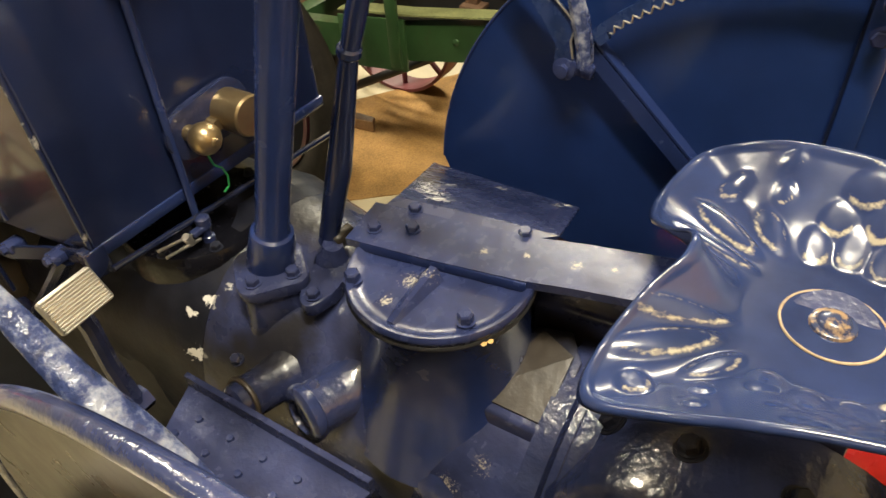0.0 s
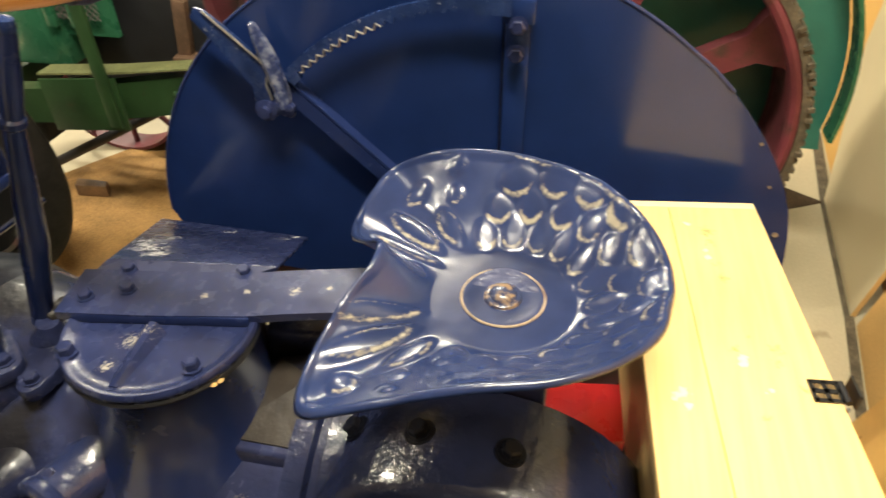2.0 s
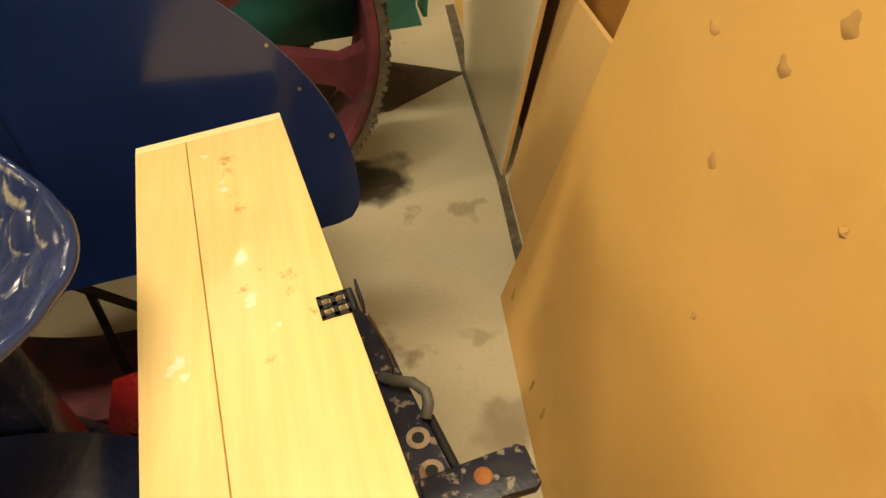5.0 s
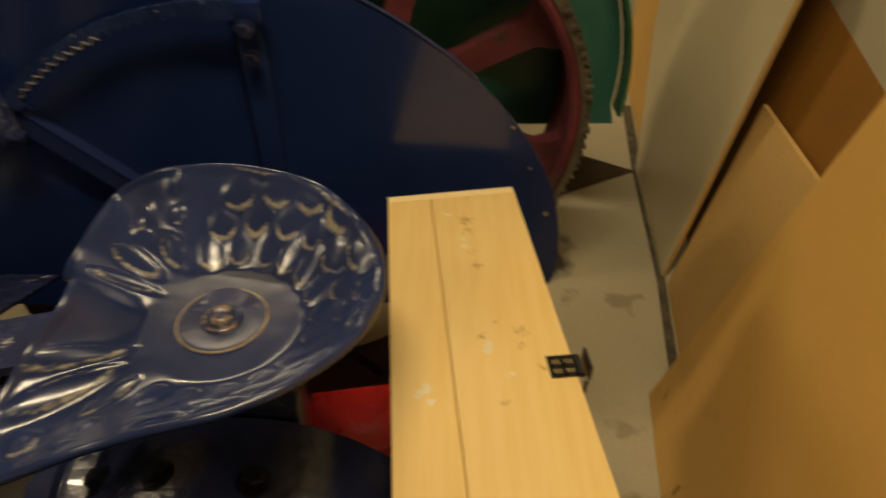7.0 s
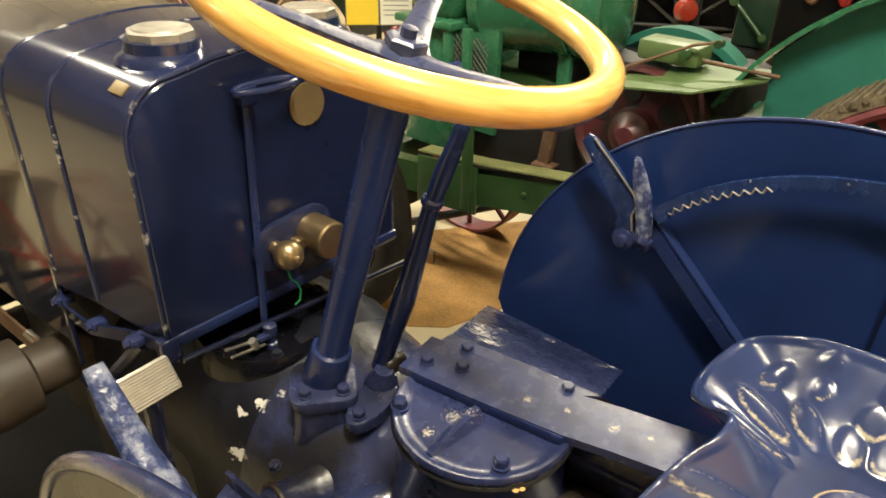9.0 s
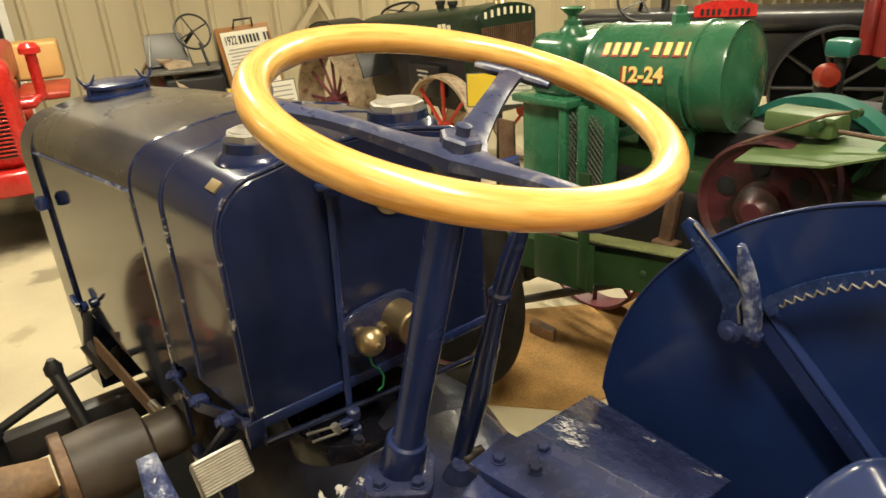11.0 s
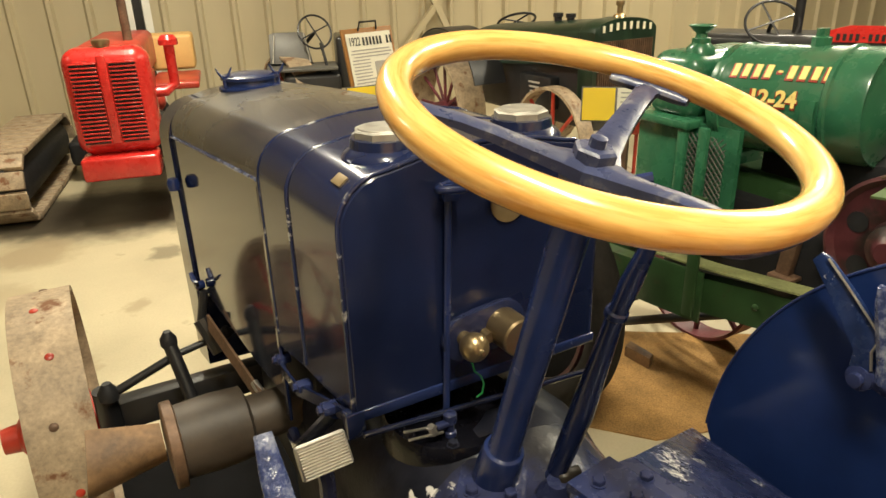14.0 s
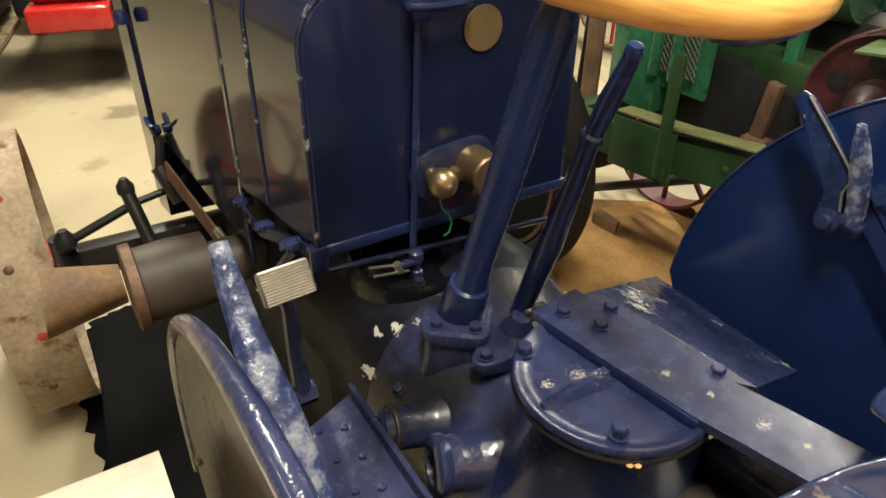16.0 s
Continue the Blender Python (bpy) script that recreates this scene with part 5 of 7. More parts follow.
part("hub_cap", bm, RED_DULL, left_wheel, "dull red hub cap")
steel_wheel("rear_wheel", (-0.705, 0.585, 0.55), 0.545, 0.28, WHITEWASH, RED_DULL, "whitewashed steel rear wheel rim", 12)
steel_wheel("rear_wheel", (0.66, 0.585, 0.52), 0.50, 0.26, CRIMSON_OILY, BLACK, "dark red steel rear wheel", 12)
fw = steel_wheel("front_wheel", (0.80, 2.26, 0.455), 0.345, 0.09, CRIMSON_OILY, BLACK, "front wheel with a rubber tyre on a red rim", 8)
bm = bmesh.new()
ring_torus(bm, (0.80, 2.26, 0.46), (1, 0, 0), 0.40, 0.06, 64, 16)
part("tyre", bm, RUBBER, fw, "ribbed black rubber tyre")

# added black disc that stands for the dark inside the open-spoked wheel
bm = bmesh.new()
spin(bm, (0.765, 2.26, 0.455), (1, 0, 0), ((0.34, 0), (0.34, 0.01), (0.05, 0.03), (0.05, 0.0)), 40)
part("dark_wheel_fill", bm, DULL_BLACK, fw)

# front axle and rods
bm = bmesh.new()
box(bm, (0.0, 2.25, 0.44), (1.3, 0.06, 0.09), bevel=0.01)
rod(bm, (-0.63, 2.22, 0.36), (-0.63, 2.22, 0.54), 0.03)
part("front_axle", bm, BLACK_PAINT, tractor, "black front axle beam")
bm = bmesh.new()
rod(bm, (-0.62, 2.2, 0.53), (-0.43, 2.2, 0.60), 0.012)
rod(bm, (-0.43, 2.2, 0.60), (-0.1, 2.2, 0.66), 0.010)
rod(bm, (-0.45, 2.2, 0.64), (-0.42, 2.1, 0.46), 0.018)
steer = part("steering_rod", bm, BLACK_PAINT, tractor)
for p, r in (((-0.62, 2.2, 0.535), 0.026), ((-0.45, 2.2, 0.645), 0.022), ((-0.30, 2.2, 0.625), 0.016)):
    bm = bmesh.new()
    spin(bm, Vector(p) - Vector((0, 0, r)), (0, 0, 1), ((r * 0.6, 0), (r, r * 0.5), (r, r * 1.4), (r * 0.6, r * 2), (r * 0.45, r * 2.3), (0, r * 2.3)), 14)
    part("ball_joint", bm, BLACK, steer)

# belt pulley
bm = bmesh.new()
spin(bm, (-0.50, 1.80, 0.60), (1, 0, 0), ((0.05, 0), (0.083, 0.004), (0.087, 0.08), (0.083, 0.15), (0.055, 0.16), (0.055, 0.38)), 40)
pulley = part("belt_pulley", bm, DRUM, tractor, "dark steel belt pulley drum", 40)
bm = bmesh.new()
spin(bm, (-0.525, 1.80, 0.60), (1, 0, 0), ((0.05, 0), (0.094, 0.003), (0.097, 0.006), (0.097, 0.026), (0.085, 0.03)), 40)
part("pulley_flange", bm, RUST, pulley, "brown rusty pulley flange", 40)
bm = bmesh.new()
rings = []
for i in range(11):
    f = i / 10
    narrow, wide = Vector((-0.53, 1.75 - 0.03 * math.sin(f * math.pi), 0.69 - 0.09 * f)), Vector((-0.665 - 0.03 * f, 1.75 - 0.07 * math.sin(f * math.pi), 0.725 - 0.16 * f))
    thick = Vector((0, 0.007, 0.002))
    rings.append([narrow, wide, wide + thick, narrow + thick])
loft(bm, rings)
part("pulley_guard", bm, RUST_BROWN, pulley, "rusty bent steel guard")
bm = bmesh.new()
box(bm, (-0.04, 1.95, 0.52), (0.36, 0.55, 0.5), bevel=0.03)
box(bm, (-0.03, 1.6, 0.42), (0.44, 0.5, 0.36), bevel=0.05)
part("engine", bm, BLACK, tractor, "black greasy engine block")
bm = bmesh.new()
for a, b, r in (((-0.34, 2.19, 0.77), (-0.36, 2.19, 0.68), 0.012), ((-0.36, 2.19, 0.69), (-0.33, 2.15, 0.60), 0.022)):
    rod(bm, a, b, r, seg=10)
part("bonnet_bracket", bm, BLACK_PAINT, tractor)
bm = bmesh.new()
strip(bm, [(-0.345, 2.14, 0.70), (-0.315, 1.98, 0.645), (-0.29, 1.83, 0.60)], (0.004, 0.014, 0.038), 0.007)
part("stay", bm, RUST, tractor, "rusty brown flat stay")
bm = bmesh.new()
rod(bm, (-0.30, 1.90, 0.63), (-0.285, 1.82, 0.60), 0.010)
part("grease_nipple", bm, STEEL, tractor)
for c in ((-0.345, 2.20, 0.785), (-0.36, 2.24, 1.06)):
    bm = bmesh.new()
    c = Vector(c)
    spin(bm, c, (-1, -0.2, 0), ((0.012, -0.01), (0.014, 0.01), (0.008, 0.014)), 12)
    if c.z < 1:
        for k in (-1, 1):
            tube(bm, [c + Vector((-0.008, k * 0.005, 0.0)), c + Vector((-0.012, k * 0.02, 0.012)), c + Vector((-0.014, k * 0.034, 0.026))], [0.006, 0.008, 0.006], 8, 0.5)
    else:
        spin(bm, c + Vector((0, 0, -0.02)), (0, 0, 1), ((0.015, 0.004), (0.017, 0.024), (0.012, 0.034)), 16)
    part("wing_nut", bm, BLUE, tractor)
bm = bmesh.new()
for y, z0 in ((1.715, 0.52), ):
    box(bm, (-0.268, y, 0.90), (0.008, 0.024, 0.54), bevel=0.002)
tube(bm, [(-0.27, 1.70, 0.60), (-0.28, 1.62, 0.62), (-0.27, 1.52, 0.72), (-0.262, 1.40, 0.84)], 0.014, 8)
strut = part("tank_strut", bm, BLUE_TANK, tractor)
bm = bmesh.new()
strip(bm, [(-0.262, 1.345, 0.862), (-0.272, 1.44, 0.838), (-0.286, 1.56, 0.80), (-0.285, 1.66, 0.79), (-0.272, 1.71, 0.81)], (0.0, 0.006, 0.022), 0.006)
part("strap", bm, BLUE_TANK, strut)
for y, z in ((1.40, 0.852), (1.55, 0.812), (1.69, 0.80)):
    bm = bmesh.new()
    box(bm, (-0.272, y, z), (0.03, 0.026, 0.016), bevel=0.003)
    bolt(bm, (-0.285, y, z), (-1, 0, 0.2), 0.008, 0.010)
    part("lug", bm, BLUE_WORN, strut)
bm = bmesh.new()
box(bm, (-0.252, 1.338, 0.852), (0.034, 0.026, 0.05), bevel=0.004)
part("corner_bracket", bm, BLUE_TANK, strut)


# ---- timber and boards ----
lid = thing("wooden_box", (0.1, 0.12, 0.62), "yellow pine box with a black hinge fixed behind the seat", "wooden box")
P = [(0.395, 0.262), (0.425, 0.052), (-0.42, -0.045), (-0.42, 0.205)]


def plank_point(u, v):
    """u along the box from its far end, v across from its front edge (0 to 1)."""
    a = Vector(P[0]).lerp(Vector(P[3]), u)
    b = Vector(P[1]).lerp(Vector(P[2]), u)
    return a.lerp(b, v)


for v0, v1 in ((0.0, 0.333), (0.337, 1.0)):
    bm = bmesh.new()
    slab(bm, [(*plank_point(u, v), 0.828) for u, v in ((0.02, v0), (0.02, v1), (1, v1), (1, v0))], (0, 0, 0.025), 0.002)
    part("plank", bm, PINE, lid)
bm = bmesh.new()
slab(bm, [(*plank_point(u, v), 0.80) for u, v in ((-0.0, 0), (0.0, 1), (0.0195, 1), (0.0195, 0))], (0, 0, 0.052), 0.002)
part("end_batten", bm, PINE_PALE, lid)
bm = bmesh.new()
slab(bm, [(*plank_point(u, v), 0.62) for u, v in ((0.03, 0.06), (0.03, 0.9), (1, 0.9), (1, 0.06))], (0, 0, 0.206))
part("box_side", bm, PINE, lid)
turn6 = Euler((0, 0, radians(6))).to_matrix()
bm = bmesh.new()
for dx, dy, sx, sy in ((-0.0145, 0, 0.005, 0.036), (0.0145, 0, 0.005, 0.036), (0, 0.0155, 0.034, 0.005), (0, -0.0155, 0.034, 0.005), (0, 0, 0.006, 0.036), (0, 0, 0.034, 0.006)):
    box(bm, Vector((0.022, 0.021, 0.8545)) + turn6 @ Vector((dx, dy, 0)), (sx, sy, 0.003), turn6)
rod(bm, (0.006, -0.001, 0.856), (0.038, 0.003, 0.856), 0.004)
box(bm, (0.022, -0.008, 0.86), (0.034, 0.003, 0.022), turn6)
hinge = part("hinge", bm, BLACK_PAINT, lid, "black steel hinge")
for dx in (-0.008, 0.008):
    for dy in (-0.008, 0.008):
        bm = bmesh.new()
        spin(bm, Vector((0.022, 0.021, 0.8535)) + turn6 @ Vector((dx, dy, 0)), (0, 0, 1), ((0.0045, 0), (0.004, 0.0015), (0, 0.002)), 10)
        part("screw", bm, BRASS, hinge)


def board(pts, thick, mat, label, edge=None):
    bm = bmesh.new()
    slab(bm, pts, thick)
    ob = tagged(part("board", bm, [mat, edge or mat]), label, "board", "boards leaning in a stack")
    for f in ob.data.polygons[2:]:
        f.material_index = 1
    BASE[ob] = Vector()
    return ob


BIGB = board([(0.661, -0.391, 0.001), (-0.9, -0.171, 0.001), (-1.0, -0.51, 1.75), (0.40, -0.73, 1.75), (0.497, -0.60, 1.085), (0.541, -0.543, 0.791)], (0.002, -0.018, -0.003), MDF, "large ochre fibreboard sheet with gouged holes leaning on its edge", MDF_PALE)
board([(1.11, -0.556, 0.001), (0.4, -0.455, 0.001), (0.4, -0.63, 0.66), (0.792, -0.689, 0.628), (1.215, -0.737, 0.592)], (0.0, -0.012, 0), MDF_PALE, "raw hardboard offcut leaning behind a larger sheet")
board([(1.15, -0.545, 0.001), (1.805, -0.603, 0.001), (2.30, -0.725, 0.43), (2.6, -0.86, 1.2), (1.175, -0.80, 1.4)], (0, -0.016, 0), LAMINATE, "cream laminated board leaning on its corner", MDF_PALE)
board([(1.6, -0.72, 0.001), (0.4, -0.56, 0.001), (0.4, -0.76, 0.95), (0.792, -0.81, 0.933), (1.6, -0.90, 0.9)], (0, -0.012, 0), MDF_BROWN, "dark brown hardboard sheet at the back of the stack")
board([(1.95, -0.665, 0.001), (2.7, -0.74, 0.001), (3.2, -0.88, 0.4), (3.0, -0.97, 1.3), (2.3, -0.87, 1.2)], (0, -0.018, 0), MDF, "ochre board leaning at the end of the stack")
# the stack leans on a low partition
bm = bmesh.new()
slab(bm, [(3.6, -1.18, 0), (-1.6, -0.45, 0), (-1.6, -0.60, 0), (3.6, -1.33, 0)], (0, 0, 2.6))
part("wall_partition", bm, WALL, None, "plain cream partition behind the boards", category="wall", kind="structure")
# grime line with the gap shadow under the boards put into its colour
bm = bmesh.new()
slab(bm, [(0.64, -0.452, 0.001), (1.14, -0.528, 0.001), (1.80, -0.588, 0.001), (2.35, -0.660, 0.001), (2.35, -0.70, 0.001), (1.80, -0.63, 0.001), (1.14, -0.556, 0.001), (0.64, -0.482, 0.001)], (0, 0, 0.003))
part("floor_joint", bm, GRIME_SHADE, None, "dark line of grime and painted gap shadow along the foot of the boards", category="joint", kind="structure")
# gouges in the large sheet
GA, GB, GU = Vector((0.661, -0.391, 0.0)), Vector((-0.9, -0.171, 0.0)), Vector((-0.029, -0.206, 0.978))
GD = (GB - GA).normalized()
GN = GD.cross(GU).normalized()
GN = GN if GN.y > 0 else -GN
for k, (t_, h_, w_, l_) in enumerate(((0.381, 0.997, 0.016, 0.010), (0.543, 1.035, 0.014, 0.012), (0.513, 0.877, 0.012, 0.010), (0.60, 1.117, 0.015, 0.012), (0.748, 0.972, 0.007, 0.006), (0.643, 0.71, 0.006, 0.006), (0.34, 0.082, 0.006, 0.03), (0.428, 0.104, 0.006, 0.025), (0.075, 0.097, 0.006, 0.02))):
    c = GA + GD * t_ + GU * h_ + GN * 0.0005
    rim = [c + GD * w_ * math.cos(a) * (1 + 0.3 * math.sin(3 * a + k)) + GU * l_ * math.sin(a) * (1 + 0.3 * math.cos(2 * a + k)) for a in (2 * math.pi * i / 14 for i in range(14))]
    bm = bmesh.new()
    vs, cv = [bm.verts.new(p) for p in rim], bm.verts.new(c + GN * 0.004 - GU * l_ * 0.3)
    for i in range(14):
        bm.faces.new((vs[i], vs[(i + 1) % 14], cv))
    tagged(part("gouge", bm, TORN, BIGB), "torn brown gouge in the board")

# draw-bar behind the box
bm = bmesh.new()
slab(bm, [(0.40, 0.06, 0.44), (0.345, 0.0, 0.44), (0.295, -0.029, 0.44), (0.218, -0.047, 0.44), (0.164, -0.056, 0.44), (0.056, -0.078, 0.44), (-0.025, -0.092, 0.44), (-0.2, -0.12, 0.44), (-0.2, 0.1, 0.44), (0.4, 0.1, 0.44)], (0, 0, 0.03), 0.003)
dbar = part("drawbar", bm, BLUE_DRAWBAR, tractor, "chipped blue drawbar with bolt holes")
bm = bmesh.new()
tip = [(-0.012, -0.195, 0.474), (-0.020, -0.207, 0.474), (-0.078, -0.212, 0.474), (-0.086, -0.202, 0.474), (-0.09, -0.04, 0.474), (-0.03, -0.04, 0.474)]
slab(bm, tip, (0, 0, 0.022), 0.004)
tongue = part("hitch_tongue", bm, BLUE_DRAWBAR, dbar, "chipped hitch tongue with a round eye")
bm = bmesh.new()
spin(bm, (-0.048, -0.166, 0.4965), (0, 0, 1), ((0.0135, 0), (0.0135, 0.001), (0, 0.001)), 24)
part("eye", bm, BLACK, tongue)
bm = bmesh.new()
spin(bm, (-0.05, -0.132, 0.4965), (0, 0, 1), ((0.014, 0), (0.012, 0.0012), (0, 0.0014)), 18)
part("rust_patch", bm, RUST_ORANGE, tongue, "patch of orange rust")
for p in ((0.048, -0.055), (-0.011, -0.063)):
    bm = bmesh.new()
    spin(bm, (*p, 0.4705), (0, 0, 1), ((0.019, 0), (0.019, 0.0015), (0.010, 0.0015)), 20, close=False)
    ring = part("worn_washer", bm, RUST_PALE, dbar)
    bm = bmesh.new()
    spin(bm, (*p, 0.4705), (0, 0, 1), ((0.0098, 0), (0.0098, 0.001), (0, 0.001)), 20)
    part("bolt_hole", bm, BLACK, ring)
bm = bmesh.new()
tube(bm, [(0.02, -0.012, 0.83), (0.10, -0.03, 0.66), (0.15, -0.04, 0.53), (0.16, -0.04, 0.49)], 0.0025, 8)
part("latch_wire", bm, GREY_PAINT, dbar)
bm = bmesh.new()
tube(bm, [(0.17, -0.02, 0.475), (0.144, -0.041, 0.495), (0.131, -0.066, 0.50), (0.108, -0.083, 0.50), (0.09, -0.083, 0.495), (0.074, -0.074, 0.48)], 0.0095, 12)
part("shackle", bm, GREY_PAINT, dbar, "bent steel shackle")
bm = bmesh.new()
rod(bm, (0.085, -0.082, 0.46), (-0.04, -0.106, 0.46), 0.008)
part("hitch_rod", bm, BLACK, dbar)
# red frame seen below the seat
bm = bmesh.new()
slab(bm, [(0.13, 0.33, 0.47), (0.18, 0.415, 0.47), (0.27, 0.415, 0.47), (0.30, 0.21, 0.47), (0.17, 0.21, 0.47)], (0, 0, 0.03), 0.004)
box(bm, (0.225, 0.30, 0.44), (0.03, 0.20, 0.06), bevel=0.003)
part("guard_bracket", bm, RED, tractor, "red painted bracket")
bm = bmesh.new()
box(bm, (0.36, 0.66, 0.50), (0.05, 0.16, 0.04), bevel=0.003)
part("guard_bracket", bm, RED, tractor, "red painted bracket")


# ---- the green tractor next to it ----
green = thing("tractor", (1.5, 1.2, 0), "green vintage tractor with a barrel fuel tank and crimson wheels", "tractor")
for x0, x1 in ((1.12, 1.22), (1.72, 1.82)):
    bm = bmesh.new()
    loft(bm, [[(x0 - 0.025, 2.32, 0.43), (x0 + 0.04, 2.32, 0.43), (x0 + 0.04, 2.32, 0.55), (x0 - 0.025, 2.32, 0.55)], [(x0, 1.95, 0.45), (x0 + 0.05, 1.95, 0.45), (x0 + 0.05, 1.95, 0.57), (x0, 1.95, 0.57)],
              [(x1, 1.1, 0.55), (x1 + 0.05, 1.1, 0.55), (x1 + 0.05, 1.1, 0.68), (x1, 1.1, 0.68)], [(x1, 0.3, 0.55), (x1 + 0.05, 0.3, 0.55), (x1 + 0.05, 0.3, 0.68), (x1, 0.3, 0.68)]])
    rail = part("frame_rail", bm, GREEN_DARK, green, "riveted dark green frame rail")
    if x0 < 1.5:
        bm = bmesh.new()
        slab(bm, [(x0 - 0.012, 2.04, 0.42), (x0 - 0.004, 1.77, 0.44), (x0 - 0.004, 1.77, 0.62), (x0 - 0.012, 2.04, 0.60)], (0.01, 0, 0), 0.002)
        part("gusset", bm, GREEN_DARK, rail)
        # top flange in a lighter olive than the rail face
        bm = bmesh.new()
        slab(bm, [(x0 - 0.006, 2.04, 0.612), (x0, 1.77, 0.632), (x1 - 0.012, 1.1, 0.683), (x1 - 0.012, 0.5, 0.683), (x1 + 0.06, 0.5, 0.683), (x1 + 0.06, 1.1, 0.683), (x0 + 0.07, 1.77, 0.632), (x0 + 0.065, 2.04, 0.612)], (0, 0, 0.006))
        part("rail_flange", bm, GREEN_OLIVE, rail, "lighter olive top of the rail")
        bm = bmesh.new()
        box(bm, (x0 - 0.008, 1.81, 0.66), (0.014, 0.045, 0.42), bevel=0.004)
        part("bracket", bm, GREEN_DARK, rail)
        for y, z in ((1.84, 0.485), (1.85, 0.56), (1.84, 0.60), (1.79, 0.50), (1.79, 0.55), (1.80, 0.60), (1.97, 0.585), (1.92, 0.59), (1.60, 0.56)):
            bm = bmesh.new()
            spin(bm, (x0 - 0.002 + (2.1 - y) * 0.09, y, z), (-1, 0, 0), ((0.012, 0), (0.0105, 0.006), (0.005, 0.009), (0, 0.01)), 12)
            part("rivet", bm, GREEN_DARK, rail)
bm = bmesh.new()
box(bm, (1.45, 2.28, 0.5), (0.6, 0.07, 0.11), bevel=0.006)
part("front_beam", bm, GREEN_DARK, green)
bm = bmesh.new()
box(bm, (1.43, 2.09, 0.83), (0.44, 0.22, 0.46), bevel=0.012)
rad = part("radiator", bm, GREEN, green, "green radiator with wire mesh on its side")
bm = bmesh.new()
box(bm, (1.43, 2.09, 1.055), (0.50, 0.27, 0.028), bevel=0.008)
box(bm, (1.43, 2.09, 1.165), (0.42, 0.22, 0.22), bevel=0.06, seg=5)
part("header_tank", bm, GREEN, rad)
bm = bmesh.new()
spin(bm, (1.31, 2.05, 1.265), (0, 0, 1), ((0.05, 0), (0.045, 0.02), (0.03, 0.035), (0.03, 0.05), (0.02, 0.052), (0.018, 0.065), (0.045, 0.09), (0.04, 0.092), (0, 0.075)), 20)
part("filler_cap", bm, GREEN, rad)
for k in range(-7, 11):
    for sgn in (1, -1):
        ends = []
        for y in (1.975, 1.825):
            run = (1.975 - y) * sgn
            z = (0.76 if sgn > 0 else 0.91) + 0.022 * k + run
            if z < 0.76 or z > 1.03:
                zc = min(1.03, max(0.76, z))
                y += (z - zc) * sgn
                z = zc
            ends.append((1.214, y, z))
        if 1.82 < min(ends[0][1], ends[1][1]) and max(ends[0][1], ends[1][1]) < 1.98 and abs(ends[0][1] - ends[1][1]) > 0.01:
            bm = bmesh.new()
            rod(bm, ends[0], ends[1], 0.0022, seg=5)
            part("mesh_wire", bm, GREY_PAINT, rad)
bm = bmesh.new()
for yy in (1.985, 1.90):
    box(bm, (1.20, yy, 0.90), (0.022, 0.034, 0.32), bevel=0.005)
box(bm, (1.25, 1.90, 0.88), (0.02, 0.2, 0.36))
part("mesh_frame", bm, [GREEN], rad)
bm = bmesh.new()
TC = Vector((1.445, 1.485, 1.155))
TA = Vector((-0.12, 1, -0.05)).normalized()
spin(bm, TC, TA, ((0, -0.032), (0.05, -0.028), (0.10, -0.017), (0.14, -0.004), (0.158, 0.004), (0.164, 0.002), (0.167, 0.008), (0.167, 0.095), (0.173, 0.10), (0.173, 0.112), (0.167, 0.117), (0.167, 0.425), (0.172, 0.43), (0.172, 0.44), (0.167, 0.445), (0.167, 0.47), (0.15, 0.482), (0, 0.49)), 64)
gt = part("fuel_tank", bm, GREEN_TANK, green, "green barrel fuel tank with gold lettering", 50)
bm = bmesh.new()
spin(bm, TC + TA * 0.22 + Vector((0, 0, 0.155)), (0, 0, 1), ((0.028, 0), (0.028, 0.035), (0.018, 0.038), (0.018, 0.06)), 8)
part("filler_cap", bm, GREEN, gt)
for yy in (0.12, 0.42):
    bm = bmesh.new()
    strip(bm, [TC + TA * yy + Vector((0.18 * math.cos(radians(a)), 0, 0.18 * math.sin(radians(a)))) for a in range(170, 371, 10)], (0, 0.04, 0), 0.01)
    box(bm, TC + TA * yy + Vector((-0.08, 0, -0.30)), (0.03, 0.045, 0.32), bevel=0.004)
    part("tank_strap", bm, GREEN, gt)


def on_tank(y, lift, depth):
    """A place on the near side of the barrel: lift in degrees above its middle."""
    a = radians(180 - lift)
    n = Vector((math.cos(a), 0, math.sin(a)))
    at = TC + TA * y + n * (0.167 + depth)
    right = -TA
    n = (n - right * n.dot(right)).normalized()
    up = n.cross(right)
    return Matrix.Translation(at) @ Matrix((right, up, n)).transposed().to_4x4()


mark_bars("mark_shade", "IIII-IIII", 0.064, 0.0012, on_tank(0.243, 36, 0.001), RED_DULL, gt, 0.86, 0.003)
mark_bars("mark", "IIII-IIII", 0.064, 0.002, on_tank(0.24, 37, 0.002), GOLD, gt, 0.86)
lettering("lettering_shade", "12-24", 0.068, 0.0012, on_tank(0.238, 8, 0.001), RED_DULL, gt, 1.0, 0.0034)
lettering("lettering", "12-24", 0.064, 0.002, on_tank(0.235, 9, 0.002), GOLD, gt, 1.0, 0.0022)
bm = bmesh.new()
FW = Vector((1.27, 1.30, 0.83))
spin(bm, FW, (-1, 0, 0), ((0.05, -0.13), (0.195, -0.13), (0.20, -0.12), (0.20, 0.0), (0.19, 0.004), (0.175, -0.012), (0.08, -0.012), (0.07, 0.02), (0.05, 0.03), (0.03, 0.05), (0, 0.052)), 56)
fly = part("belt_pulley", bm, CRIMSON_OILY, green, "faded crimson belt pulley with round holes", 40)
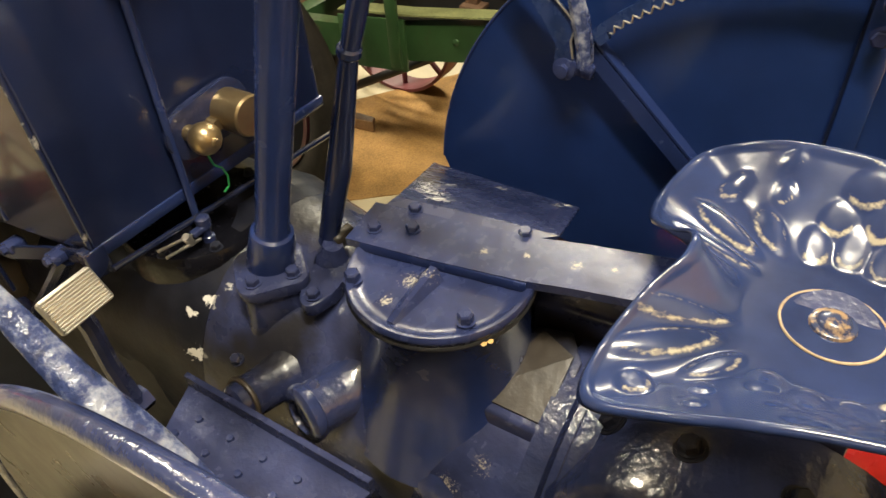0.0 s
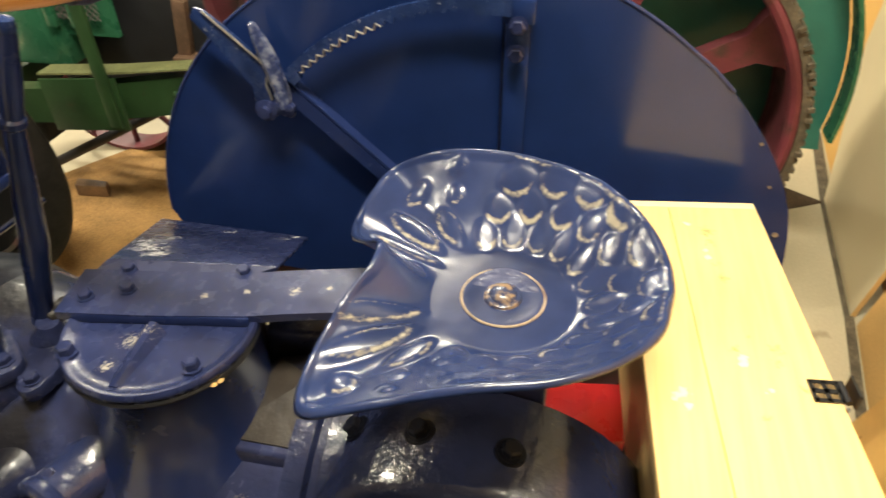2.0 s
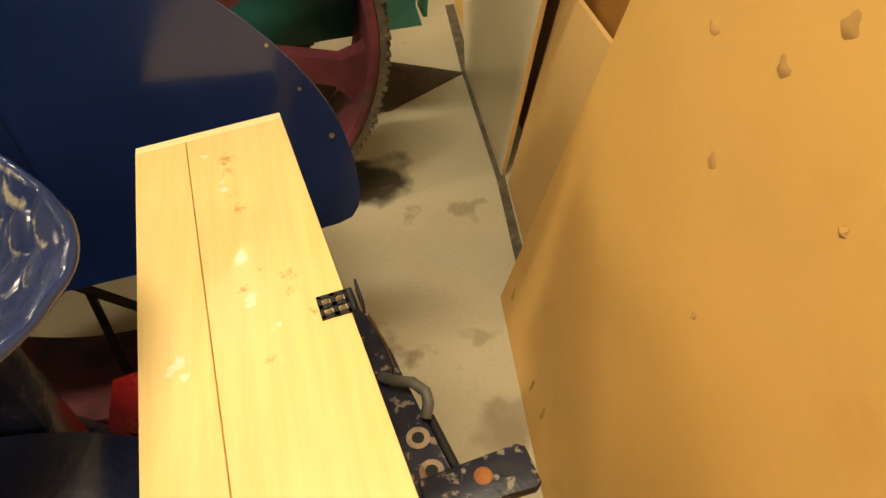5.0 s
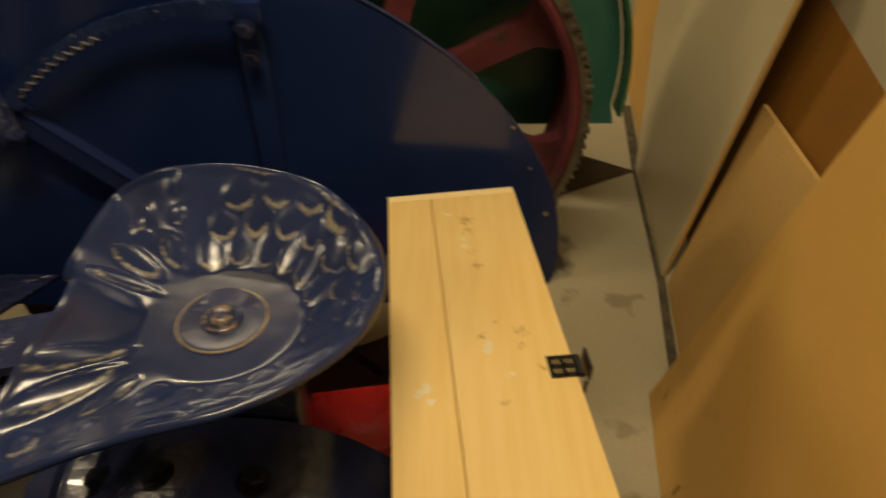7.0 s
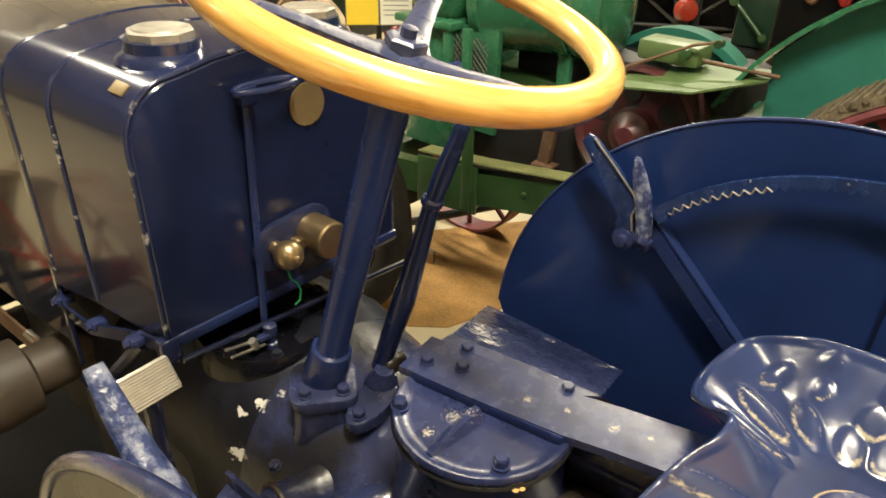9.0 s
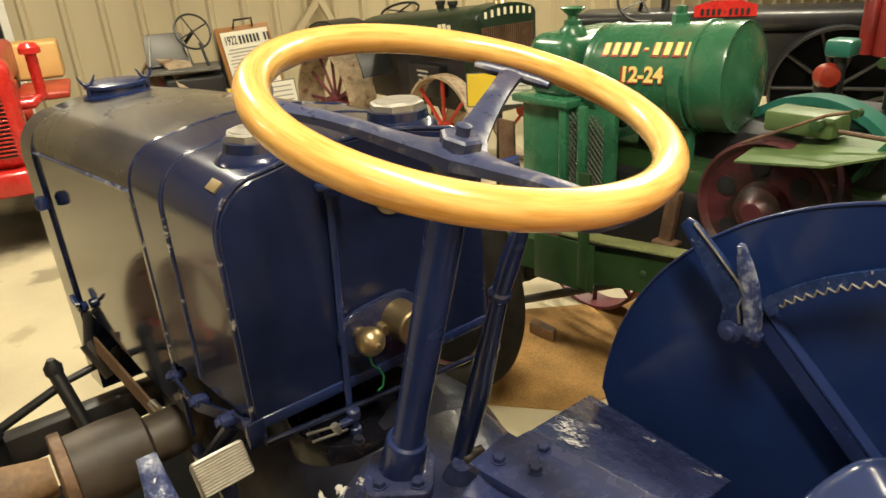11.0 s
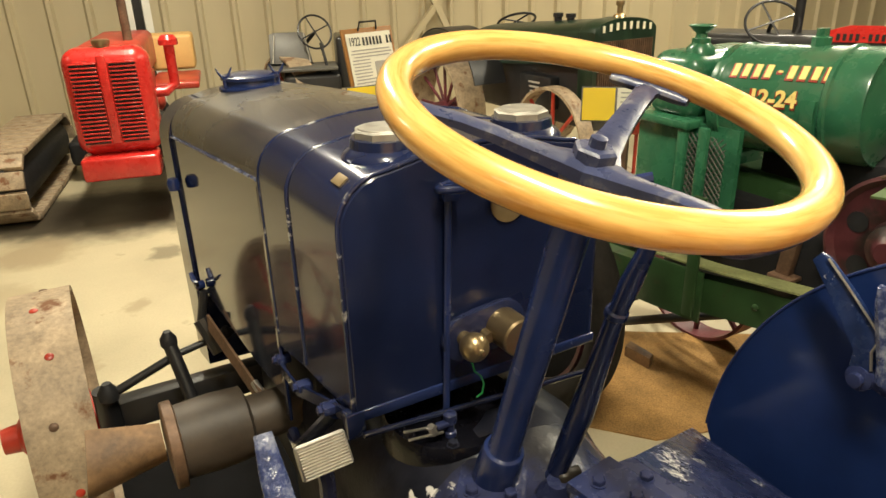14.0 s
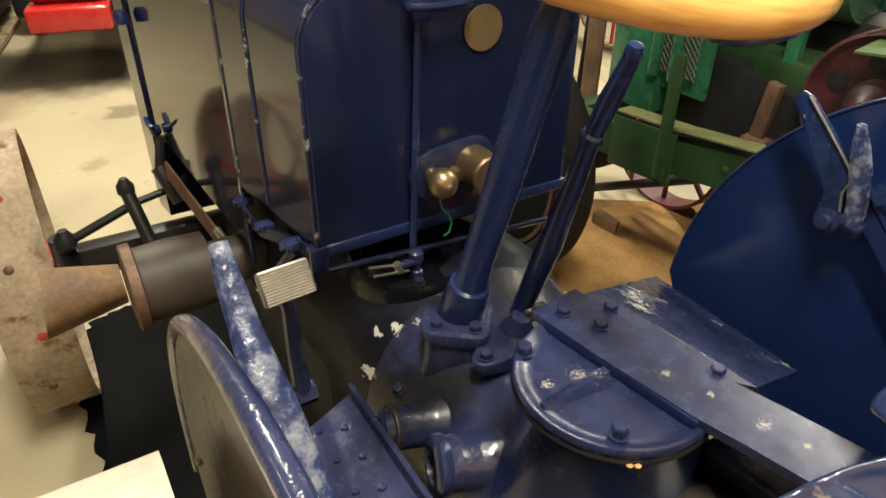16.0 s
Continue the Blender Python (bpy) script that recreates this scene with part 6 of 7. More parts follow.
for k in range(6):
    t = radians(20 + 60 * k)
    bm = bmesh.new()
    spin(bm, FW + Vector((0.0125 - 0.001, 0.125 * math.cos(t), 0.125 * math.sin(t))), (-1, 0, 0), ((0.03, 0), (0.03, 0.0016)), 20)
    part("hole", bm, BLACK, fly)
bm = bmesh.new()
spin(bm, (1.62, 1.33, 0.79), (-1, 0, 0), ((0.25, -0.05), (0.30, -0.05), (0.305, 0.0), (0.305, 0.05), (0.28, 0.05), (0.26, 0.02)), 56)
part("flywheel", bm, TEAL, green, "teal flywheel with a red edge")
bm = bmesh.new()
box(bm, (1.55, 1.45, 0.75), (0.36, 1.0, 0.30), bevel=0.03)
box(bm, (1.38, 1.55, 0.78), (0.10, 0.35, 0.2), bevel=0.03)
part("engine", bm, GREEN_DARK, green, "dark oily green engine")
bm = bmesh.new()
box(bm, (1.36, 1.25, 1.075), (0.11, 0.19, 0.06), bevel=0.012)
gearcase = part("gear_cover", bm, GREEN_PALE, green)
bm = bmesh.new()
slab(bm, [(1.15, 1.33, 0.99), (1.15, 1.10, 1.02), (1.30, 0.96, 1.05), (1.42, 0.96, 1.055), (1.42, 1.36, 1.01)], (0, 0, 0.006))
part("guard_plate", bm, GREEN_PALE, green, "flat light green guard plate")
bm = bmesh.new()
tube(bm, [(1.24, 1.36, 1.02), (1.27, 1.26, 1.07), (1.285, 1.17, 1.115), (1.29, 1.10, 1.135)], 0.0045, 8)
rod(bm, (1.30, 1.14, 1.075), (1.30, 0.93, 1.07), 0.006)
part("control_rod", bm, RUST, green, "thin rusty control rods")
bm = bmesh.new()
spin(bm, (1.285, 1.19, 1.085), (-1, 0, 0), ((0.016, -0.02), (0.016, 0.012), (0.010, 0.014)), 6)
part("nut", bm, GREEN_DARK, green)
bm = bmesh.new()
spin(bm, (1.285, 1.10, 1.13), (-1, 0, 0), ((0.012, -0.015), (0.012, 0.010), (0, 0.012)), 12)
part("knob", bm, GREEN_DARK, green)
bm = bmesh.new()
box(bm, (2.04, 1.47, 1.17), (0.09, 0.09, 0.06), bevel=0.015)
part("tool_box", bm, TEAL, green)
bm = bmesh.new()
spin(bm, (2.0, 1.50, 1.08), (-0.7, -0.7, 0), ((0.04, 0), (0.045, 0.02), (0.035, 0.05), (0.01, 0.058)), 20)
part("magneto_cap", bm, RED_DULL, green, "orange red cap")
bm = bmesh.new()
box(bm, (2.1, 1.26, 1.075), (0.12, 0.13, 0.20), Euler((0, 0, radians(12))).to_matrix(), 0.008)
block = part("cylinder_block", bm, GREEN_BOTTLE, green)
bm = bmesh.new()
rod(bm, (2.03, 1.33, 1.13), (2.01, 1.20, 1.02), 0.008)
spin(bm, (2.03, 1.33, 1.13), (-1, -0.2, 0), ((0.018, -0.01), (0.018, 0.012), (0, 0.014)), 14)
spin(bm, (2.01, 1.20, 1.02), (-1, -0.2, 0), ((0.014, -0.01), (0.014, 0.012), (0, 0.014)), 14)
part("rocker_lever", bm, GREEN_DARK, block)
# support added so that the tool box, cap and block do not float
bm = bmesh.new()
box(bm, (2.0, 1.36, 0.80), (0.40, 0.30, 0.34), bevel=0.03)
rod(bm, (2.04, 1.47, 0.95), (2.04, 1.47, 1.15), 0.02)
rod(bm, (2.0, 1.49, 0.95), (2.01, 1.51, 1.09), 0.03)
part("side_support", bm, BLACK, green, "added black support under the tool box and cap")
bm = bmesh.new()
box(bm, (1.55, 0.75, 0.72), (0.30, 0.75, 0.34), bevel=0.03)
part("gearbox", bm, BLACK, green, "dark greasy gearbox")
for cx in (1.22, 1.98):
    w = part("rear_wheel", wheel_ring(bmesh.new(), (cx, 0.375, 0.605), (1, 0, 0), 0.572, 0.24, 0.025, 80), CRIMSON, green, "faded crimson steel rear wheel with a worn tread")
    bm = bmesh.new()
    for e in (-0.115, 0.115):
        ring_torus(bm, (cx + e, 0.375, 0.605), (1, 0, 0), 0.557, 0.016, 80, 8)
    part("rim_flange", bm, CRIMSON, w)
    bm = bmesh.new()
    wheel_ring(bm, (cx, 0.375, 0.605), (1, 0, 0), 0.592, 0.25, 0.02, 80)
    for i in range(150):
        t = 2 * math.pi * i / 150
        box(bm, (cx + random.uniform(-0.01, 0.01), 0.375 + 0.592 * math.cos(t), 0.605 + 0.592 * math.sin(t)), (0.25, 0.016, 0.012), Euler((t, random.uniform(-0.03, 0.03), 0)).to_matrix())
    part("tread", bm, TREAD, w, "frayed grey brown tread")
    bm = bmesh.new()
    spin(bm, (cx - 0.10, 0.375, 0.605), (1, 0, 0), ((0.06, 0), (0.11, 0.02), (0.11, 0.2), (0.06, 0.22)), 28)
    part("wheel_hub", bm, CRIMSON, w)
    for i in range(8):
        t = 2 * math.pi * i / 8 + 0.32
        d = Vector((0, math.cos(t), math.sin(t)))
        q = Vector((0, -math.sin(t), math.cos(t)))
        c = Vector((cx - 0.02, 0.375, 0.605))
        bm = bmesh.new()
        rings = []
        for r, hw, dx in ((0.09, 0.05, 0.03), (0.3, 0.034, 0.025), (0.48, 0.04, 0.025), (0.535, 0.075, 0.03), (0.557, 0.12, 0.035)):
            rings.append([c + d * r - q * hw - Vector((dx, 0, 0)), c + d * r + q * hw - Vector((dx, 0, 0)), c + d * r + q * hw + Vector((dx, 0, 0)), c + d * r - q * hw + Vector((dx, 0, 0))])
        loft(bm, rings)
        part("spoke", bm, CRIMSON, w)


def guard_arc(r, a0, a1, n=40):
    return [(0.40 + r * math.cos(radians(a0 + (a1 - a0) * i / n)), 0.62 + r * math.sin(radians(a0 + (a1 - a0) * i / n))) for i in range(n + 1)]


# the far guard's shade is put into its colour: bottle green instead of teal
for gx, lip, mt, edge, words in ((1.37, -0.075, TEAL, GREEN, "flat teal green rear mudguard"), (1.83, 0.3, GREEN_BOTTLE, GREEN, "rear mudguard in dark green with its shade painted in")):
    arc = guard_arc(0.752, 40, 188)
    bm = bmesh.new()
    low = [(-0.36, 0.45), (0.5, 0.45), (0.95, 0.62)]
    slab(bm, [(gx, *p) for p in arc + low], (0.006, 0, 0))
    mg = part("mudguard", bm, mt, green, words)
    bm = bmesh.new()
    strip(bm, [(gx + lip / 2, *p) for p in guard_arc(0.757, 26, 188)], (abs(lip), 0, 0), 0.012)
    part("mudguard_lip", bm, edge, mg, "green curved edge")
fwh = part("front_wheel", wheel_ring(bmesh.new(), (1.72, 2.25, 0.30), (1, 0, 0), 0.30, 0.12, 0.014), CRIMSON, green, "crimson steel front wheel")
for i in range(8):
    t = 2 * math.pi * i / 8
    bm = bmesh.new()
    rod(bm, (1.72, 2.25 + 0.03 * math.cos(t), 0.30 + 0.03 * math.sin(t)), (1.72, 2.25 + 0.29 * math.cos(t), 0.30 + 0.29 * math.sin(t)), 0.012, seg=8)
    part("spoke", bm, CRIMSON, fwh)
for a, b, r in (((1.27, 2.28, 0.165), (1.33, 1.80, 0.40), 0.018), ((1.28, 2.33, 0.23), (1.30, 2.08, 0.43), 0.02)):
    bm = bmesh.new()
    rod(bm, a, b, r, seg=12)
    part("axle_stay", bm, BLACK_PAINT, green, "dark greasy axle stay")
bm = bmesh.new()
box(bm, (1.5, 2.2, 0.36), (0.62, 0.07, 0.09), bevel=0.012)
box(bm, (1.36, 2.03, 0.42), (0.10, 0.16, 0.10), Euler((0.3, 0.2, 0)).to_matrix(), 0.02)
part("front_axle", bm, BLACK, green, "greasy black front axle")
bm = bmesh.new()
box(bm, (1.32, 2.40, 0.66), (0.012, 0.09, 0.52), bevel=0.003)
box(bm, (1.31, 2.39, 0.40), (0.05, 0.13, 0.012), bevel=0.003)
part("upright", bm, RUST, green, "brown rusty upright bar")
bm = bmesh.new()
box(bm, (1.29, 1.60, 0.72), (0.03, 0.045, 0.19), Euler((0.12, 0, 0)).to_matrix(), 0.004)
box(bm, (1.28, 1.60, 0.635), (0.06, 0.08, 0.014), bevel=0.003)
part("engine_foot", bm, RUST, green, "rusty brown engine bracket")
bm = bmesh.new()
box(bm, (1.52, 1.72, 0.63), (0.40, 0.85, 0.40), bevel=0.05)
box(bm, (1.58, 1.45, 0.86), (0.34, 0.80, 0.30), bevel=0.04)
part("crankcase", bm, BLACK, green, "black oily crankcase")
bm = bmesh.new()
slab(bm, [(1.30, 2.12, 0.008), (1.34, 2.14, 0.008), (1.34, 2.27, 0.008), (1.29, 2.25, 0.008)], (0, 0, 0.05), 0.004)
tagged(part("wheel_chock", bm, RUST_BROWN), "rough brown timber wheel chock on the floor", "chock")


# ---- machines further off ----
def local(at, turn):
    return pose(*at, 0, 0, turn)


def lbox(bm, m, c, s, bevel=0.0, seg=3):
    return box(bm, m @ Vector(c), s, m.to_3x3(), bevel, seg)


def spoked(name, m, c, axis, R, width, rim, spoke_mat, parent, label, spokes=8, thick=0.02):
    c, axis = m @ Vector(c), m.to_3x3() @ Vector(axis)
    w = part(name, wheel_ring(bmesh.new(), c, axis, R, width, thick, 48), rim, parent, label)
    a, u, v = frame_of(axis)
    for i in range(spokes):
        d = u * math.cos(2 * math.pi * i / spokes) + v * math.sin(2 * math.pi * i / spokes)
        bm = bmesh.new()
        rod(bm, c + d * 0.04, c + d * (R - thick / 2), 0.014, seg=8)
        part("spoke", bm, spoke_mat, w)
    bm = bmesh.new()
    spin(bm, c - a * width * 0.5, a, ((0.05, 0), (0.06, width * 0.3), (0.06, width * 0.7), (0.05, width)), 16)
    part("wheel_hub", bm, spoke_mat, w)
    return w


def iron_wheel(m, c, axis, R, parent, mat, arms=4, r=0.012):
    """A thin iron steering wheel."""
    c, axis = m @ Vector(c), m.to_3x3() @ Vector(axis)
    w = part("steering_wheel", ring_torus(bmesh.new(), c, axis, R, r, 40, 8), mat, parent)
    a, u, v = frame_of(axis)
    for i in range(arms):
        d = u * math.cos(2 * math.pi * i / arms + 0.4) + v * math.sin(2 * math.pi * i / arms + 0.4)
        bm = bmesh.new()
        rod(bm, c, c + d * R, r * 0.7, seg=6)
        part("spoke", bm, mat, w)
    bm = bmesh.new()
    rod(bm, c - a * 0.35, c, 0.016, seg=10)
    part("column", bm, mat, w)
    return w


# red crawler: its own x to its left side, y to its back
C = local((-0.29, 5.3, 0), -12)
redt = thing("crawler_tractor", (-0.2, 6.0, 0), "bright red crawler tractor with a slatted grille", "tractor")
bm = bmesh.new()
lbox(bm, C, (0.01, 0.14, 0.80), (0.52, 0.28, 0.68), 0.10, 7)
nose = part("nose", bm, RED, redt, "bright red grille shell")
for s in (-1, 1):
    for k in range(20):
        bm = bmesh.new()
        lbox(bm, C, (s * 0.115, -0.004, 0.555 + 0.0255 * k), (0.155, 0.02, 0.010), 0.003, 1)
        part("slot", bm, BLACK, nose)
        bm = bmesh.new()
        lbox(bm, C, (s * 0.115, -0.010, 0.568 + 0.0255 * k), (0.165, 0.022, 0.011), 0.004, 2)
        part("slat", bm, RED, nose)
bm = bmesh.new()
lbox(bm, C, (0, -0.012, 0.82), (0.055, 0.02, 0.56), 0.008)
part("grille_bar", bm, RED, nose)
bm = bmesh.new()
spin(bm, C @ Vector((0.0, 0.12, 1.135)), (0, 0, 1), ((0.05, 0), (0.05, 0.02), (0.055, 0.022), (0.055, 0.045), (0.045, 0.05)), 12)
part("radiator_cap", bm, BRASS, nose, "dull brass radiator cap")
bm = bmesh.new()
lbox(bm, C, (0.0, 0.02, 0.395), (0.47, 0.22, 0.15), 0.02)
part("bumper", bm, RED, redt)
bm = bmesh.new()
lbox(bm, C, (0, 0.85, 1.0), (0.40, 1.3, 0.28), 0.06, 4)
part("bonnet", bm, RED_DULL, redt)
bm = bmesh.new()
lbox(bm, C, (0, 0.9, 0.62), (0.34, 1.4, 0.5), 0.03)
# low block added to stand for the shade between the tracks
lbox(bm, C, (0, 1.5, 0.24), (1.1, 0.7, 0.2), 0.04)
part("engine", bm, BLACK, redt, "black greasy engine, with a block added for the shade under the crawler")
bm = bmesh.new()
tube(bm, [C @ Vector(p) for p in ((0.2, 0.35, 0.80), (0.32, 0.35, 0.80), (0.38, 0.4, 0.84), (0.38, 0.4, 1.05))], 0.035, 12)
spin(bm, C @ Vector((0.38, 0.4, 1.05)), (0, 0, 1), ((0.035, 0), (0.035, 0.05), (0.065, 0.055), (0.065, 0.09), (0.04, 0.12), (0, 0.125)), 20)
part("air_intake", bm, RED, redt)
bm = bmesh.new()
rod(bm, C @ Vector((0.12, 0.5, 1.12)), C @ Vector((0.12, 0.5, 1.75)), 0.03)
part("exhaust_pipe", bm, RUST, redt, "rusty upright exhaust pipe")
for yy, zz, r in ((0.42, 0.62, 0.05), (0.62, 0.70, 0.07), (0.85, 0.60, 0.06)):
    bm = bmesh.new()
    spin(bm, C @ Vector((0.15, yy, zz)), C.to_3x3() @ Vector((1, 0, 0)), ((r, 0), (r, 0.10), (r * 0.7, 0.12), (r * 0.4, 0.13), (0, 0.135)), 18)
    part("engine_cover", bm, RED_DULL if zz > 0.65 else BLACK_PAINT, redt)
bm = bmesh.new()
lbox(bm, C, (0.36, 1.05, 0.78), (0.34, 0.7, 0.05), 0.015)
lbox(bm, C, (0.20, 0.55, 0.80), (0.05, 0.5, 0.22), 0.01)
part("side_cover", bm, RED_DULL, redt, "dull red mudguard and side cover")
bm = bmesh.new()
lbox(bm, C, (0.25, 1.6, 0.95), (0.5, 0.35, 0.28), 0.03)
part("seat_box", bm, MDF_PALE, redt, "tan operator seat")
for s in (-1, 1):
    bm = bmesh.new()
    lbox(bm, C, (s * 0.76, 0.95, 0.27), (0.24, 1.75, 0.36), 0.15, 5)
    track = part("track", bm, BLACK, redt, "steel crawler track with timber grousers")
    for k in range(30):
        # plates run round an oval of two half circles and two straights
        per, L, R = k / 30 * (2 * 1.3 + 2 * math.pi * 0.225), 1.3, 0.225
        if per < L:
            yy, zz, an = 0.3 + per, 0.255 + R, 0.0
        elif per < L + math.pi * R:
            t = (per - L) / R
            yy, zz, an = 0.3 + L + R * math.sin(t), 0.255 + R * math.cos(t), -t
        elif per < 2 * L + math.pi * R:
            yy, zz, an = 0.3 + L - (per - L - math.pi * R), 0.255 - R, math.pi
        else:
            t = (per - 2 * L - math.pi * R) / R
            yy, zz, an = 0.3 - R * math.sin(t), 0.255 - R * math.cos(t), math.pi - t
        bm = bmesh.new()
        box(bm, C @ Vector((s * 0.80, yy, zz)), (0.36, 0.118, 0.04), C.to_3x3() @ Euler((an, 0, 0)).to_matrix(), 0.006)
        part("track_plate", bm, RUST_PALE, track)

# grey tractor by the wall
G = local((1.5, 6.6, 0), -18)
grey = thing("tractor", (1.5, 6.6, 0), "grey vintage tractor with an iron steering wheel", "tractor")
bm = bmesh.new()
panel = [(-0.36, -0.02, 0.775), (0.02, -0.02, 0.775), (-0.03, 0.09, 1.02), (-0.06, 0.10, 1.035), (-0.31, 0.10, 1.035), (-0.35, 0.09, 1.02)]
slab(bm, [G @ Vector(p) for p in panel], G.to_3x3() @ Vector((0, 0.10, -0.02)), 0.006)
seat_box = part("seat_box", bm, GREY_PAINT, grey, "grey sheet metal seat box")
bm = bmesh.new()
lbox(bm, G, (-0.08, -0.08, 0.745), (0.62, 0.42, 0.028), 0.008)
part("seat_shelf", bm, GREY_PAINT, grey)
for x in (-0.335, -0.005):
    bm = bmesh.new()
    rod(bm, G @ Vector((x, -0.03, 0.78)), G @ Vector((x - math.copysign(0.035, x + 0.17), 0.075, 1.02)), 0.007)
    part("edge_bead", bm, ALLOY, seat_box)
spoked("rear_wheel", G, (-0.2, 0.1, 0.42), (1, 0.5, 0), 0.42, 0.22, RUST_PALE, RED_DULL, grey, "tan steel rear wheel with bolt holes", 8)
bm = bmesh.new()
lbox(bm, G, (0.0, 0.2, 0.5), (0.5, 0.9, 0.4), 0.04)
lbox(bm, G, (0.37, 0.2, 0.76), (0.26, 0.5, 0.46), 0.03)
part("engine", bm, BLACK_PAINT, grey)
iron_wheel(G, (0.06, -0.05, 1.04), (0.25, -0.8, 0.35), 0.15, grey, BLACK_PAINT, 4, 0.009)
bm = bmesh.new()
tube(bm, [G @ Vector(p) for p in ((0.1, -0.1, 0.95), (0.14, -0.15, 0.75), (0.25, -0.2, 0.45))], 0.014, 8)
part("control_lever", bm, BLACK_PAINT, grey)


# sign stands
def sign_stand(at, turn, w, h, title, label):
    S = local(at, turn) @ pose(0, 0, 0, -12)
    st = thing("sign_stand", (at[0], at[1], 0), label, "sign")
    bm = bmesh.new()
    lbox(bm, S, (0, 0.006, 0), (w, 0.008, h), 0.002)
    bd = part("backing_board", bm, MDF_BROWN if title else GREY_PAINT, st, "brown hardboard clipboard")
    bm = bmesh.new()
    lbox(bm, S, (0.0, 0, -0.004), (w - 0.03, 0.003, h - 0.03))
    part("sheet", bm, PAPER, bd, "printed cream information sheet")
    bm = bmesh.new()
    tube(bm, [S @ Vector(p) for p in ((-0.045, 0, h / 2 - 0.01), (-0.04, -0.012, h / 2 + 0.02), (0.04, -0.012, h / 2 + 0.02), (0.045, 0, h / 2 - 0.01))], 0.004, 8)
    part("clip", bm, BLACK_PAINT, bd)
    bm = bmesh.new()
    rod(bm, S @ Vector((0, 0.02, -h / 2 + 0.02)), (at[0], at[1] + 0.08, 0.0), 0.014)
    spin(bm, (at[0], at[1] + 0.08, 0), (0, 0, 1), ((0.13, 0), (0.12, 0.015), (0.02, 0.02)), 20)
    part("post", bm, BLACK_PAINT, st)
    return st, bd, S


st, bd, S = sign_stand((0.56, 3.0, 1.125), 14, 0.25, 0.44, True, "brown clipboard sign with a printed history sheet on a stand")
lettering("title", "1922", 0.046, 0.0006, S @ pose(-0.073, -0.003, 0.168, 90), INK, bd, 0.62)
mark_bars("title_bars", "IIIIII II", 0.046, 0.0006, S @ pose(0.038, -0.003, 0.168, 90), INK, bd, 0.58)
for k in range(20):
    wd = 0.09 if 2 < k < 9 else 0.2
    bm = bmesh.new()
    lbox(bm, S, (-0.1 + wd / 2, -0.0028, 0.135 - 0.0125 * k), (wd * (0.93 + 0.07 * math.sin(k * 2.1)), 0.001, 0.0045))
    part("print_line", bm, GREY_INK, bd)
for cx, cz, sx, sz in ((0.05, 0.06, 0.085, 0.055), (-0.06, -0.14, 0.06, 0.035)):
    bm = bmesh.new()
    lbox(bm, S, (cx, -0.0028, cz), (sx, 0.001, sz))
    part("printed_picture", bm, GREY_INK, bd)


def card_holder(at, turn, label):
    S = local(at, turn) @ pose(0, 0, 0, -14)
    ch = thing("information_card", (at[0], at[1], 0), label, "sign")
    bm = bmesh.new()
    lbox(bm, S, (0, 0.004, 0), (0.27, 0.005, 0.135), 0.001)
    b = part("holder", bm, GREY_PAINT, ch)
    for cx, mt, lb in ((-0.067, YELLOW, "yellow card"), (0.067, PAPER, "white printed card")):
        bm = bmesh.new()
        lbox(bm, S, (cx, 0, 0), (0.126, 0.003, 0.127))
        cd = part("card", bm, mt, b, lb)
        if mt is PAPER:
            for k in range(5):
                bm = bmesh.new()
                lbox(bm, S, (cx, -0.002, 0.045 - 0.018 * k), (0.10, 0.001, 0.005))
                part("print_line", bm, GREY_INK, cd)
    bm = bmesh.new()
    rod(bm, S @ Vector((0, 0.01, -0.03)), (at[0], at[1] + 0.05, 0.0), 0.012)
    spin(bm, (at[0], at[1] + 0.05, 0), (0, 0, 1), ((0.12, 0), (0.11, 0.012), (0.02, 0.018)), 20)
    part("post", bm, BLACK_PAINT, ch)
    return ch


card_holder((0.53, 2.9, 1.07), -6, "yellow and white information card on a stand")
card_holder((1.35, 2.47, 1.03), -42, "yellow and white information card by the green tractor")

# bottle green tractor facing the other way
bottle = thing("tractor", (2.15, 4.0, 0), "bottle green vintage tractor with a finned radiator", "tractor")
bm = bmesh.new()
prof = [(1.88, 0.62), (1.88, 1.19)] + [(2.165 + 0.285 * math.cos(radians(a)), 1.19 + 0.085 * math.sin(radians(a))) for a in range(180, -1, -12)] + [(2.45, 0.62)]
slab(bm, [(x, 3.2, z) for x, z in prof], (0, 0.16, 0), 0.01)
pr = part("radiator", bm, GREEN_BOTTLE, bottle, "bottle green radiator shell with white marks")
for k in range(26):
    bm = bmesh.new()
    box(bm, (1.925 + 0.0192 * k, 3.196, 0.90), (0.009, 0.016, 0.46), bevel=0.002, seg=1)
    part("fin", bm, RUST, pr)
for k in range(8):
    mark_bars("mark", "I", 0.066 if k in (0, 7) else 0.074, 0.003, pose(1.955 + 0.0605 * k, 3.194, 1.205 + 0.02 * math.sin(math.pi * (k + 0.5) / 8), 90), CREAM, pr, 0.85)
bm = bmesh.new()
hood = lambda y, w, z: [(2.165 + w * math.cos(radians(a)), y, z + 0.085 * math.sin(radians(a))) for a in range(180, -1, -15)] + [(2.165 + w, y, z - 0.22), (2.165 - w, y, z - 0.22)]
loft(bm, [hood(3.36, 0.27, 1.18), hood(4.0, 0.27, 1.13), hood(4.75, 0.28, 1.07)])
ph = part("bonnet", bm, GREEN_BOTTLE, bottle, "", 40)
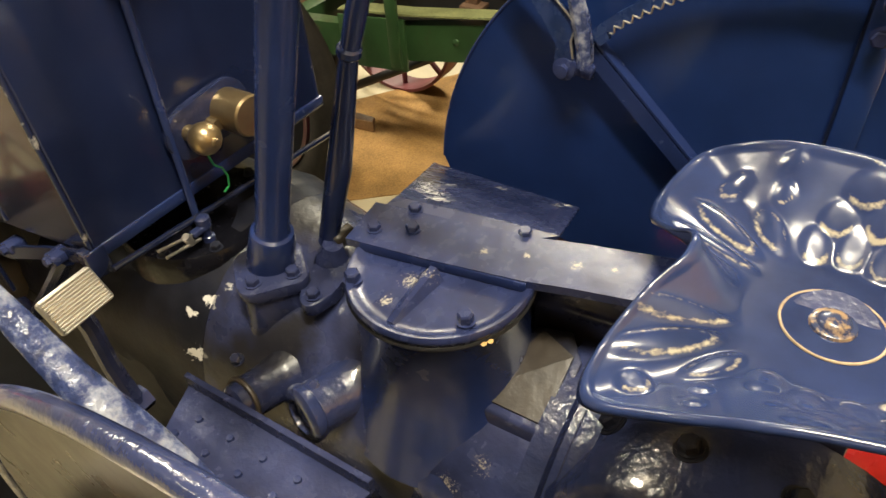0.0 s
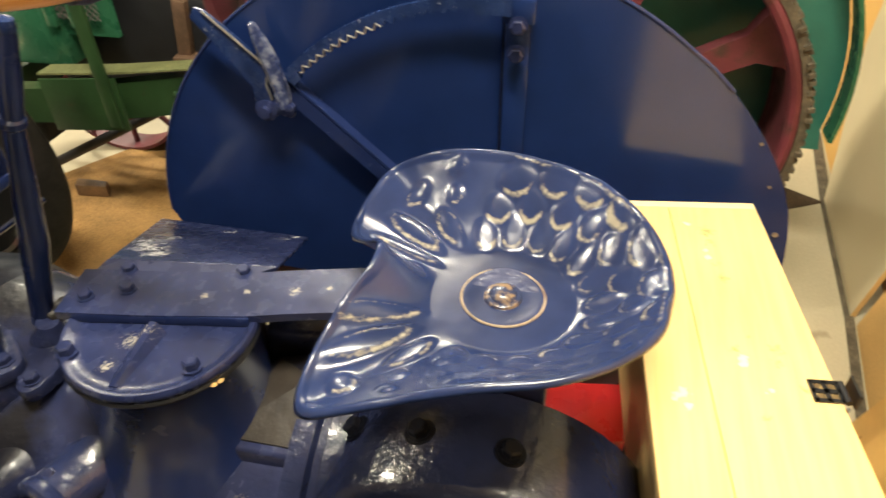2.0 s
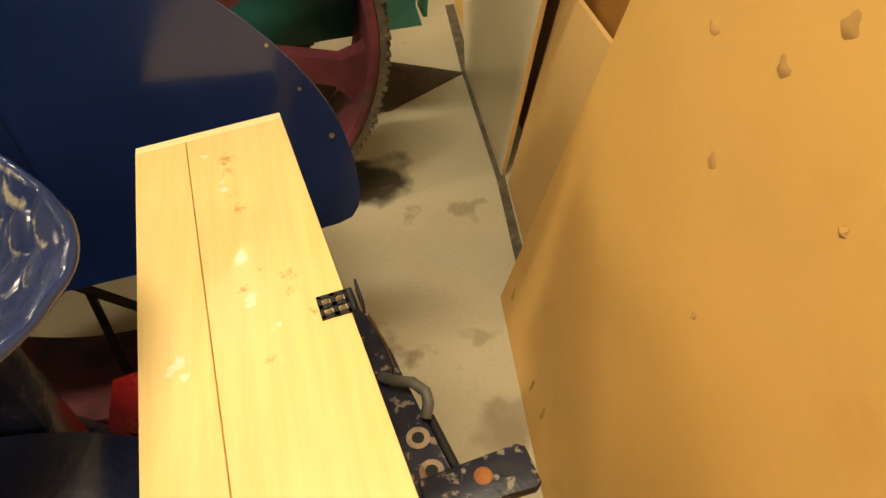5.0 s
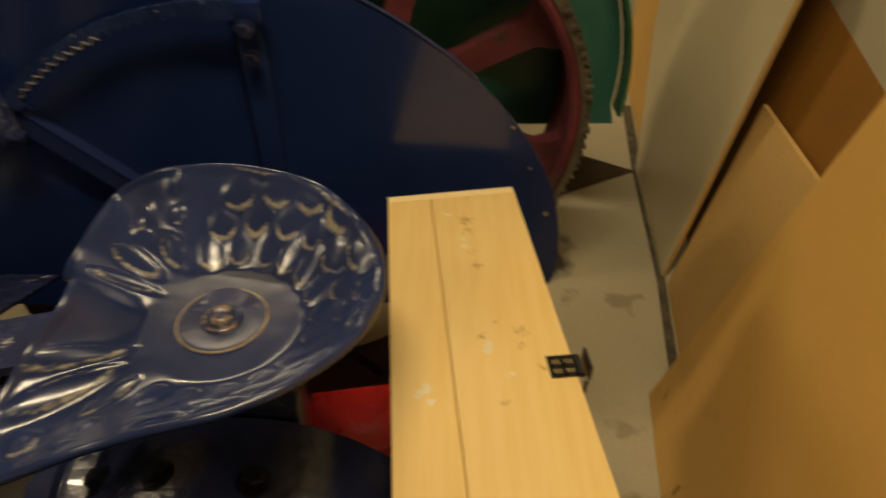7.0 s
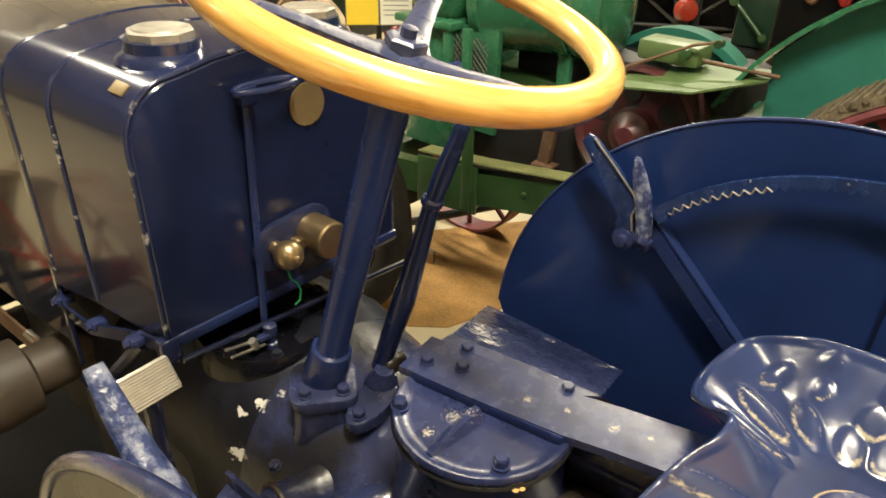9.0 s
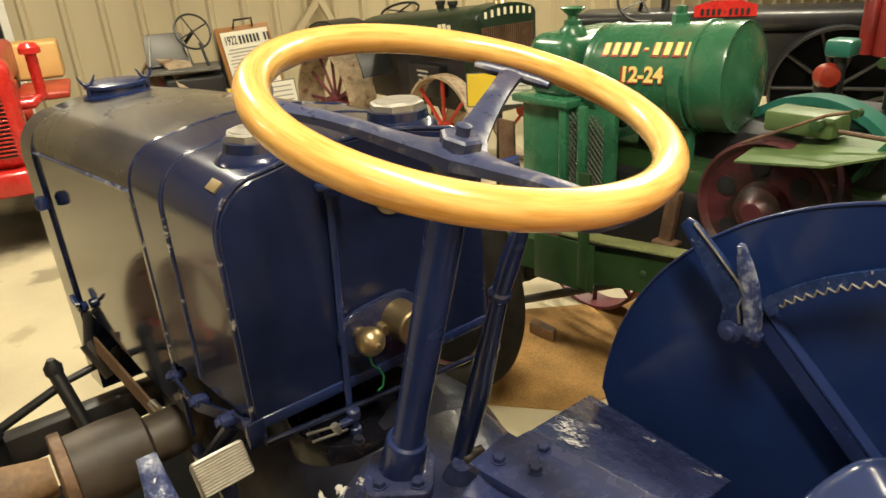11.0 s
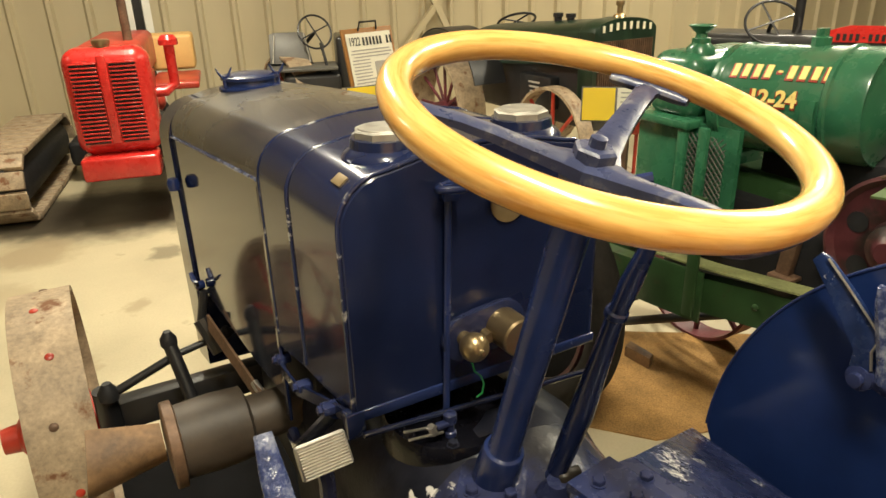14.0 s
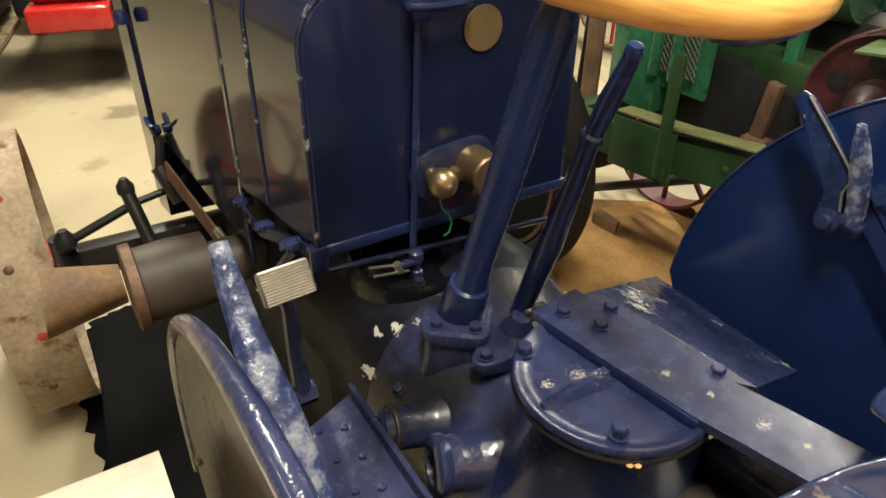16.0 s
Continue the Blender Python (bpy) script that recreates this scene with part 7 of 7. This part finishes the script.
for k, (y, z, l) in enumerate(((3.95, 1.10, 0.34), (3.58, 1.125, 0.16))):
    for j in range(3):
        bm = bmesh.new()
        box(bm, (1.893, y + (j - 1) * l / 3, z - 0.01), (0.004, l * 0.24, 0.06 - 0.012 * abs(j - 1)), Euler((radians(-6), 0, 0)).to_matrix())
        part("scroll_mark", bm, CREAM, ph)
for y in (3.75, 3.9):
    bm = bmesh.new()
    spin(bm, (2.12, y, 1.2), (0, 0, 1), ((0.03, 0), (0.03, 0.05), (0.04, 0.052), (0.04, 0.08)), 14)
    part("filler_cap", bm, BLACK_PAINT, ph)
bm = bmesh.new()
spin(bm, (2.165, 3.28, 1.27), (0, 0, 1), ((0.05, 0), (0.04, 0.02), (0.02, 0.03), (0.02, 0.08), (0.03, 0.085), (0.03, 0.11)), 14)
part("radiator_cap", bm, BRASS, pr)
bm = bmesh.new()
box(bm, (2.165, 4.0, 0.72), (0.42, 1.5, 0.45), bevel=0.03)
box(bm, (1.93, 3.85, 0.72), (0.12, 0.4, 0.25), bevel=0.02)
pe = part("engine", bm, BLACK_PAINT, bottle, "black engine with faded print")
for k in range(3):
    bm = bmesh.new()
    box(bm, (1.868, 3.85, 0.79 - 0.035 * k), (0.004, 0.14 - 0.02 * k, 0.014))
    part("faded_print", bm, GREY_INK, pe)
PW = local((2.165, 0, 0), 0)
for s in (-1, 1):
    spoked("rear_wheel", PW, (s * 0.52, 4.85, 0.47), (1, 0, 0), 0.46, 0.26, RUST_PALE, CRIMSON, bottle, "tan steel rear wheel with crimson spokes", 12)
    spoked("front_wheel", PW, (s * 0.42, 3.45, 0.42), (1, 0, 0), 0.40, 0.12, RUST_PALE, RED_DULL, bottle, "tan steel front wheel with red spokes", 8)
bm = bmesh.new()
strip(bm, [(1.75, 4.85 + 0.58 * math.cos(radians(a)), 0.60 + 0.54 * math.sin(radians(a))) for a in range(40, 171, 6)], (0.3, 0, 0), 0.01)
part("mudguard", bm, BLACK_PAINT, bottle)
iron_wheel(local((0, 0, 0), 0), (2.35, 4.78, 1.16), (0.1, 0.45, 0.9), 0.17, bottle, BLACK_PAINT, 4, 0.011)

bottle.location, bottle.scale = Vector((2.75, 4.68, 0)), Vector((0.95, 0.95, 0.95))

# long black tractor with a red nameplate
K = local((4.48, 3.36, 0), -60)
black = thing("tractor", (4.48, 3.36, 0), "long black vintage tractor with a red nameplate", "tractor")
bm = bmesh.new()
lbox(bm, K, (0, 0.25, 0.93), (2.3, 0.5, 0.16), 0.06, 4)
lbox(bm, K, (0.1, 0.3, 0.6), (1.9, 0.4, 0.5), 0.03)
kb = part("bonnet", bm, BLACK_PAINT, black)
bm = bmesh.new()
pl = [(-0.22, 0.97), (0.22, 0.97), (0.22, 1.05), (0.1, 1.085), (-0.1, 1.085), (-0.22, 1.05)]
slab(bm, [K @ Vector((x, -0.02, z)) for x, z in pl], K.to_3x3() @ Vector((0, 0.02, 0)))
np_ = part("nameplate", bm, RED, black, "red nameplate with dark marks")
mark_bars("plate_mark", "IIII-IIII", 0.07, 0.002, K @ pose(0, -0.023, 1.005, 90), BLACK_PAINT, np_, 0.9)
bm = bmesh.new()
rod(bm, K @ Vector((-0.45, 0.2, 1.0)), K @ Vector((-0.45, 0.2, 1.45)), 0.035)
part("exhaust_pipe", bm, BLACK_PAINT, black)
for xx in (-0.9, 0.8):
    kw = spoked("wheel", K, (xx, -0.05, 0.45), (0, 1, 0), 0.45, 0.2, BLACK_PAINT, BLACK_PAINT, black, "black steel wheel", 10)
    # black disc added behind the spokes to stand for the darkness there
    bm = bmesh.new()
    spin(bm, K @ Vector((xx, 0.02, 0.45)), K.to_3x3() @ Vector((0, 1, 0)), ((0.43, 0), (0.43, 0.02), (0.2, 0.05), (0.2, 0.0)), 40)
    part("dark_wheel_fill", bm, DULL_BLACK, kw)
iron_wheel(K, (-0.62, 0.1, 1.09), (0.2, -0.7, 0.6), 0.19, black, BLACK_PAINT, 4, 0.011)

# red tractor with a tall air stack
R4 = local((3.72, 1.7, 0), -76)
redr = thing("tractor", (3.75, 1.5, 0), "red tractor with tall intake pipes", "tractor")
bm = bmesh.new()
lbox(bm, R4, (0.68, 0.1, 1.225), (1.25, 0.42, 0.085), 0.03, 4)
rb = part("bonnet", bm, DARK_RED, redr, "glossy red bonnet")
bm = bmesh.new()
spin(bm, R4 @ Vector((0.32, -0.112, 1.22)), R4.to_3x3() @ Vector((0, -1, 0)), ((0.022, 0), (0.022, 0.004), (0.014, 0.006)), 24)
part("badge", bm, WHITE, rb, "plain white oval badge")
bm = bmesh.new()
spin(bm, R4 @ Vector((-0.32, 0, 0.9)), (0, 0, 1), ((0.045, 0), (0.045, 0.28), (0.036, 0.30), (0.036, 0.47), (0.046, 0.475), (0.046, 0.50), (0.036, 0.505), (0.036, 0.62), (0.05, 0.63), (0.05, 0.70)), 24)
spin(bm, R4 @ Vector((-0.30, 0.0, 1.30)), R4.to_3x3() @ Vector((-1, -0.2, 0.1)), ((0.03, 0), (0.03, 0.09), (0.045, 0.10), (0.045, 0.16), (0, 0.165)), 18)
spin(bm, R4 @ Vector((-0.2, -0.02, 0.9)), (0, 0, 1), ((0.085, 0), (0.085, 0.30), (0.06, 0.34), (0, 0.35)), 24)
part("air_cleaner", bm, DARK_RED, redr, "dark red air cleaner and stack")
bm = bmesh.new()
tube(bm, [R4 @ Vector(p) for p in ((-0.2, -0.02, 1.22), (-0.07, -0.05, 1.22), (0.0, -0.05, 1.20), (0.035, -0.05, 1.14), (0.035, -0.05, 0.75))], 0.034, 14)
part("intake_hose", bm, DARK_RED, redr)
bm = bmesh.new()
lbox(bm, R4, (0.5, 0.1, 0.72), (1.1, 0.34, 0.50), 0.04)
lbox(bm, R4, (0.45, -0.02, 1.02), (0.5, 0.2, 0.14), 0.03)
part("engine", bm, DULL_BLACK, redr)
for k in range(4):
    bm = bmesh.new()
    spin(bm, R4 @ Vector((0.22 + 0.16 * k, -0.10, 0.95)), R4.to_3x3() @ Vector((0, -1, 0)), ((0.035, 0), (0.035, 0.06), (0.025, 0.08), (0, 0.082)), 14)
    part("exhaust_port", bm, DARK_RED if k % 2 else RUST, redr)
bm = bmesh.new()
lbox(bm, R4, (0.62, -0.02, 1.31), (0.06, 0.06, 0.24), 0.01)
part("exhaust_pipe", bm, BLACK_PAINT, redr)
spoked("front_wheel", R4, (-0.1, -0.1, 0.35), (0, 1, 0), 0.35, 0.14, RUBBER, RED_DULL, redr, "front wheel with a black tyre", 6, 0.09)
spoked("rear_wheel", R4, (1.3, -0.1, 0.6), (0, 1, 0), 0.60, 0.28, RUBBER, RED_DULL, redr, "rear wheel with a black tyre", 6, 0.15)
